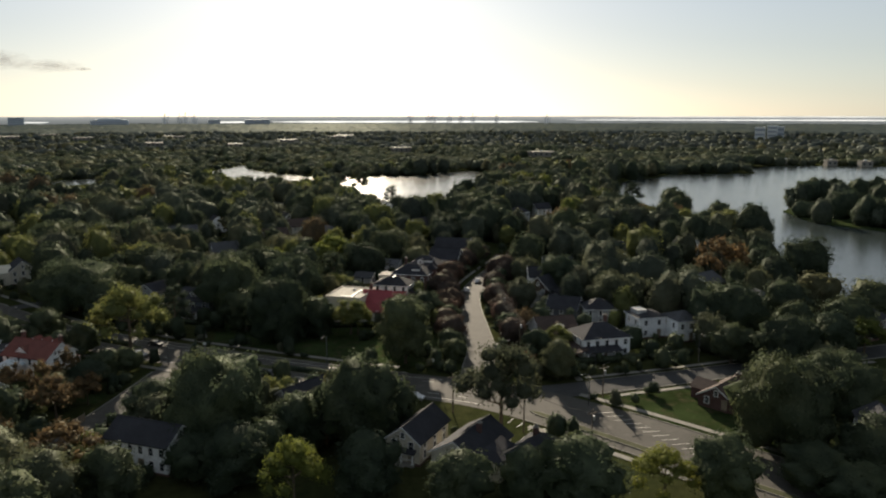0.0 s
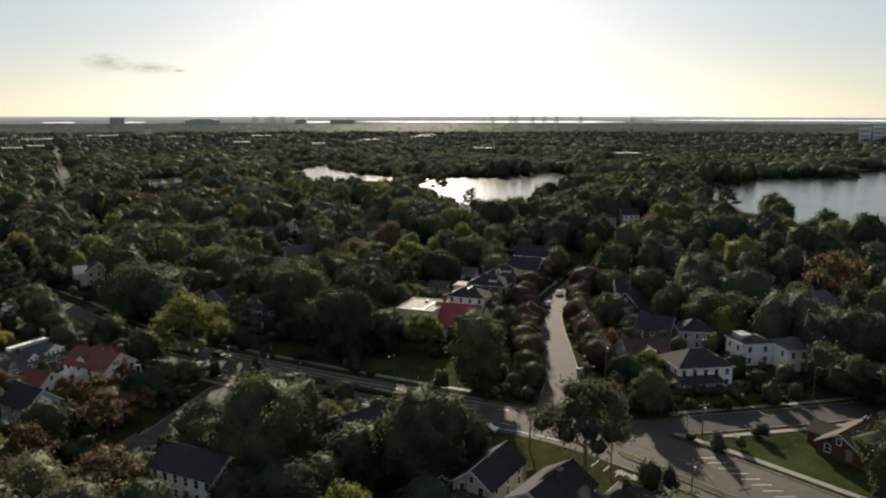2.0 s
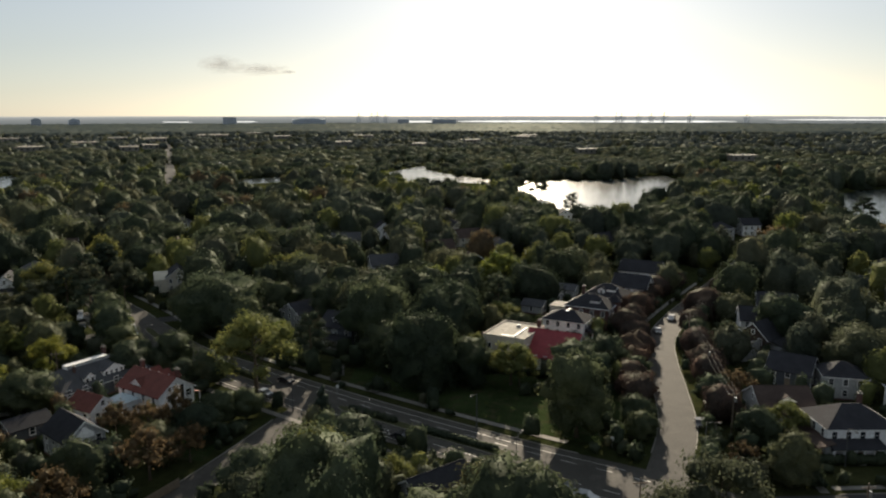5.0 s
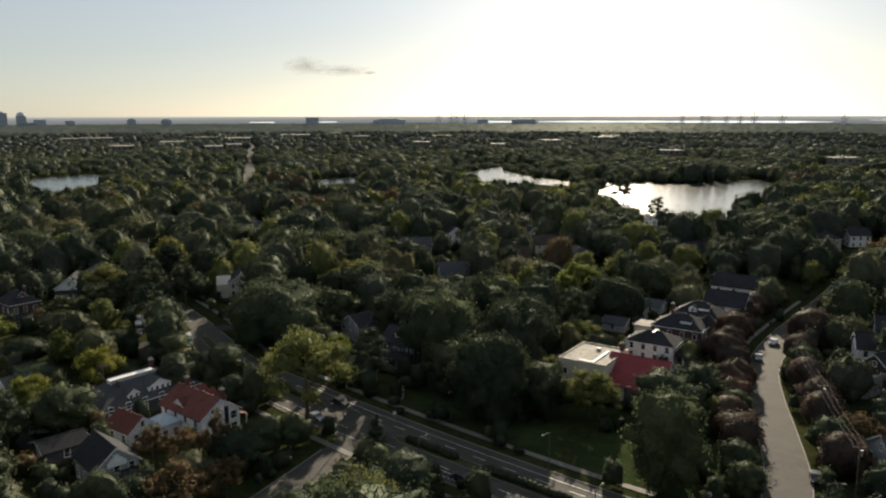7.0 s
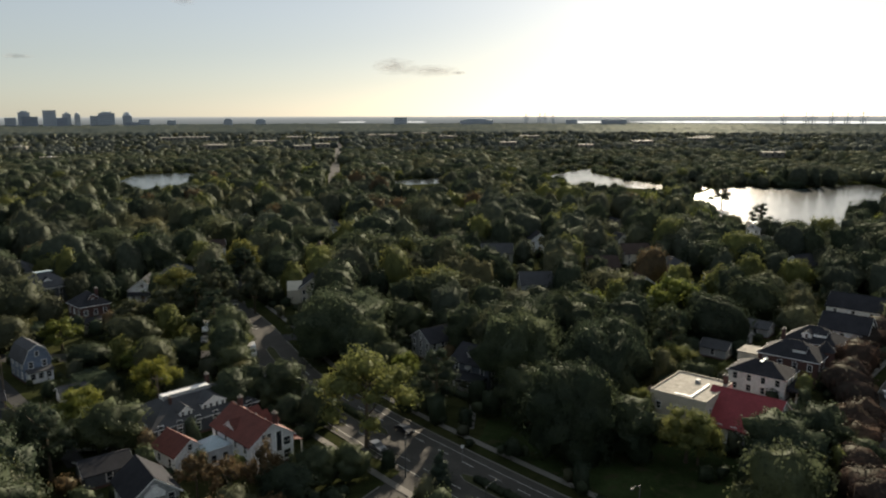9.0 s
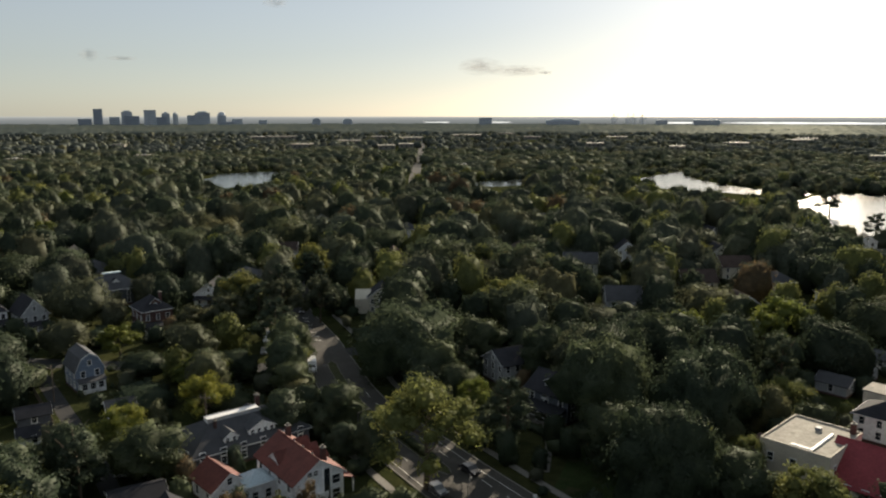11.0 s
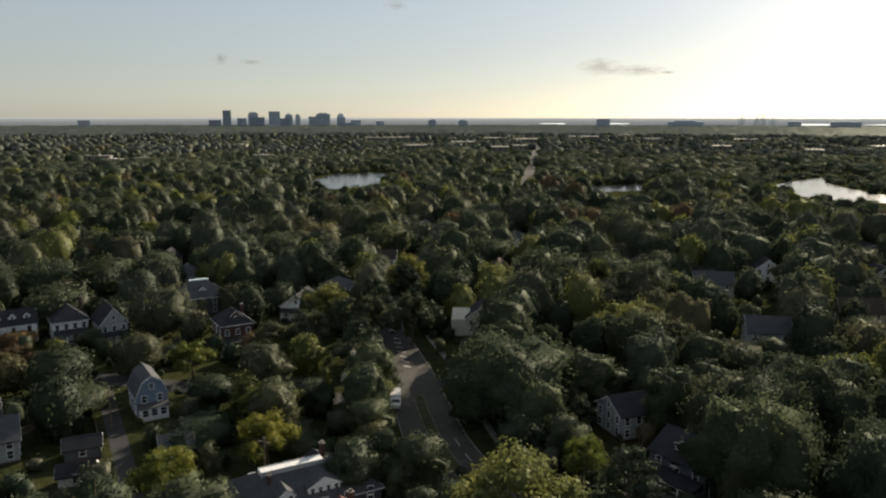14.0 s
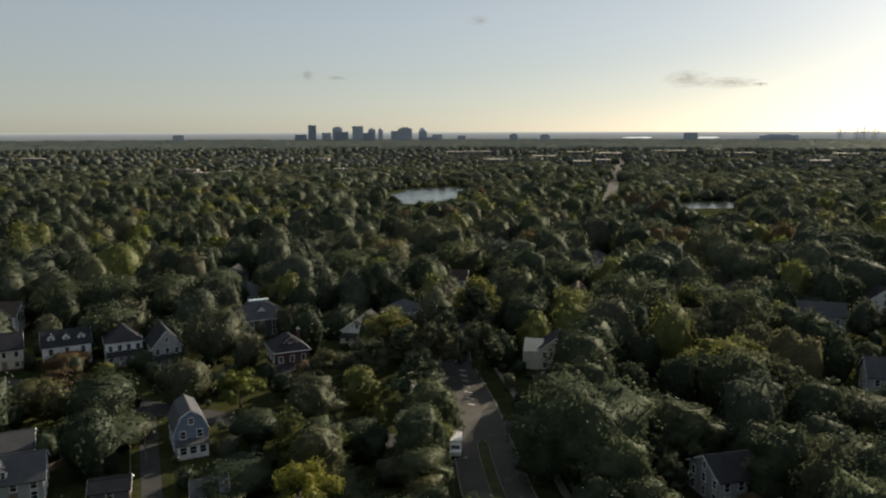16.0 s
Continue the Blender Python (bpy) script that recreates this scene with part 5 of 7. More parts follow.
# ---------------------------------------------------------------- trees
def ico(sub):
    bm = bmesh.new()
    bmesh.ops.create_icosphere(bm, subdivisions=sub, radius=1.0)
    bm.verts.ensure_lookup_table()
    v = np.array([tuple(p.co) for p in bm.verts])
    f = np.array([[q.index for q in p.verts] for p in bm.faces])
    bm.free()
    return v, f


ICO1, ICO2, ICO3, ICO4 = ico(1), ico(2), ico(3), ico(4)


def leaves_at(rng, c, nrm, size, tilt=0.3):
    """Leaf sprays: three-cornered tufts at c, lying roughly square to nrm."""
    n = len(c)
    nrm = nrm + rng.normal(0, tilt, (n, 3))
    nrm /= np.linalg.norm(nrm, axis=1, keepdims=True)
    a = np.cross(nrm, rng.normal(0, 1, (n, 3)))
    a /= np.linalg.norm(a, axis=1, keepdims=True)
    b = np.cross(nrm, a)
    s = (size * rng.uniform(0.6, 1.35, n))[:, None]
    v = np.stack([c - a * s, c + a * s * 0.4 - b * s * 0.62, c + a * s * 0.6 + b * s * 0.5 + nrm * s * 0.2], 1).reshape(-1, 3)
    return v, np.arange(3 * n).reshape(n, 3)


def clumps(rng, d, count, deep):
    """A bumpy relief over directions d: many small rounded clumps."""
    seeds = rng.normal(0, 1, (count, 3))
    seeds /= np.linalg.norm(seeds, axis=1, keepdims=True)
    near = (d @ seeds.T).max(1)
    reach = 4.0 / count
    return 1 + deep * (1 - np.clip((1 - near) / reach, 0, 1.6)) + rng.normal(0, deep * 0.22, len(d))


def hull(rng, lobes, ball, small, deep):
    """One closed leafy surface round overlapping lobes (x, y, z, rx, rz)."""
    d, f = ball
    lobes = np.array(lobes, float)
    mid = lobes[0, :3]
    far = np.zeros(len(d))
    for x, y, z, rx, rz in lobes:
        k = np.array([rx, rx, rz])
        o, w = (mid - (x, y, z)) / k, d / k
        A, B, C = (w * w).sum(1), w @ o, o @ o - 1
        disc = B * B - A * C
        far = np.maximum(far, np.where(disc > 0, (-B + np.sqrt(np.maximum(disc, 0))) / A, 0))
    far *= clumps(rng, d, small, deep)
    return mid + d * far[:, None], f


def normals_of(v, f):
    n = np.zeros_like(v)
    fn = np.cross(v[f[:, 1]] - v[f[:, 0]], v[f[:, 2]] - v[f[:, 0]])
    for i in range(3):
        np.add.at(n, f[:, i], fn)
    return n / np.maximum(np.linalg.norm(n, axis=1, keepdims=True), 1e-9)


def sprays(rng, v, f, count, size, lift=0.1):
    """Loose leaves standing off a surface, fewer on its underside."""
    n = normals_of(v, f)
    t = f[rng.integers(0, len(f), count)]
    w = rng.dirichlet((1, 1, 1), count)[:, :, None]
    p, q = (v[t] * w).sum(1), (n[t] * w).sum(1)
    keep = q[:, 2] > rng.uniform(-1.1, 0.0, count)
    p, q = p[keep], q[keep]
    return leaves_at(rng, p + q * rng.uniform(-0.1, 1.0, (len(p), 1)) * lift, q, size)


def join(pieces):
    V, F, base = [], [], 0
    for v, f in pieces:
        V.append(v)
        F.append(f + base)
        base += len(v)
    return np.concatenate(V), np.concatenate(F)


def tri_mesh(name, v, f, material):
    m = bpy.data.meshes.new(name)
    m.vertices.add(len(v))
    m.vertices.foreach_set("co", np.ascontiguousarray(v, dtype=np.float32).ravel())
    m.loops.add(3 * len(f))
    m.loops.foreach_set("vertex_index", np.ascontiguousarray(f, dtype=np.int32).ravel())
    m.polygons.add(len(f))
    m.polygons.foreach_set("loop_start", np.arange(0, 3 * len(f), 3, dtype=np.int32))
    m.polygons.foreach_set("use_smooth", np.ones(len(f), bool))
    m.materials.append(material)
    m.update(calc_edges=True)
    return m


def dense_crown(seed, lobes, leaves, size, ball=None):
    """A full crown: a clumped closed surface with loose leaves over it."""
    rng = np.random.default_rng(seed)
    v, f = hull(rng, lobes, ball or ICO4, 80, 0.26)
    mid = np.array(lobes[0][:3])
    core, g = hull(np.random.default_rng(seed), lobes, ICO2 if ball else ICO3, 80, 0.26)
    return join([(mid + (core - mid) * 0.86, g), sprays(rng, mid + (v - mid) * 0.9, f, leaves, size, lobes[0][3] * 0.15)])


def open_crown(seed, lobes, leaves, size, fill=0.82):
    """An airy crown: separate leafy clumps with gaps between them."""
    rng = np.random.default_rng(seed)
    pieces = []
    share = np.array([q[3] ** 2 for q in lobes])
    share = share / share.sum()
    for (x, y, z, rx, rz), w in zip(lobes, share):
        d, f = ICO2
        v = d * (clumps(rng, d, 22, 0.16) * fill)[:, None] * (rx, rx, rz) + (x, y, z)
        pieces += [(v, f), sprays(rng, v, f, int(leaves * w), size, rx * 0.55)]
    return join(pieces)


def round_lobes(seed, r=7.0, h=16.0, low=0.14, count=16, peak=0.45, lobe=0.36):
    """Lobes over an egg-shaped dome; peak: the height of its widest part."""
    rng = np.random.default_rng(seed)
    z0 = h * low
    out = [(0, 0, z0 + (h - z0) * 0.46, r * 0.66, (h - z0) * 0.42)]
    for i in range(count):
        t = (i + 0.5) / count
        a = i * 2.4 + rng.uniform(-0.35, 0.35)
        k = (t - peak) / (1 - peak) if t > peak else (peak - t) / peak * 0.72
        ring = r * math.sqrt(max(0.0, 1 - k * k))
        q = r * lobe * rng.uniform(0.62, 1.3)
        ring = max(0.0, ring * rng.uniform(0.8, 1.14) - q * 0.8)
        z = z0 + (h - z0) * t
        out.append((ring * math.cos(a), ring * math.sin(a), min(max(z, z0 + q * 0.5), h - q * 0.7), q, q * rng.uniform(0.75, 1.0)))
    return out


def spread_lobes(seed, r=10.0, h=17.0):
    """Layered clumps on spreading limbs, with gaps between the tiers."""
    rng = np.random.default_rng(seed)
    out = []
    for i in range(24):
        a, d = i * 2.4 + rng.uniform(-0.3, 0.3), r * math.sqrt((i + 0.5) / 24) * 0.84
        z = h * (0.92 - 0.42 * (d / r) ** 2 - rng.uniform(0.0, 0.26))
        q = r * rng.uniform(0.2, 0.33)
        out.append((d * math.cos(a), d * math.sin(a), z, q, q * 0.7))
    return out


def pine_lobes(seed, r=7.0, h=16.0):
    rng = np.random.default_rng(seed)
    out = []
    for i in range(16):
        t = i / 15
        a, z = i * 2.4 + rng.uniform(-0.5, 0.5), h * (0.38 + 0.57 * t)
        d = r * (0.72 - 0.55 * t) * rng.uniform(0.6, 1.15)
        q = r * rng.uniform(0.22, 0.36) * (1.05 - 0.35 * t)
        out.append((d * math.cos(a), d * math.sin(a), z, q, q * 0.62))
    return out


def cone_lobes(seed, r=3.0, h=8.0):
    return [(0.12 * r * math.cos(i * 2.2), 0.12 * r * math.sin(i * 2.2), h * (0.12 + 0.8 * i / 8), r * (1.0 - 0.1 * i), h * 0.12) for i in range(9)]


def trunk_mesh(name, r, h, top, thick, limbs, seed, stems=1):
    rng = random.Random(seed)
    b = Build()
    for s in range(stems):
        ox, oy = (0, 0) if stems == 1 else (0.25 * math.cos(s * 2.1), 0.25 * math.sin(s * 2.1))
        lean = Vector((rng.uniform(-0.3, 0.3) + ox * 4, rng.uniform(-0.3, 0.3) + oy * 4, 0))
        pts = [Vector((ox, oy, 0)) + lean * (k / 4) ** 2 + Vector((0, 0, top * k / 4)) for k in range(5)]
        for k in range(4):
            b.tube(pts[k], pts[k + 1], thick * (1.25 - 0.22 * k if k else 1.5) / stems**0.5, thick * (1.03 - 0.22 * k) / stems**0.5, 7)
        for i in range(limbs):
            k = rng.uniform(0.45, 1.0)
            p = pts[0].lerp(pts[-1], k)
            a = i * 2.4 + rng.uniform(-0.4, 0.4)
            q = p + Vector((math.cos(a) * r * rng.uniform(0.35, 0.6), math.sin(a) * r * rng.uniform(0.35, 0.6), h * rng.uniform(0.14, 0.26)))
            mid = p.lerp(q, 0.5) + Vector((0, 0, -0.04 * h))
            b.tube(p, mid, thick * 0.42, thick * 0.3, 5).tube(mid, q, thick * 0.3, thick * 0.12, 5)
    for v in range(len(b.v)):
        x, y, z = b.v[v]
        b.v[v] = (x / r, y / r, z / h)
    return b.mesh(name, BARK)


def crown_mesh(made, r, h):
    v, f = made
    return tri_mesh("crown", v / np.array([r, r, h]), f, LEAF["mid"])


SHAPES = {
    "round": [(crown_mesh(dense_crown(s, round_lobes(s, low=lo, count=c, peak=pk, lobe=lb), 3000, 0.37), 7, 16), trunk_mesh("trunk", 7, 16, 8.5, 0.36, 5, s))
              for s, lo, c, pk, lb in ((1, 0.1, 26, 0.45, 0.3), (2, 0.13, 30, 0.5, 0.27), (3, 0.08, 20, 0.4, 0.36), (4, 0.14, 26, 0.55, 0.3), (5, 0.1, 22, 0.38, 0.34), (6, 0.12, 30, 0.6, 0.27))],
    "grand": [(crown_mesh(dense_crown(s, round_lobes(s, 12.0, 17.0, 0.1, 34, 0.45, 0.24), 7000, 0.38), 12, 17), trunk_mesh("trunk", 12, 17, 9.0, 0.45, 7, s)) for s in (7, 8)],
    "spread": [(crown_mesh(open_crown(s, spread_lobes(s), 6800, 0.36, 0.5), 10, 17), trunk_mesh("trunk", 10, 17, 11.0, 0.42, 8, s)) for s in (11, 12)],
    "thin": [(crown_mesh(open_crown(s, spread_lobes(s, 6.0, 9.0), 2000, 0.28, 0.42), 6, 9), trunk_mesh("trunk", 6, 9, 6.0, 0.22, 9, s)) for s in (13, 14)],
    "pine": [(crown_mesh(open_crown(s, pine_lobes(s), 3900, 0.3, 0.6), 7, 16), trunk_mesh("trunk", 7, 16, 14.5, 0.32, 7, s)) for s in (21, 22, 23)],
    "cone": [(crown_mesh(open_crown(31, cone_lobes(31), 1700, 0.2, 0.75), 3, 8), trunk_mesh("trunk", 3, 8, 6.5, 0.16, 2, 31))],
    "shrub": [(crown_mesh(dense_crown(s, round_lobes(s, 4.0, 6.5, 0.1, 14, 0.42, 0.42), 1100, 0.24, ICO3), 4, 6.5), trunk_mesh("trunk", 4, 6.5, 3.0, 0.14, 3, s, 3)) for s in (41, 42, 43)],
}
SHAPES_FAR = {  # the same trees with fewer, larger leaf sprays, for those far down the streets
    "round": [(crown_mesh(dense_crown(s, round_lobes(s, low=lo, count=c, peak=pk, lobe=lb), 1300, 0.5, ICO3), 7, 16), SHAPES["round"][i][1])
              for i, (s, lo, c, pk, lb) in enumerate(((1, 0.1, 20, 0.45, 0.36), (2, 0.13, 24, 0.5, 0.32), (3, 0.08, 16, 0.4, 0.42), (4, 0.14, 20, 0.55, 0.36), (5, 0.1, 18, 0.38, 0.38), (6, 0.12, 24, 0.6, 0.32)))],
    "grand": [(crown_mesh(dense_crown(s, round_lobes(s, 12.0, 17.0, 0.1, 28, 0.45, 0.28), 2700, 0.56, ICO3), 12, 17), SHAPES["grand"][s - 7][1]) for s in (7, 8)],
    "spread": [(crown_mesh(open_crown(s, spread_lobes(s), 2600, 0.5, 0.6), 10, 17), SHAPES["spread"][s - 11][1]) for s in (11, 12)],
    "pine": [(crown_mesh(open_crown(s, pine_lobes(s), 1800, 0.44, 0.6), 7, 16), SHAPES["pine"][s - 21][1]) for s in (21, 22, 23)],
}
FORM = {"open": "spread", "dark": "round", "mid": "round", "light": "spread", "lime": "spread", "olive": "round", "rust": "thin", "red": "shrub", "pine": "pine", "cone": "cone"}
TREE_LABEL = {"open": "tall open-crowned tree with a visible trunk", "dark": "dense dark green broadleaf tree", "mid": "full green broadleaf tree", "light": "tall pale green spreading tree", "lime": "bright yellow-green tree catching the low sun", "olive": "olive green tree with a yellowing crown",
              "rust": "thin rust-brown autumn tree", "red": "low dark red street tree beside the kerb", "pine": "tall dark pine with open tiers", "cone": "small dark conical evergreen"}
PLANTED = []
tree_rng = random.Random(5)


def plant(kind, x, y, h, r, name="tree"):
    if kind == "red":
        r, h = r * tree_rng.uniform(0.95, 1.4), h * tree_rng.uniform(0.85, 1.3)
        x, y = x + tree_rng.uniform(-0.9, 0.9), y + tree_rng.uniform(-2, 2)
    shape = "shrub" if h < 5.5 and kind != "cone" else FORM[kind]
    if shape == "round" and r > 8.4:
        shape = "grand"
    form = SHAPES_FAR[shape] if shape in SHAPES_FAR and math.hypot(x + 20, y - 90) > 190 else SHAPES[shape]
    crown, trunk = form[tree_rng.randrange(len(form))]
    t = thing(name, TREE_LABEL[kind], "tree", x, y, 0, tree_rng.uniform(0, 360), "street trees" if kind == "red" else "")
    t.scale = (r, r, h)
    part("trunk", trunk, None, t)
    c = part("crown", crown, None, t)
    c.material_slots[0].link = "OBJECT"
    c.material_slots[0].material = LEAF[kind]
    PLANTED.append((x, y, r))


# trees known one by one
plant("open", 10.8, 142.5, 20.0, 9.2)
plant("mid", -17.0, 135.0, 18.0, 7.5)
plant("mid", -44.0, 137.0, 18.0, 9.5)
plant("lime", -25.0, 113.5, 12.5, 6.0)
plant("light", -84.5, 193.5, 20.0, 11.0)
plant("dark", -47.6, 206.0, 17.0, 8.6)
plant("mid", -10.6, 187.5, 17.0, 6.7)
plant("rust", -68.5, 126.1, 10.0, 7.5)
plant("olive", -65.1, 110.6, 11.0, 7.6)
plant("mid", -55.4, 114.7, 10.0, 5.5)
plant("rust", -82.0, 123.0, 10.0, 5.0)
plant("rust", -83.0, 151.0, 10.0, 6.0)
plant("rust", -80.0, 159.0, 8.0, 4.0)
plant("dark", 64.6, 136.8, 18.0, 9.4)
plant("mid", 46.1, 116.0, 12.0, 6.0)
plant("lime", 36.0, 115.9, 10.0, 6.5)
plant("mid", 22.0, 115.9, 11.0, 7.9)
plant("mid", 12.9, 116.9, 9.0, 4.2)
plant("mid", 2.1, 115.2, 9.0, 5.5)
plant("dark", 80.7, 209.0, 16.0, 10.5)
plant("olive", 55.9, 237.8, 13.0, 10.5)
plant("rust", 105.3, 282.1, 19.0, 10.5)
plant("dark", 149.6, 365.8, 19.0, 10.5)
plant("dark", 137.7, 284.6, 17.0, 10.5)
plant("dark", 83.8, 180.2, 14.0, 7.3)
plant("lime", 113.0, 195.8, 10.0, 6.1)
plant("olive", 122.8, 240.6, 12.0, 7.4)
plant("mid", 135.6, 232.2, 12.0, 8.0)
plant("pine", 133.8, 536.8, 16.0, 10.5)
plant("pine", 150.1, 496.8, 17.0, 10.5)
plant("rust", 66.7, 417.8, 14.0, 10.5)
plant("dark", 72.8, 367.5, 13.0, 10.5)
plant("dark", 90.8, 331.0, 13.0, 10.5)
plant("olive", 63.7, 287.1, 12.0, 9.9)
plant("mid", 32.6, 302.0, 16.0, 7.0)
plant("dark", 41.0, 262.0, 14.0, 8.0)
plant("lime", 27.0, 252.0, 6.0, 3.5)
plant("dark", 83.5, 154.8, 12.0, 9.1)
plant("dark", 78.5, 128.8, 10.0, 6.1)
plant("dark", 24.0, 190.0, 8.0, 4.5)
plant("rust", 20.0, 180.0, 6.0, 3.0)
plant("rust", 23.0, 216.0, 8.0, 4.5)
plant("dark", 1.2, 196.0, 6.2, 3.9)
plant("red", 1.2, 204.0, 6.2, 3.9)
plant("red", 1.2, 213.0, 6.2, 3.9)
plant("dark", 1.2, 223.0, 6.2, 3.9)
plant("red", 1.2, 233.0, 6.2, 3.9)
plant("red", 1.2, 246.0, 6.2, 3.9)
plant("red", 0.5, 256.0, 6.2, 3.9)
plant("red", 0.5, 267.0, 6.2, 3.9)
plant("red", 0.6, 278.0, 7.5, 4.6)
plant("red", 2.2, 290.0, 7.5, 4.6)
plant("red", 5.6, 302.0, 7.5, 4.6)
plant("red", 9.0, 316.0, 7.5, 4.6)
plant("red", 13.0, 330.0, 7.5, 4.6)
plant("red", 17.8, 203.0, 6.4, 4.0)
plant("dark", 17.8, 213.0, 6.4, 4.0)
plant("red", 17.8, 224.0, 6.4, 4.0)
plant("red", 17.8, 236.0, 6.4, 4.0)
plant("red", 17.8, 248.0, 6.4, 4.0)
plant("dark", 17.8, 260.0, 6.4, 4.0)
plant("red", 17.8, 272.0, 6.4, 4.0)
plant("red", 22.0, 286.0, 7.5, 4.6)
plant("red", 26.2, 300.0, 7.5, 4.6)
plant("red", 31.0, 316.0, 7.5, 4.6)
plant("dark", -12.3, 217.8, 10.0, 7.1)
plant("light", -28.1, 214.0, 11.0, 6.9)
plant("light", -26.0, 214.0, 9.0, 5.0)
plant("lime", -48.2, 315.5, 14.0, 8.7)
plant("dark", -50.0, 245.6, 17.0, 8.8)
plant("dark", -67.0, 258.3, 17.0, 10.3)
plant("dark", -50.0, 235.0, 17.5, 9.0)
plant("mid", -68.0, 234.0, 18.5, 9.5)
plant("mid", -120.0, 239.0, 17.0, 13.5)
plant("olive", -78.0, 247.0, 16.0, 8.0)
plant("mid", -141.0, 335.8, 16.0, 10.5)
plant("mid", -179.8, 340.2, 15.0, 10.5)
plant("light", -125.6, 306.5, 12.0, 8.3)
plant("mid", -161.6, 349.9, 14.0, 9.9)
plant("dark", -78.9, 251.8, 15.0, 7.1)
plant("lime", -69.2, 293.2, 12.0, 7.4)
plant("dark", -32.9, 292.6, 13.0, 9.6)
plant("dark", -25.3, 323.5, 13.0, 10.5)
plant("dark", -55.1, 288.7, 14.0, 7.1)
plant("pine", -195.0, 286.0, 15.5, 8.0)
plant("pine", -180.0, 246.0, 15.0, 8.0)
plant("pine", -163.0, 236.0, 14.5, 7.5)
plant("pine", -186.0, 262.0, 17.0, 8.0)
plant("light", -143.0, 220.0, 11.0, 5.5)
plant("mid", -150.0, 228.0, 12.0, 6.0)
plant("lime", -139.0, 192.0, 10.5, 6.0)
plant("lime", -139.5, 172.0, 8.5, 4.8)
plant("pine", -127.0, 157.0, 13.0, 6.0)
plant("mid", -133.0, 160.0, 11.0, 5.0)
plant("olive", -148.0, 200.0, 11.0, 5.0)
plant("mid", -155.0, 205.0, 9.0, 4.5)
plant("cone", -64.5, 185.1, 7.0, 2.6)
plant("rust", -99.8, 164.2, 8.0, 4.0)
plant("rust", -92.5, 164.7, 9.0, 4.0)
plant("rust", -89.5, 169.5, 10.0, 3.5)
plant("mid", -84.0, 176.0, 7.0, 4.0)
plant("mid", -80.0, 181.0, 6.0, 3.5)
plant("dark", -84.0, 168.0, 7.0, 4.5)
plant("olive", -86.0, 158.0, 7.0, 4.0)
plant("olive", -230.5, 221.1, 13.0, 10.0)
plant("olive", -205.2, 201.1, 9.0, 6.5)
plant("lime", -192.2, 208.1, 9.0, 6.0)
plant("rust", -295.7, 276.6, 13.0, 8.0)
plant("mid", -278.8, 298.7, 15.0, 9.9)
plant("dark", -202.4, 181.1, 10.0, 7.2)
plant("mid", -287.8, 249.3, 12.0, 8.4)
plant("mid", -295.3, 236.2, 12.0, 8.2)
plant("olive", -139.5, 180.9, 8.0, 2.0)
plant("mid", -150.1, 161.3, 4.0, 2.4)
plant("light", -126.4, 298.3, 13.0, 9.0)
plant("olive", -139.0, 333.2, 15.0, 10.0)
plant("light", -160.3, 343.6, 14.0, 6.2)
plant("mid", -177.6, 330.6, 15.0, 9.8)
plant("dark", -97.4, 283.0, 13.0, 7.1)
plant("olive", -108.4, 293.7, 12.0, 4.6)
plant("mid", -68.6, 286.6, 13.0, 7.2)
plant("dark", -82.1, 288.5, 10.0, 5.6)
plant("mid", -60.7, 320.9, 11.0, 6.7)
plant("lime", -50.5, 304.9, 12.0, 6.0)
plant("mid", -289.3, 301.5, 14.0, 10.5)
plant("rust", -292.2, 277.5, 13.0, 7.6)
plant("pine", -197.7, 287.4, 16.0, 8.1)
plant("mid", -199.4, 256.0, 13.0, 8.6)
plant("mid", -276.9, 244.7, 14.0, 8.6)
plant("mid", -293.7, 234.3, 13.0, 8.8)
plant("mid", -291.8, 215.0, 14.0, 10.1)
plant("mid", -299.7, 200.3, 13.0, 10.5)
plant("dark", -204.5, 182.9, 10.0, 6.7)
plant("rust", -232.1, 183.0, 6.0, 5.5)
plant("mid", -164.9, 328.8, 15.0, 10.5)
plant("mid", -210.7, 347.5, 15.0, 10.5)
plant("lime", -375.7, 292.1, 13.0, 9.4)
plant("lime", -509.5, 318.4, 13.0, 10.5)
plant("dark", -110.0, 252.0, 13.0, 8.0)
plant("dark", -60.0, 218.0, 12.0, 7.0)
plant("dark", -38.0, 212.0, 11.0, 6.0)
plant("dark", -100.0, 228.0, 9.0, 5.0)
plant("lime", -154.0, 203.5, 9.0, 7.0)
plant("lime", -141.1, 173.7, 9.5, 5.9)
plant("pine", -134.8, 160.4, 12.0, 6.6)
plant("mid", -140.8, 217.4, 12.0, 5.3)
plant("light", -195.2, 254.5, 15.0, 8.9)
plant("light", -200.8, 291.3, 18.0, 7.7)
plant("mid", -256.3, 335.1, 17.0, 10.5)
plant("olive", -180.3, 219.7, 8.0, 5.7)
plant("dark", -119.8, 195.1, 9.0, 5.1)
plant("dark", -157.3, 189.3, 4.5, 7.5)
plant("dark", -142.7, 199.6, 4.5, 6.9)
plant("mid", -256.5, 202.6, 13.0, 9.2)
plant("dark", -282.0, 226.9, 14.0, 10.5)
plant("mid", -291.9, 215.3, 14.0, 10.5)
plant("dark", -185.8, 296.3, 14.0, 8.6)
plant("dark", -71.8, 246.9, 17.0, 9.8)
plant("dark", -55.5, 276.7, 14.0, 8.3)
plant("olive", -70.1, 323.8, 12.0, 10.0)
plant("olive", -62.6, 264.4, 12.0, 4.6)
plant("dark", -90.3, 306.1, 8.0, 6.1)
plant("mid", -116.0, 287.9, 14.0, 9.2)
plant("olive", -142.6, 319.1, 12.0, 10.5)
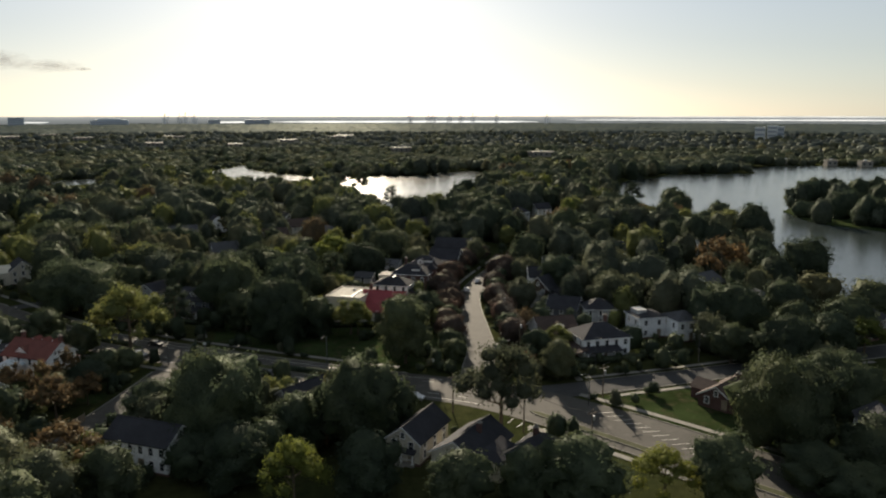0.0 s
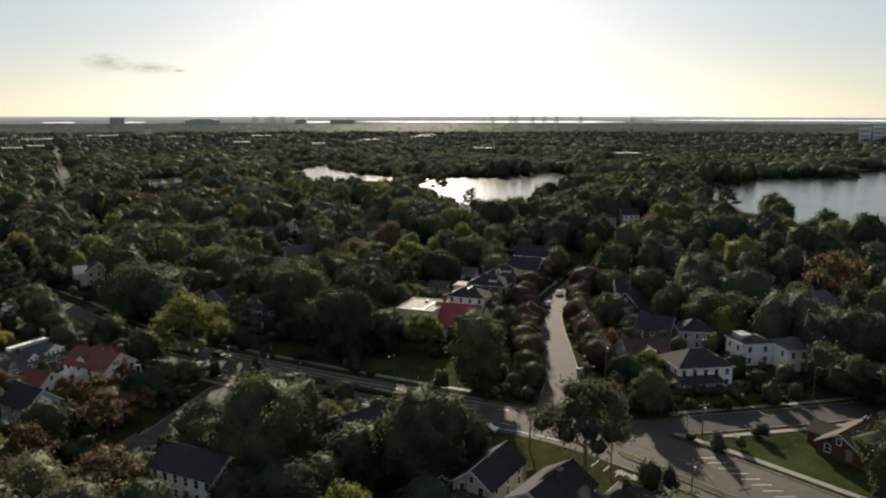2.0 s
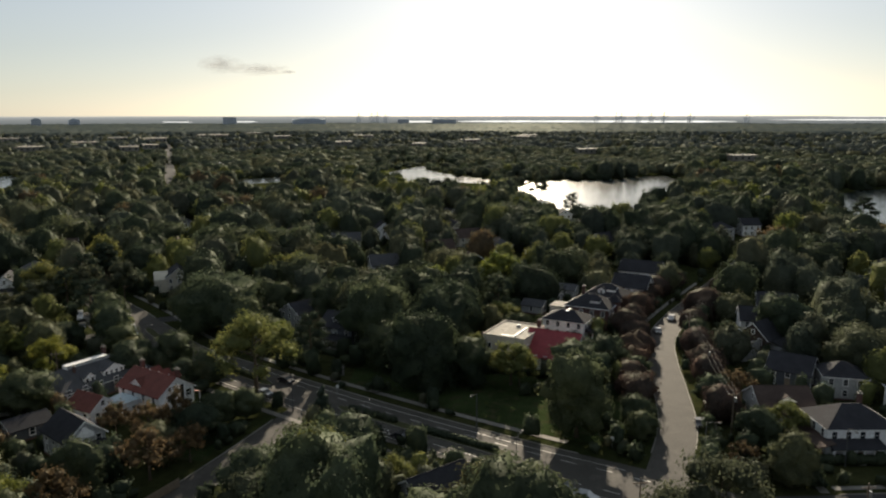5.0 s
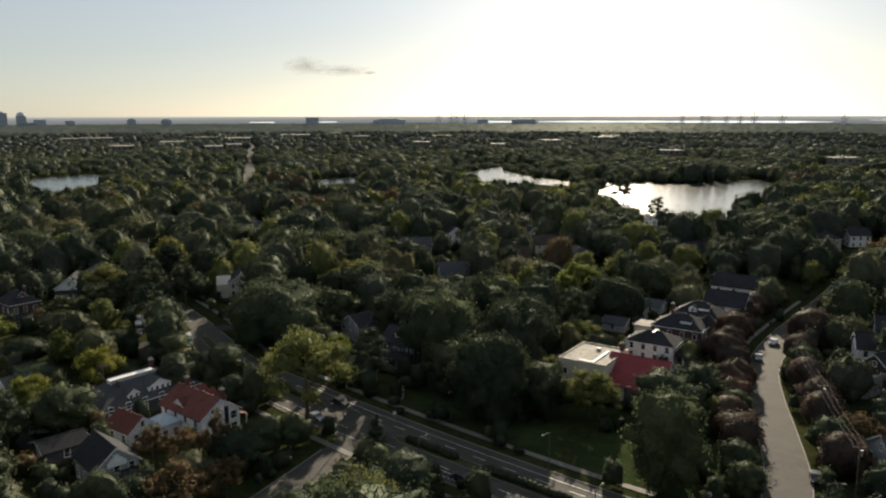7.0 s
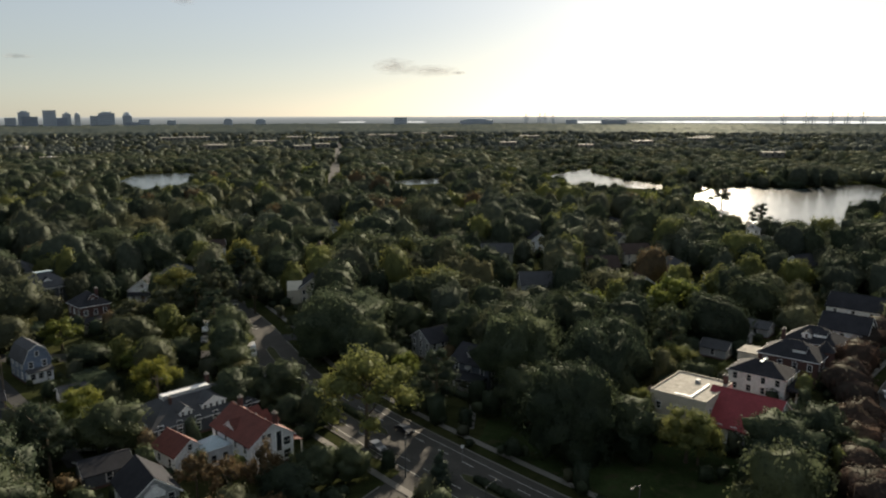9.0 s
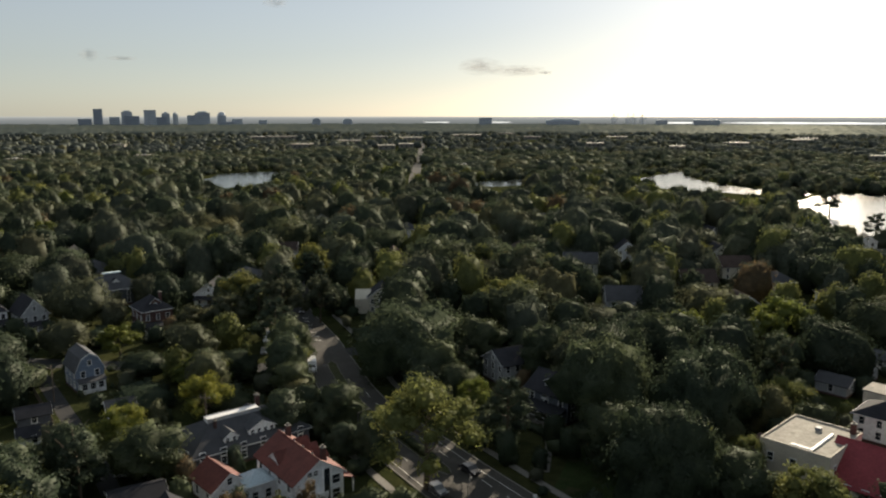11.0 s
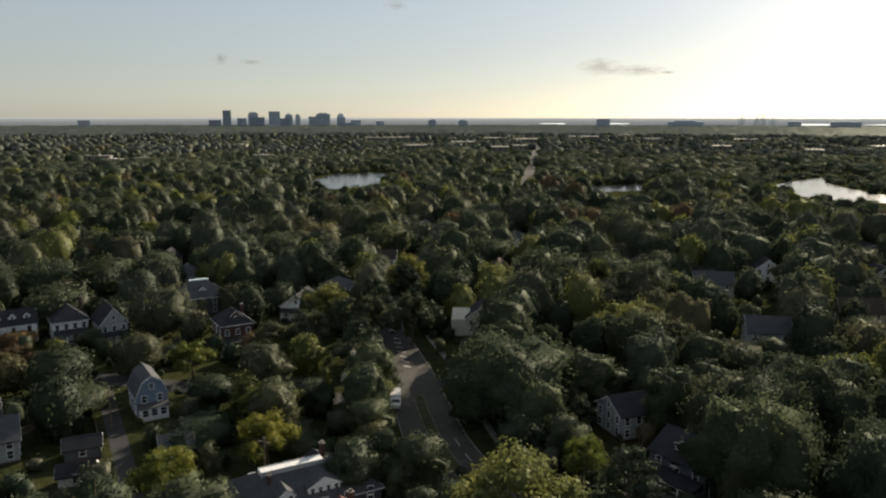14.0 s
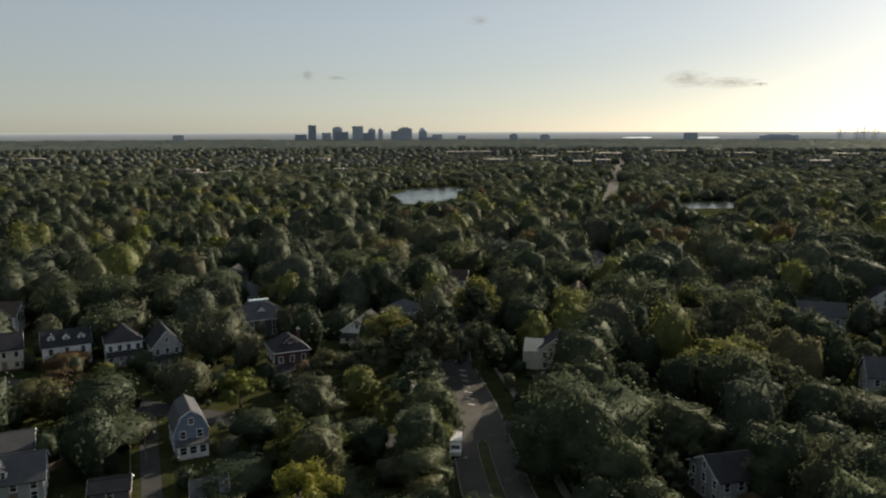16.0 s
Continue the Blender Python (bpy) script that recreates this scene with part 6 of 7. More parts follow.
plant("dark", -203.7, 182.8, 9.0, 6.9)
plant("olive", -220.9, 172.4, 7.0, 6.2)
plant("olive", -165.5, 211.2, 11.0, 5.1)
plant("rust", -247.2, 187.9, 5.0, 5.9)
plant("dark", -192.2, 179.5, 5.0, 8.4)
plant("dark", -173.9, 202.5, 6.0, 6.2)
plant("dark", -153.0, 213.1, 7.0, 5.4)
plant("open", -183.0, 236.8, 13.0, 6.7)
plant("open", -189.8, 230.0, 10.0, 5.4)
# next four trees are added north of the avenue to shade its asphalt
plant("dark", -131.0, 252.0, 16.0, 7.5)
plant("mid", -142.0, 266.0, 17.0, 8.0)
plant("dark", -150.0, 281.0, 16.0, 7.0)
plant("mid", -108.0, 231.0, 12.0, 6.0)
plant("dark", 63.8, 121.1, 7.0, 6.3)
plant("dark", 67.2, 114.8, 7.0, 5.5)
plant("dark", 75.6, 126.1, 9.0, 6.0)
plant("mid", 67.6, 133.4, 8.0, 5.3)
plant("pine", -69.5, 629.0, 17.0, 10.5)
plant("pine", -37.8, 528.3, 15.0, 8.2)
plant("pine", 34.1, 578.5, 16.0, 8.9)
plant("dark", 15.5, 563.8, 15.0, 10.5)
plant("dark", -95.5, 623.3, 15.0, 10.5)
plant("dark", -124.0, 205.0, 6.5, 4.2)
plant("mid", -114.5, 200.5, 6.5, 4.2)
plant("mid", -134.0, 212.5, 8.0, 5.0)
plant("dark", -104.5, 195.5, 6.0, 3.6)
plant("olive", -129.0, 208.5, 6.0, 3.6)
# the dark mass of trees east of the corner
plant("dark", 91.0, 186.0, 12.0, 6.5)
plant("dark", 100.0, 189.0, 13.0, 7.0)
plant("mid", 114.0, 206.0, 13.0, 8.0)
plant("dark", 97.0, 203.0, 12.0, 6.5)
plant("dark", 103.0, 222.0, 14.0, 8.0)
plant("olive", 92.0, 175.0, 9.0, 5.0)
plant("dark", 74.0, 188.0, 10.0, 5.5)
plant("dark", 55.0, 184.0, 5.0, 2.6)
plant("dark", -6.8, 228.0, 9.0, 5.5)
plant("dark", 88.0, 160.0, 11.0, 7.0)
# south side, under the start of the flight
plant("dark", -37.0, 122.0, 11.0, 6.5)
plant("dark", -13.5, 118.0, 11.0, 6.0)
plant("dark", -45.5, 124.0, 8.0, 4.5)
plant("olive", -75.0, 116.0, 12.0, 7.0)
plant("rust", -88.0, 134.0, 10.0, 5.5)
plant("mid", -33.5, 128.0, 9.0, 5.0)
# over the upper avenue
plant("mid", -112.0, 203.5, 10.0, 5.0)
plant("dark", -99.0, 197.5, 8.0, 4.0)
plant("open", -176.0, 252.0, 15.0, 6.5)
plant("open", -170.5, 262.0, 15.0, 6.0)


# ---------------------------------------------------------------- woods farther off
def in_poly(x, y, poly):
    hit, j = False, len(poly) - 1
    for i in range(len(poly)):
        (xi, yi), (xj, yj) = poly[i], poly[j]
        if (yi > y) != (yj > y) and x < (xj - xi) * (y - yi) / (yj - yi) + xi:
            hit = not hit
        j = i
    return hit


WATER_BOXES = [(min(p[0] for p in w), max(p[0] for p in w), min(p[1] for p in w), max(p[1] for p in w), w) for w in WATERS]
ROAD_PTS = np.array([(x, y, w) for line, w in ROADS for (x, y) in line])
FOOT_PTS = np.array([q[:3] for q in FOOT])
TREE_PTS = np.array(PLANTED)
GROUND_KEEP = 0.8
CLEARINGS = [(-384, 326, 30), (-930, 532, 40), (62, 150, 16), (-560, 880, 10), (3, 154, 12), (15, 150, 8), (-2, 148, 6), (-25, 195, 11), (-33, 200, 9), (-62, 208, 7), (-5, 200, 7)]


def free_spot(x, y, r, margin=1.0):
    for x0, x1, y0, y1, poly in WATER_BOXES:
        if x0 - r < x < x1 + r and y0 - r < y < y1 + r and (in_poly(x, y, poly) or any(in_poly(x + r * 0.6 * a, y + r * 0.6 * b, poly) for a, b in ((1, 0), (-1, 0), (0, 1), (0, -1)))):
            return False
    if (np.hypot(ROAD_PTS[:, 0] - x, ROAD_PTS[:, 1] - y) < ROAD_PTS[:, 2] / 2 + r * 0.75).any():
        return False
    if (np.hypot(FOOT_PTS[:, 0] - x, FOOT_PTS[:, 1] - y) < FOOT_PTS[:, 2] + r * 0.6).any():
        return False
    if (np.hypot(TREE_PTS[:, 0] - x, TREE_PTS[:, 1] - y) < (TREE_PTS[:, 2] + r) * GROUND_KEEP).any():
        return False
    return not any((x - a) ** 2 + (y - b) ** 2 < c * c for a, b, c in CLEARINGS)


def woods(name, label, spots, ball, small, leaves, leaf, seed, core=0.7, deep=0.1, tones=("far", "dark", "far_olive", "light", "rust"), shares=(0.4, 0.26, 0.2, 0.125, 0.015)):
    """Many trees joined: lobed crowns of a few shapes, turned and stretched, with loose leaf sprays over them."""
    rng = np.random.default_rng(seed)
    kinds = []
    for k in range(12):
        lobes = round_lobes(seed + k, 1.0, 1.0, 0.06, 7 + k % 6, rng.uniform(0.32, 0.7), rng.uniform(0.34, 0.56))
        if k % 4 == 3:  # ragged, pine-like
            lobes = [(0, 0, 0.55, 0.45, 0.42)] + [(x * 1.05, y * 1.05, z, q * 0.8, w * 0.55) for x, y, z, q, w in lobes[1:]]
        kinds.append(hull(rng, lobes, ball, small, deep))
    pieces, tone = [], []
    for x, y, h, r in spots:
        v, f = kinds[int(rng.integers(12))]
        a = rng.uniform(0, 6.283)
        c, s = math.cos(a), math.sin(a)
        wide = rng.uniform(0.85, 1.2)
        mid = np.array((x, y, h * 0.55))
        v = np.stack([(v[:, 0] * c - v[:, 1] * s) * r * wide + x, (v[:, 0] * s + v[:, 1] * c) * r / wide + y, v[:, 2] * h], 1)
        pieces += [(mid + (v - mid) * core, f), sprays(rng, mid + (v - mid) * (core + 0.03), f, leaves, leaf, r * (1.1 - core))]
        tone.append(np.full(len(pieces[-1][1]) + len(f), rng.choice(len(tones), p=shares), np.int32))
    m = tri_mesh(name, *join(pieces), LEAF[tones[0]])
    for k in tones[1:]:
        m.materials.append(LEAF[k])
    m.polygons.foreach_set("material_index", np.concatenate(tone))
    return tagged(new(name, m), label, "woods", kind="stuff")


def scatter(seed, tries, r0, r1, a0, a1, h0, h1, q0, q1, spacing, grow=0.8):
    """Spots for trees in a ring sector round the path, evenly in angle and in the logarithm of distance."""
    rng, out, grid = random.Random(seed), [], {}
    for _ in range(tries):
        a, d = radians(rng.uniform(a0, a1)), r0 * (r1 / r0) ** rng.random()
        x, y = EYE_X - d * math.sin(a), EYE_Y + d * math.cos(a)
        h = rng.uniform(h0, h1)
        r = max(rng.uniform(q0, q1), h * rng.uniform(0.38, 0.55))
        g = spacing * (d / r0) ** grow
        key = (int(x // g), int(y // g))
        if any((x - p) ** 2 + (y - q) ** 2 < g * g for i in (-1, 0, 1) for j in (-1, 0, 1) for p, q in grid.get((key[0] + i, key[1] + j), ())):
            continue
        if not free_spot(x, y, r):
            continue
        grid.setdefault(key, []).append((x, y))
        out.append((x, y, h, r))
    return out


OPEN_TO = [(0.0, 12.0), (-4.0, 50.0), (-12.0, 85.0), (-36.0, 126.0)]  # the side from which gardens and streets lie open
SIGHT = [(x, y, hw * 0.6, z) for x, y, hw, z in FOOT] + [(x, y, 0.0, 0.0) for line, w in ROADS[:1] + ROADS[3:6] for x, y in line[::2] if x > -165 and 140 < y < 345]
SIGHT = np.array(SIGHT + [(36, 189, 2, 0.8), (44, 188, 2, 0.8), (51, 192, 2, 0.8), (58, 163, 3, 0.5), (8, 158, 4, 0), (18, 152, 4, 0)])  # porch, corner lawn and junction too


def keeps_view(x, y, h, r):
    """Whether a tree here leaves the house fronts and roads behind it open."""
    for vx, vy in OPEN_TO:
        sight = SIGHT if vy > 100 else SIGHT[(SIGHT[:, 3] > 0) | (SIGHT[:, 0] > -78)]  # the upper avenue opens up only farther along
        d = sight[:, :2] - (vx, vy)
        far = np.hypot(d[:, 0], d[:, 1])
        u = d / far[:, None]
        along_ = (x - vx) * u[:, 0] + (y - vy) * u[:, 1]
        side_ = np.abs((x - vx) * u[:, 1] - (y - vy) * u[:, 0])
        high = 62.5 - (62.5 - sight[:, 3]) * along_ / far
        if ((along_ > 5) & (along_ < far - 1) & (side_ < r * 0.6 + sight[:, 2]) & (h * 0.85 > high)).any():
            return False
    return True


LAKE_SIGHT = np.array([(x, y) for line in WATERS[:4] for i in range(0, len(line), 3) for k in (0.15, 0.35, 0.55)
                       for x, y in [(sum(p[0] for p in line) / len(line) * (1 - k) + line[i][0] * k, sum(p[1] for p in line) / len(line) * (1 - k) + line[i][1] * k)]])


RIVER_SIGHT = np.array([(152, 280), (165, 330), (176, 385), (178, 440), (170, 500), (158, 560), (156, 620), (165, 690), (210, 760), (260, 818), (330, 840), (240, 600), (290, 720), (400, 880), (520, 880)])


def keeps_lake(x, y, h, r):
    """Whether the water behind stays in view over this tree."""
    for vx, vy, waters in ((*OPEN_TO[1], LAKE_SIGHT), (*OPEN_TO[2], LAKE_SIGHT), (-22.0, 103.0, LAKE_SIGHT), (-40.0, 130.0, LAKE_SIGHT), (0.0, 0.0, RIVER_SIGHT), (0.0, 25.0, RIVER_SIGHT)):
        d = waters - (vx, vy)
        far = np.hypot(d[:, 0], d[:, 1])
        u = d / far[:, None]
        along_ = (x - vx) * u[:, 0] + (y - vy) * u[:, 1]
        side_ = np.abs((x - vx) * u[:, 1] - (y - vy) * u[:, 0])
        if ((along_ > 5) & (along_ < far - 1) & (side_ < r * 1.1) & (h * 1.06 > 62.5 * (1 - along_ / far))).any():
            return False
    return True


near_spots = [s for s in scatter(61, 12000, 45, 330, -42, 95, 8, 17, 3.4, 6.6, 2.8) if keeps_view(*s) and keeps_lake(*s)]
near_spots.sort(key=lambda s: math.hypot(s[0] + 55, s[1] - 170))
kind_rng = random.Random(17)
for x, y, h, r in near_spots[:130]:
    if math.hypot(x, y - 188.3) < 1.5:  # the street row goes on with a low tree here
        x, y, h, r = 2.0, 189.5, 5.6, 3.3
    plant(kind_rng.choices(("mid", "dark", "olive", "light", "lime", "pine"), (34, 26, 14, 9, 7, 8))[0], x, y, h, r)
plant("red", 0.0, 221.0, 6.0, 4.2)
plant("red", -0.4, 239.0, 6.2, 4.4)
plant("red", -1.0, 262.0, 6.6, 4.4)
woods("woods_near", "mixed green garden trees between the houses", near_spots[130:], ICO2, 40, 1000, 0.46, 62, 0.84, 0.24)
low_spots = scatter(71, 6000, 45, 330, -42, 95, 1.4, 3.4, 1.2, 2.8, 1.8)
woods("undergrowth", "low garden shrubs and undergrowth between the trees", low_spots, ICO1, 20, 50, 0.26, 72, 0.7, 0.1, ("dark", "mid", "far_olive"), (0.6, 0.3, 0.1))
garden_spots = [s for s in scatter(73, 9000, 45, 330, -42, 95, 3.0, 7.0, 1.8, 3.4, 2.3) if keeps_view(*s)]
woods("garden_shrubs", "tall garden shrubs and small trees round the houses", garden_spots, ICO1, 20, 200, 0.3, 74, 0.8, 0.2, ("dark", "mid", "far_olive", "light", "rust"), (0.46, 0.3, 0.16, 0.05, 0.03))
WATERSIDE = np.array([p for w in WATERS[1:4] for p in w])


def banked(x, y, h, r):
    """Trees on the banks of the narrow waters stay low."""
    d = np.hypot(WATERSIDE[:, 0] - x, WATERSIDE[:, 1] - y).min()
    k = min(1.0, 0.45 + d / 160)
    return x, y, h * k, r * (0.4 + 0.6 * k)


mid_spots = [s for s in (banked(*q) for q in scatter(63, 30000, 290, 760, -42, 95, 10, 19, 5.5, 8.5, 7.0, 0.55)) if keeps_lake(*s) and keeps_view(*s)]
for name_w, label_w, d0, d1, ball_w, small_w, leaves_w, leaf_w in (
        ("woods_middle", "mixed green woodland and garden trees beyond", 0, 430, ICO2, 40, 700, 0.58),
        ("woods_lakeside", "mixed green woodland round the lakes", 430, 9000, ICO2, 40, 330, 0.8)):
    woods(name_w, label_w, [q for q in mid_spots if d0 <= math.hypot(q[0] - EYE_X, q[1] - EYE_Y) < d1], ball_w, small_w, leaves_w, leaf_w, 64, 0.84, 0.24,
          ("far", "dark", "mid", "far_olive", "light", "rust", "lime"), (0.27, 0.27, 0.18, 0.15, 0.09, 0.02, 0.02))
island_rng = random.Random(3)
island_spots = [(x, y, island_rng.uniform(10, 19), island_rng.uniform(6, 9)) for x, y in ((island_rng.uniform(222, 520), island_rng.uniform(385, 565)) for _ in range(640)) if in_poly(x + 6, y + 3, ISLAND) and in_poly(x, y, ISLAND)]
woods("woods_island", "dark trees on the point of land in the river", island_spots, ICO2, 40, 380, 0.65, 68, 0.84, 0.24, ("dark", "pine", "far"), (0.5, 0.3, 0.2))
WARE = np.array([(o.location.x, o.location.y, o.dimensions.x / 2) for o in bpy.data.objects if o.parent is None and o.name.startswith("warehouse")] or [(0, 0, 0)])


def keeps_roofs(x, y, h):
    """Whether the long low roofs behind stay in view over this tree."""
    d = WARE[:, :2] - (EYE_X, EYE_Y)
    far = np.hypot(d[:, 0], d[:, 1])
    u = d / far[:, None]
    along_ = (x - EYE_X) * u[:, 0] + (y - EYE_Y) * u[:, 1]
    side_ = np.abs((x - EYE_X) * u[:, 1] - (y - EYE_Y) * u[:, 0])
    return not ((along_ > far - 60 - far * 0.1) & (along_ < far) & (side_ < 22)).any()


def rolled(x, y, h, r):
    """Treetops far off rise and fall together in broad stands, with lower, thinner patches between."""
    k = math.sin(x / 83 + 2.1 * math.sin(y / 140)) * math.sin(y / 97 + 1.7 * math.sin(x / 190)) + 0.6 * math.sin(x / 31 + y / 47)
    return x, y, 10.5 + 3.2 * k + (h - 13) * 0.3, r * (1.15 + 0.16 * k)


far_spots = [s for s in (banked(*rolled(*q)) for q in scatter(65, 26000, 700, 2500, -42, 95, 9, 17, 7, 12, 11.0, 0.55)) if keeps_lake(*s) and keeps_roofs(*s[:3])]
# the distant woods take mostly the leaves with haze in their colour
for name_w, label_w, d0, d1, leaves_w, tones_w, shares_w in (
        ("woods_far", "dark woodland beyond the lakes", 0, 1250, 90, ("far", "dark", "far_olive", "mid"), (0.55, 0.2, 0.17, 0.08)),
        ("woods_distant", "grey-green woodland and suburbs far off, haze tinted into the leaves", 1250, 9000, 25, ("far", "far_dusty", "far_olive"), (0.22, 0.7, 0.08))):
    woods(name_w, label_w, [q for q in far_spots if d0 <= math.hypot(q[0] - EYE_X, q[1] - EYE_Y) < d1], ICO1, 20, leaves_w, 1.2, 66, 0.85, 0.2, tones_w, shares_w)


def canopy(name, label, d0, d1, low, high, seed, material):
    """Closed woodland seen from very far: one rolling sheet of treetops."""
    rng = np.random.default_rng(seed)
    rows, cols = 70, 900
    d = d0 * (d1 / d0) ** (np.arange(rows)[:, None] / (rows - 1)) * (1 + rng.normal(0, 0.002, (rows, cols)))
    a = np.radians(np.linspace(-44, 97, cols)[None, :] + rng.normal(0, 0.04, (rows, cols)))
    roll = np.sin(d / 170.0 + 3 * np.sin(a * 31)) * np.sin(a * 57 + d / 420.0)
    z = low + (high - low) * np.clip(0.5 + 0.3 * roll + rng.normal(0, 0.2, (rows, cols)), 0, 1.3)
    z[0] = 0.0
    v = np.stack([EYE_X - d * np.sin(a), EYE_Y + d * np.cos(a), z], 2).reshape(-1, 3)
    i = (np.arange(rows - 1)[:, None] * cols + np.arange(cols - 1)[None, :]).reshape(-1)
    f = np.concatenate([np.stack([i, i + 1, i + cols], 1), np.stack([i + 1, i + cols + 1, i + cols], 1)])
    f = f[:, ::-1]
    tagged(new(name, tri_mesh(name, v, f, material)), label, "woods", kind="stuff")


# horizon treetops use the haze-tinted leaf colour too
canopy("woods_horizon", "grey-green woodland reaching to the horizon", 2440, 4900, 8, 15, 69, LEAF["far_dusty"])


# ---------------------------------------------------------------- street furniture, cars, fences
def pole(x, y, h, arm=True, transformer=False):
    p = thing("utility_pole", "weathered wooden utility pole with a cross arm", "pole", x, y, 0, 20, "utility poles")
    part("shaft", Build().tube((0, 0, 0), (0, 0, h), 0.17, 0.11, 8), WOOD_POLE, p)
    if arm:
        part("cross_arm", Build().box(-1.2, 1.2, -0.07, 0.07, h - 0.9, h - 0.75), WOOD_POLE, p)
        for i in (-1.0, 0.0, 1.0):
            part("insulator", Build().tube((i, 0, h - 0.75), (i, 0, h - 0.55), 0.05, 0.04, 6), METAL, p)
    if transformer:
        part("transformer", Build().tube((0.35, 0, h - 2.4), (0.35, 0, h - 1.4), 0.26, 0.26, 10), METAL, p)


def street_lamp(x, y, h=8.0, turn=0.0):
    p = thing("street_lamp", "grey street lamp with a curved arm", "street lamp", x, y, 0, turn, "street lamps")
    part("post", Build().tube((0, 0, 0), (0, 0, h), 0.11, 0.07, 8), METAL_DARK, p)
    part("arm", Build().tube((0, 0, h - 0.3), (0, -1.0, h + 0.15), 0.05, 0.05, 6).tube((0, -1.0, h + 0.15), (0, -2.0, h + 0.2), 0.05, 0.04, 6), METAL_DARK, p)
    part("lamp_head", Build().box(-0.16, 0.16, -2.6, -1.9, h + 0.08, h + 0.26, taper=0.7), METAL_DARK, p)
    part("base", Build().tube((0, 0, 0), (0, 0, 0.4), 0.2, 0.16, 8), METAL_DARK, p)


for px, py, ph in ((1.3, 154.5, 9.0), (15.6, 144.3, 9.5), (27.5, 134.7, 9.0), (35.6, 163.4, 8.0), (-176.5, 181.0, 8.5), (-134, 188, 8.5), (19.8, 196, 9.5), (17.6, 226, 9.5), (15.4, 256, 9.5), (24.5, 292, 9.5)):
    pole(px, py, ph, transformer=px > 17)
for px, py, pt in ((-71.8, 186.0, 200), (-52, 176, 160), (-31, 187, -20), (31.5, 158.5, -60), (38.5, 186.5, 20), (-20, 168.5, 160), (-104, 199, 160), (-128.5, 214, 150), (13.5, 183, 90), (66, 189, 15), (-160, 236, 150)):
    street_lamp(px, py, 7.5, pt)


def wire(points, group="overhead wires"):
    """Overhead cable hanging between poles."""
    pts = [Vector(points[0])]
    for p, q in zip(points, points[1:]):
        p, q = Vector(p), Vector(q)
        pts += [p.lerp(q, k / 6) - Vector((0, 0, 0.7 * 4 * k / 6 * (1 - k / 6))) for k in range(1, 7)]
    tagged(new("overhead_wire", Build().chain(pts, 0.03).mesh("overhead_wire", RUBBER)), "thin sagging overhead cable between poles", "cable", group)


for dx in (-1.0, 0.0, 1.0):
    wire([(19.8 + dx, 196, 8.95), (17.6 + dx, 226, 8.95), (15.4 + dx, 256, 8.95), (24.5 + dx, 292, 8.95)])
wire([(1.3, 154.5, 8.4), (15.6, 144.3, 8.9), (27.5, 134.7, 8.4)])


def car(label, x, y, turn, paint, kind="car"):
    """A parked vehicle; turn 0 points along -y."""
    if kind == "van":
        L, W, H, prof = 5.4, 2.0, 2.1, [(-2.7, 0.35), (2.7, 0.35), (2.7, 1.9), (2.5, 2.1), (-1.5, 2.1), (-2.1, 1.25), (-2.7, 1.1)]
        glass = [(-2.02, 1.3), (2.4, 1.3), (2.4, 1.8), (-1.6, 1.8)]
    elif kind == "truck":
        L, W, H, prof = 6.6, 2.2, 2.6, [(-3.3, 0.45), (3.3, 0.45), (3.3, 2.7), (-1.4, 2.7), (-1.4, 2.2), (-2.0, 2.2), (-2.5, 1.4), (-3.3, 1.2)]
        glass = [(-2.35, 1.45), (-1.5, 1.45), (-1.5, 2.05), (-2.0, 2.05)]
    else:
        L, W, H, prof = 4.5, 1.8, 1.45, [(-2.25, 0.32), (2.25, 0.32), (2.25, 0.85), (1.6, 0.98), (1.1, 1.42), (-0.5, 1.45), (-1.2, 0.95), (-2.2, 0.8)]
        glass = [(-1.0, 0.98), (1.35, 0.98), (0.98, 1.36), (-0.45, 1.38)]
    c = thing("car" if kind == "car" else kind, label, kind, x, y, 0.03, turn + 90, "parked vehicles")
    part("body", Build().extrude(prof, -W / 2, W / 2, "y"), CAR_PAINT[paint], c)
    part("side_glass", Build().extrude(glass, -W / 2 - 0.012, W / 2 + 0.012, "y"), GLASS_M, c)
    part("windscreen", Build().add([(glass[0][0] - 0.12, -W * 0.42, glass[0][1] + 0.02), (glass[0][0] - 0.12, W * 0.42, glass[0][1] + 0.02), (glass[3][0] - 0.1, W * 0.38, glass[3][1] + 0.02), (glass[3][0] - 0.1, -W * 0.38, glass[3][1] + 0.02)], [(0, 1, 2, 3)]), GLASS_M, c)
    for sx in (-L * 0.31, L * 0.31):
        for sy in (-W / 2 + 0.08, W / 2 - 0.08):
            wh = part("wheel", shared(("tyre",), lambda: Build().tube((0, -0.11, 0), (0, 0.11, 0), 0.33, 0.33, 14).mesh("wheel", RUBBER)), None, c)
            wh.location = (sx, sy, 0.33)
            part("rim", shared(("rim",), lambda: Build().tube((0, -0.125, 0), (0, 0.125, 0), 0.2, 0.2, 10).mesh("rim", METAL)), None, wh)
    for sy in (-W * 0.36, W * 0.36):
        part("headlight", Build().box(-L / 2 - 0.02, -L / 2 + 0.1, sy - 0.18, sy + 0.18, 0.62, 0.76), WHITE, c)
        part("tail_light", Build().box(L / 2 - 0.1, L / 2 + 0.02, sy - 0.16, sy + 0.16, 0.66, 0.84), CAR_PAINT["red"], c)


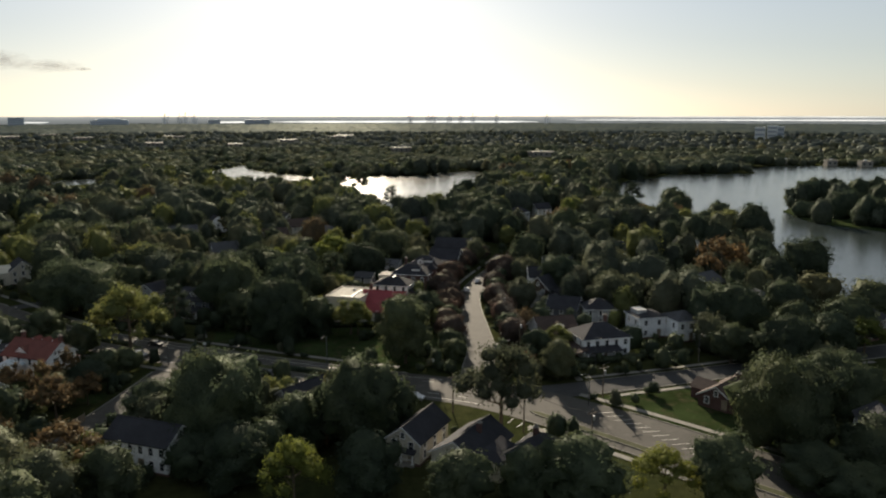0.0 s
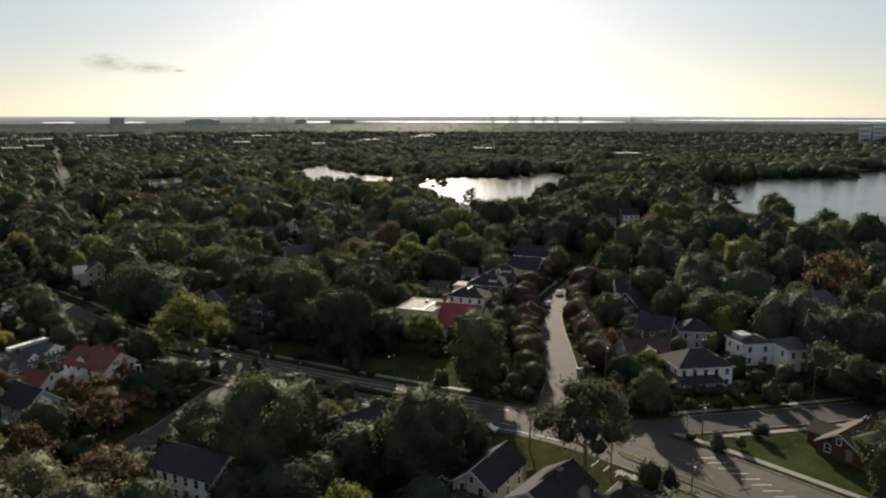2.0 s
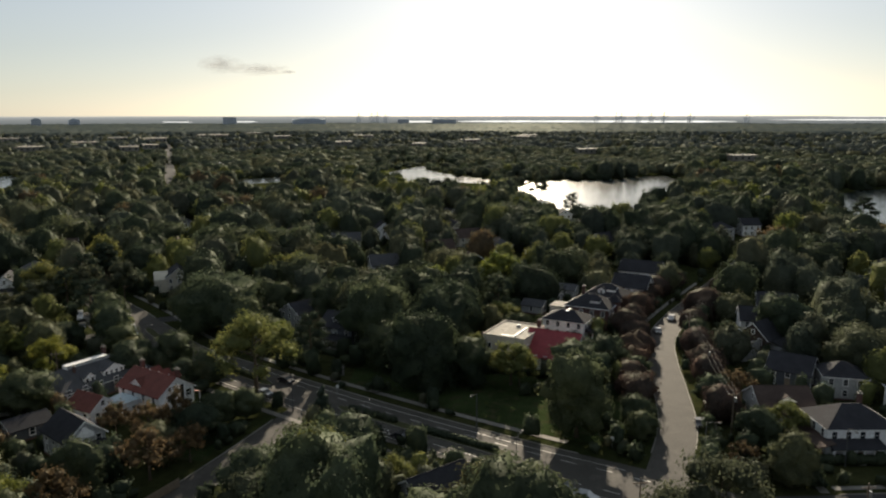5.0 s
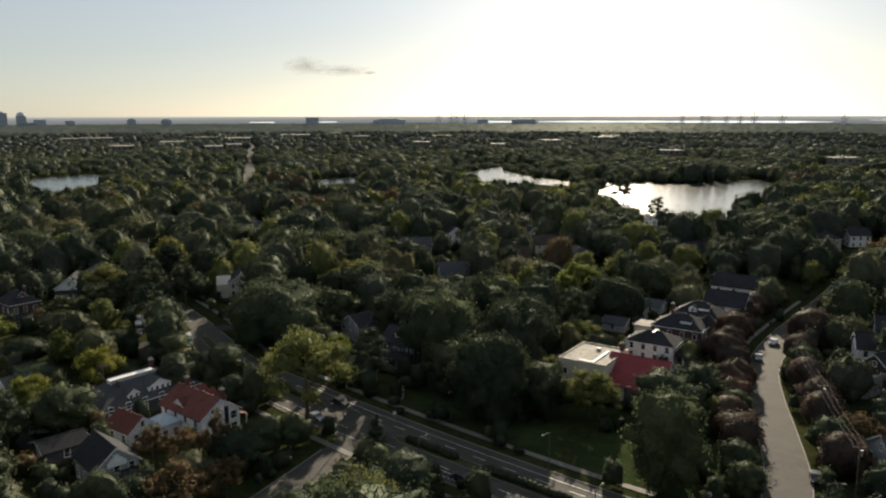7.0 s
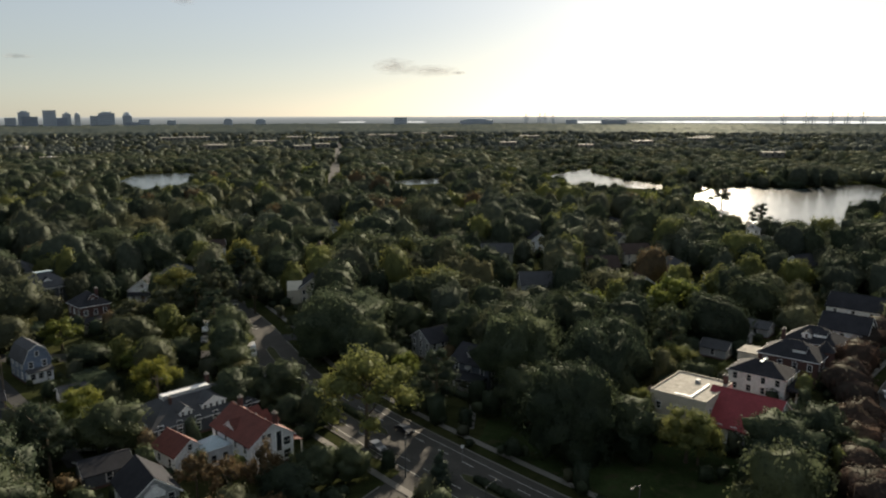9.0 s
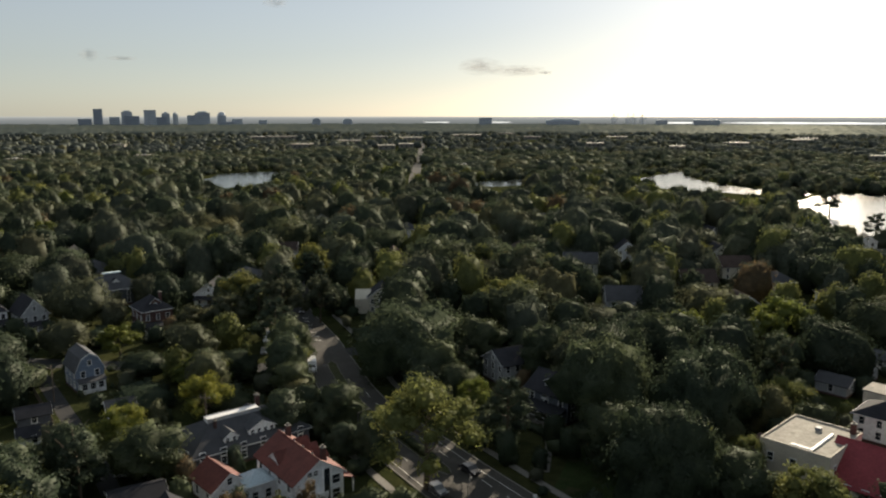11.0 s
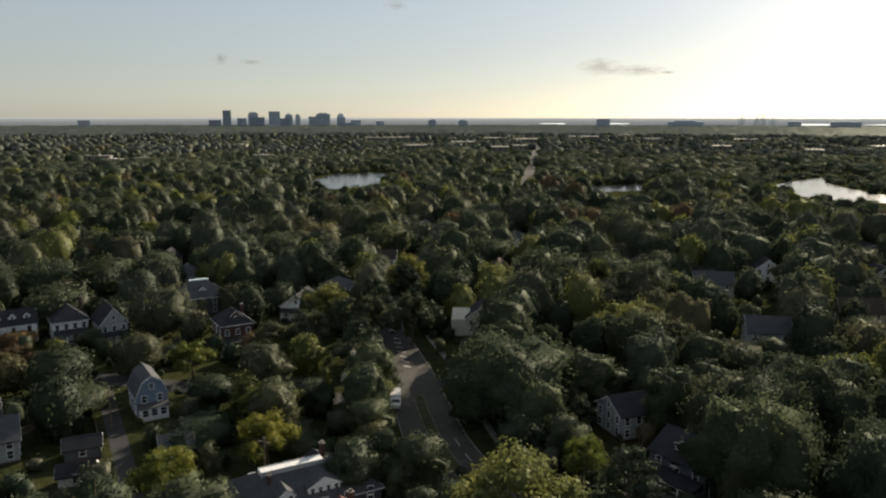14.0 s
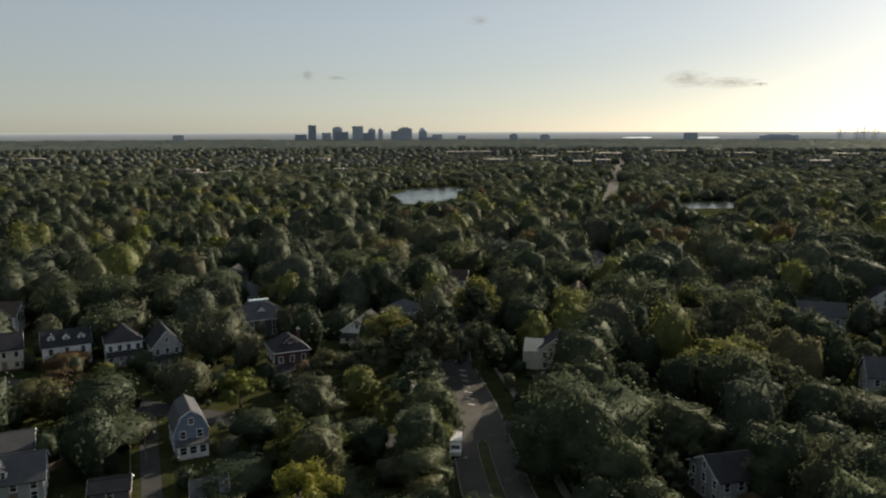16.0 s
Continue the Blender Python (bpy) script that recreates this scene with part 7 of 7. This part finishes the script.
car("white panel van parked beside the house", -131.0, 168.8, 125, "white", "van")
car("white delivery truck parked by the median", -143.0, 228.2, 45, "white", "truck")
for cx, cy, ct, cp, lab in ((7.6, 268, 4, "grey", "dark grey car at the kerb"), (14.0, 199.5, 0, "black", "black car parked at the kerb"), (-7.4, 162.6, 70, "silver", "silver car parked by the avenue"), (-11.5, 164.8, 70, "grey", "grey car parked by the avenue"),
                            (-170.3, 239.5, 40, "white", "white car in the parking strip"), (-174.0, 244.0, 40, "silver", "silver car in the parking strip"), (-165.5, 235.0, 40, "black", "dark car in the parking strip"), (-163.0, 231.5, 40, "grey", "grey car in the parking strip"),
                            (-81.5, 202.8, 68, "black", "black car on the avenue"), (-82.5, 193.5, 68, "grey", "dark grey car parked by the lane mouth"), (-120.7, 213.3, 58, "white", "white car on the avenue"), (-112.0, 206.6, 60, "black", "black car parked at the kerb"),
                            (-184, 268, 38, "black", "dark car driving up the avenue"), (12.2, 284, -14, "silver", "silver car parked in shade"), (18.5, 300, -18, "black", "dark car parked in shade"), (-152, 205, 70, "silver", "silver car in a driveway"), (-160, 211, 70, "grey", "grey car in a driveway"),
                            (90, 118, -50, "silver", "silver car at the kerb"), (85, 190, 100, "white", "white car by the kerb"), (-44.5, 178.2, 70, "black", "black car on the avenue"), (-128, 172, 120, "silver", "silver car beside the house")):
    car(lab, cx, cy, ct, cp)


def sign_post(x, y, turn, color):
    s = thing("road_sign", "small road sign on a thin metal post", "road sign", x, y, 0, turn, "road signs")
    part("post", Build().tube((0, 0, 0), (0, 0, 2.6), 0.035, 0.035, 6), METAL, s)
    part("plate", Build().box(-0.32, 0.32, -0.05, -0.03, 1.9, 2.6), color, s)


sign_post(21.5, 178.5, -30, CAR_PAINT["red"])
sign_post(-66, 197.5, 30, CAR_PAINT["white"])
sign_post(33, 166.5, 60, CAR_PAINT["white"])
sign_post(-3.5, 183.5, 0, CAR_PAINT["white"])
sign_post(-149, 233, 40, CAR_PAINT["white"])


def fence(label, x0, y0, x1, y1, h=1.7, board=0.28):
    """A board fence: posts, rails and single boards."""
    d = math.hypot(x1 - x0, y1 - y0)
    f = thing("fence", label, "fence", x0, y0, 0, math.degrees(math.atan2(y1 - y0, x1 - x0)))
    n = max(2, int(d / 2.4))
    post = shared(("post", h), lambda: Build().box(-0.06, 0.06, -0.06, 0.06, 0, h + 0.1).mesh("post", WOOD))
    for i in range(n + 1):
        part("post", post, None, f).location = (d * i / n, 0, 0)
    part("rail", Build().box(0, d, -0.02, 0.02, 0.4, 0.5), WOOD, f)
    part("rail", Build().box(0, d, -0.02, 0.02, h - 0.4, h - 0.3), WOOD, f)
    slat = shared(("slat", h, board), lambda: Build().box(0.01, board - 0.01, -0.05, -0.02, 0.08, h).mesh("board", WOOD))
    for i in range(int(d / board)):
        part("board", slat, None, f).location = (i * board, 0, 0)


fence("weathered board fence along the alley", -186, 181.5, -164, 173.5)
fence("weathered garden fence behind the garages", -34, 282, -30, 318)
fence("board fence beside the lane", -76.5, 150, -79.5, 134)
fence("garden fence between two back yards", -190, 176, -182, 158)


def hedge(label, x0, y0, x1, y1, w=1.4, h=1.3, seed=0):
    """A clipped hedge of leaf sprays over a lumpy body."""
    d = math.hypot(x1 - x0, y1 - y0)
    n = max(3, int(d / 1.1))
    rng = np.random.default_rng(seed)
    lobes = [(d * (i + 0.5) / n, rng.uniform(-0.15, 0.15), h * 0.5, w * 0.62, h * rng.uniform(0.48, 0.6)) for i in range(n)]
    o = tagged(new("hedge", tri_mesh("hedge", *open_crown(seed, lobes, 40 * n, 0.16, 0.95), LEAF["dark"])), label, "hedge")
    o.location, o.rotation_euler = (x0, y0, 0), (0, 0, math.atan2(y1 - y0, x1 - x0))


hedge("low dark hedge on the road median", -25, 177, -42, 183, seed=1)
hedge("low dark hedge on the road median", -48, 185.4, -60, 190, seed=2)
hedge("low hedge on the narrow median", -88, 202, -112, 213.4, seed=3)
hedge("dark garden hedge in front of the white corner house", 30, 185.5, 52, 190.5, 1.8, 1.8, 4)
hedge("round shrubs before the craftsman house", -86, 228, -74, 223, 1.6, 1.2, 5)
hedge("garden hedge by the corner walk", 54, 191, 66, 195, 1.8, 1.6, 6)
hedge("clipped hedge beside the flat-roofed building", -34, 221.5, -14, 223, 1.5, 1.5, 7)


def mooring(x, y, turn, n):
    """A wooden jetty on piles."""
    j = thing("jetty", "weathered wooden jetty reaching into the river", "jetty", x, y, 0, turn, "jetties")
    part("deck", Build().box(-1.0, 1.0, 0, n * 3.0, 0.9, 1.05), WOOD, j)
    for i in range(n + 1):
        for s in (-0.9, 0.9):
            part("pile", Build().tube((s, i * 3.0, 0), (s, i * 3.0, 1.6), 0.14, 0.12, 6), WOOD_POLE, j)


mooring(262, 520, 70, 7)
mooring(258, 470, 80, 6)
mooring(330, 880, -60, 6)
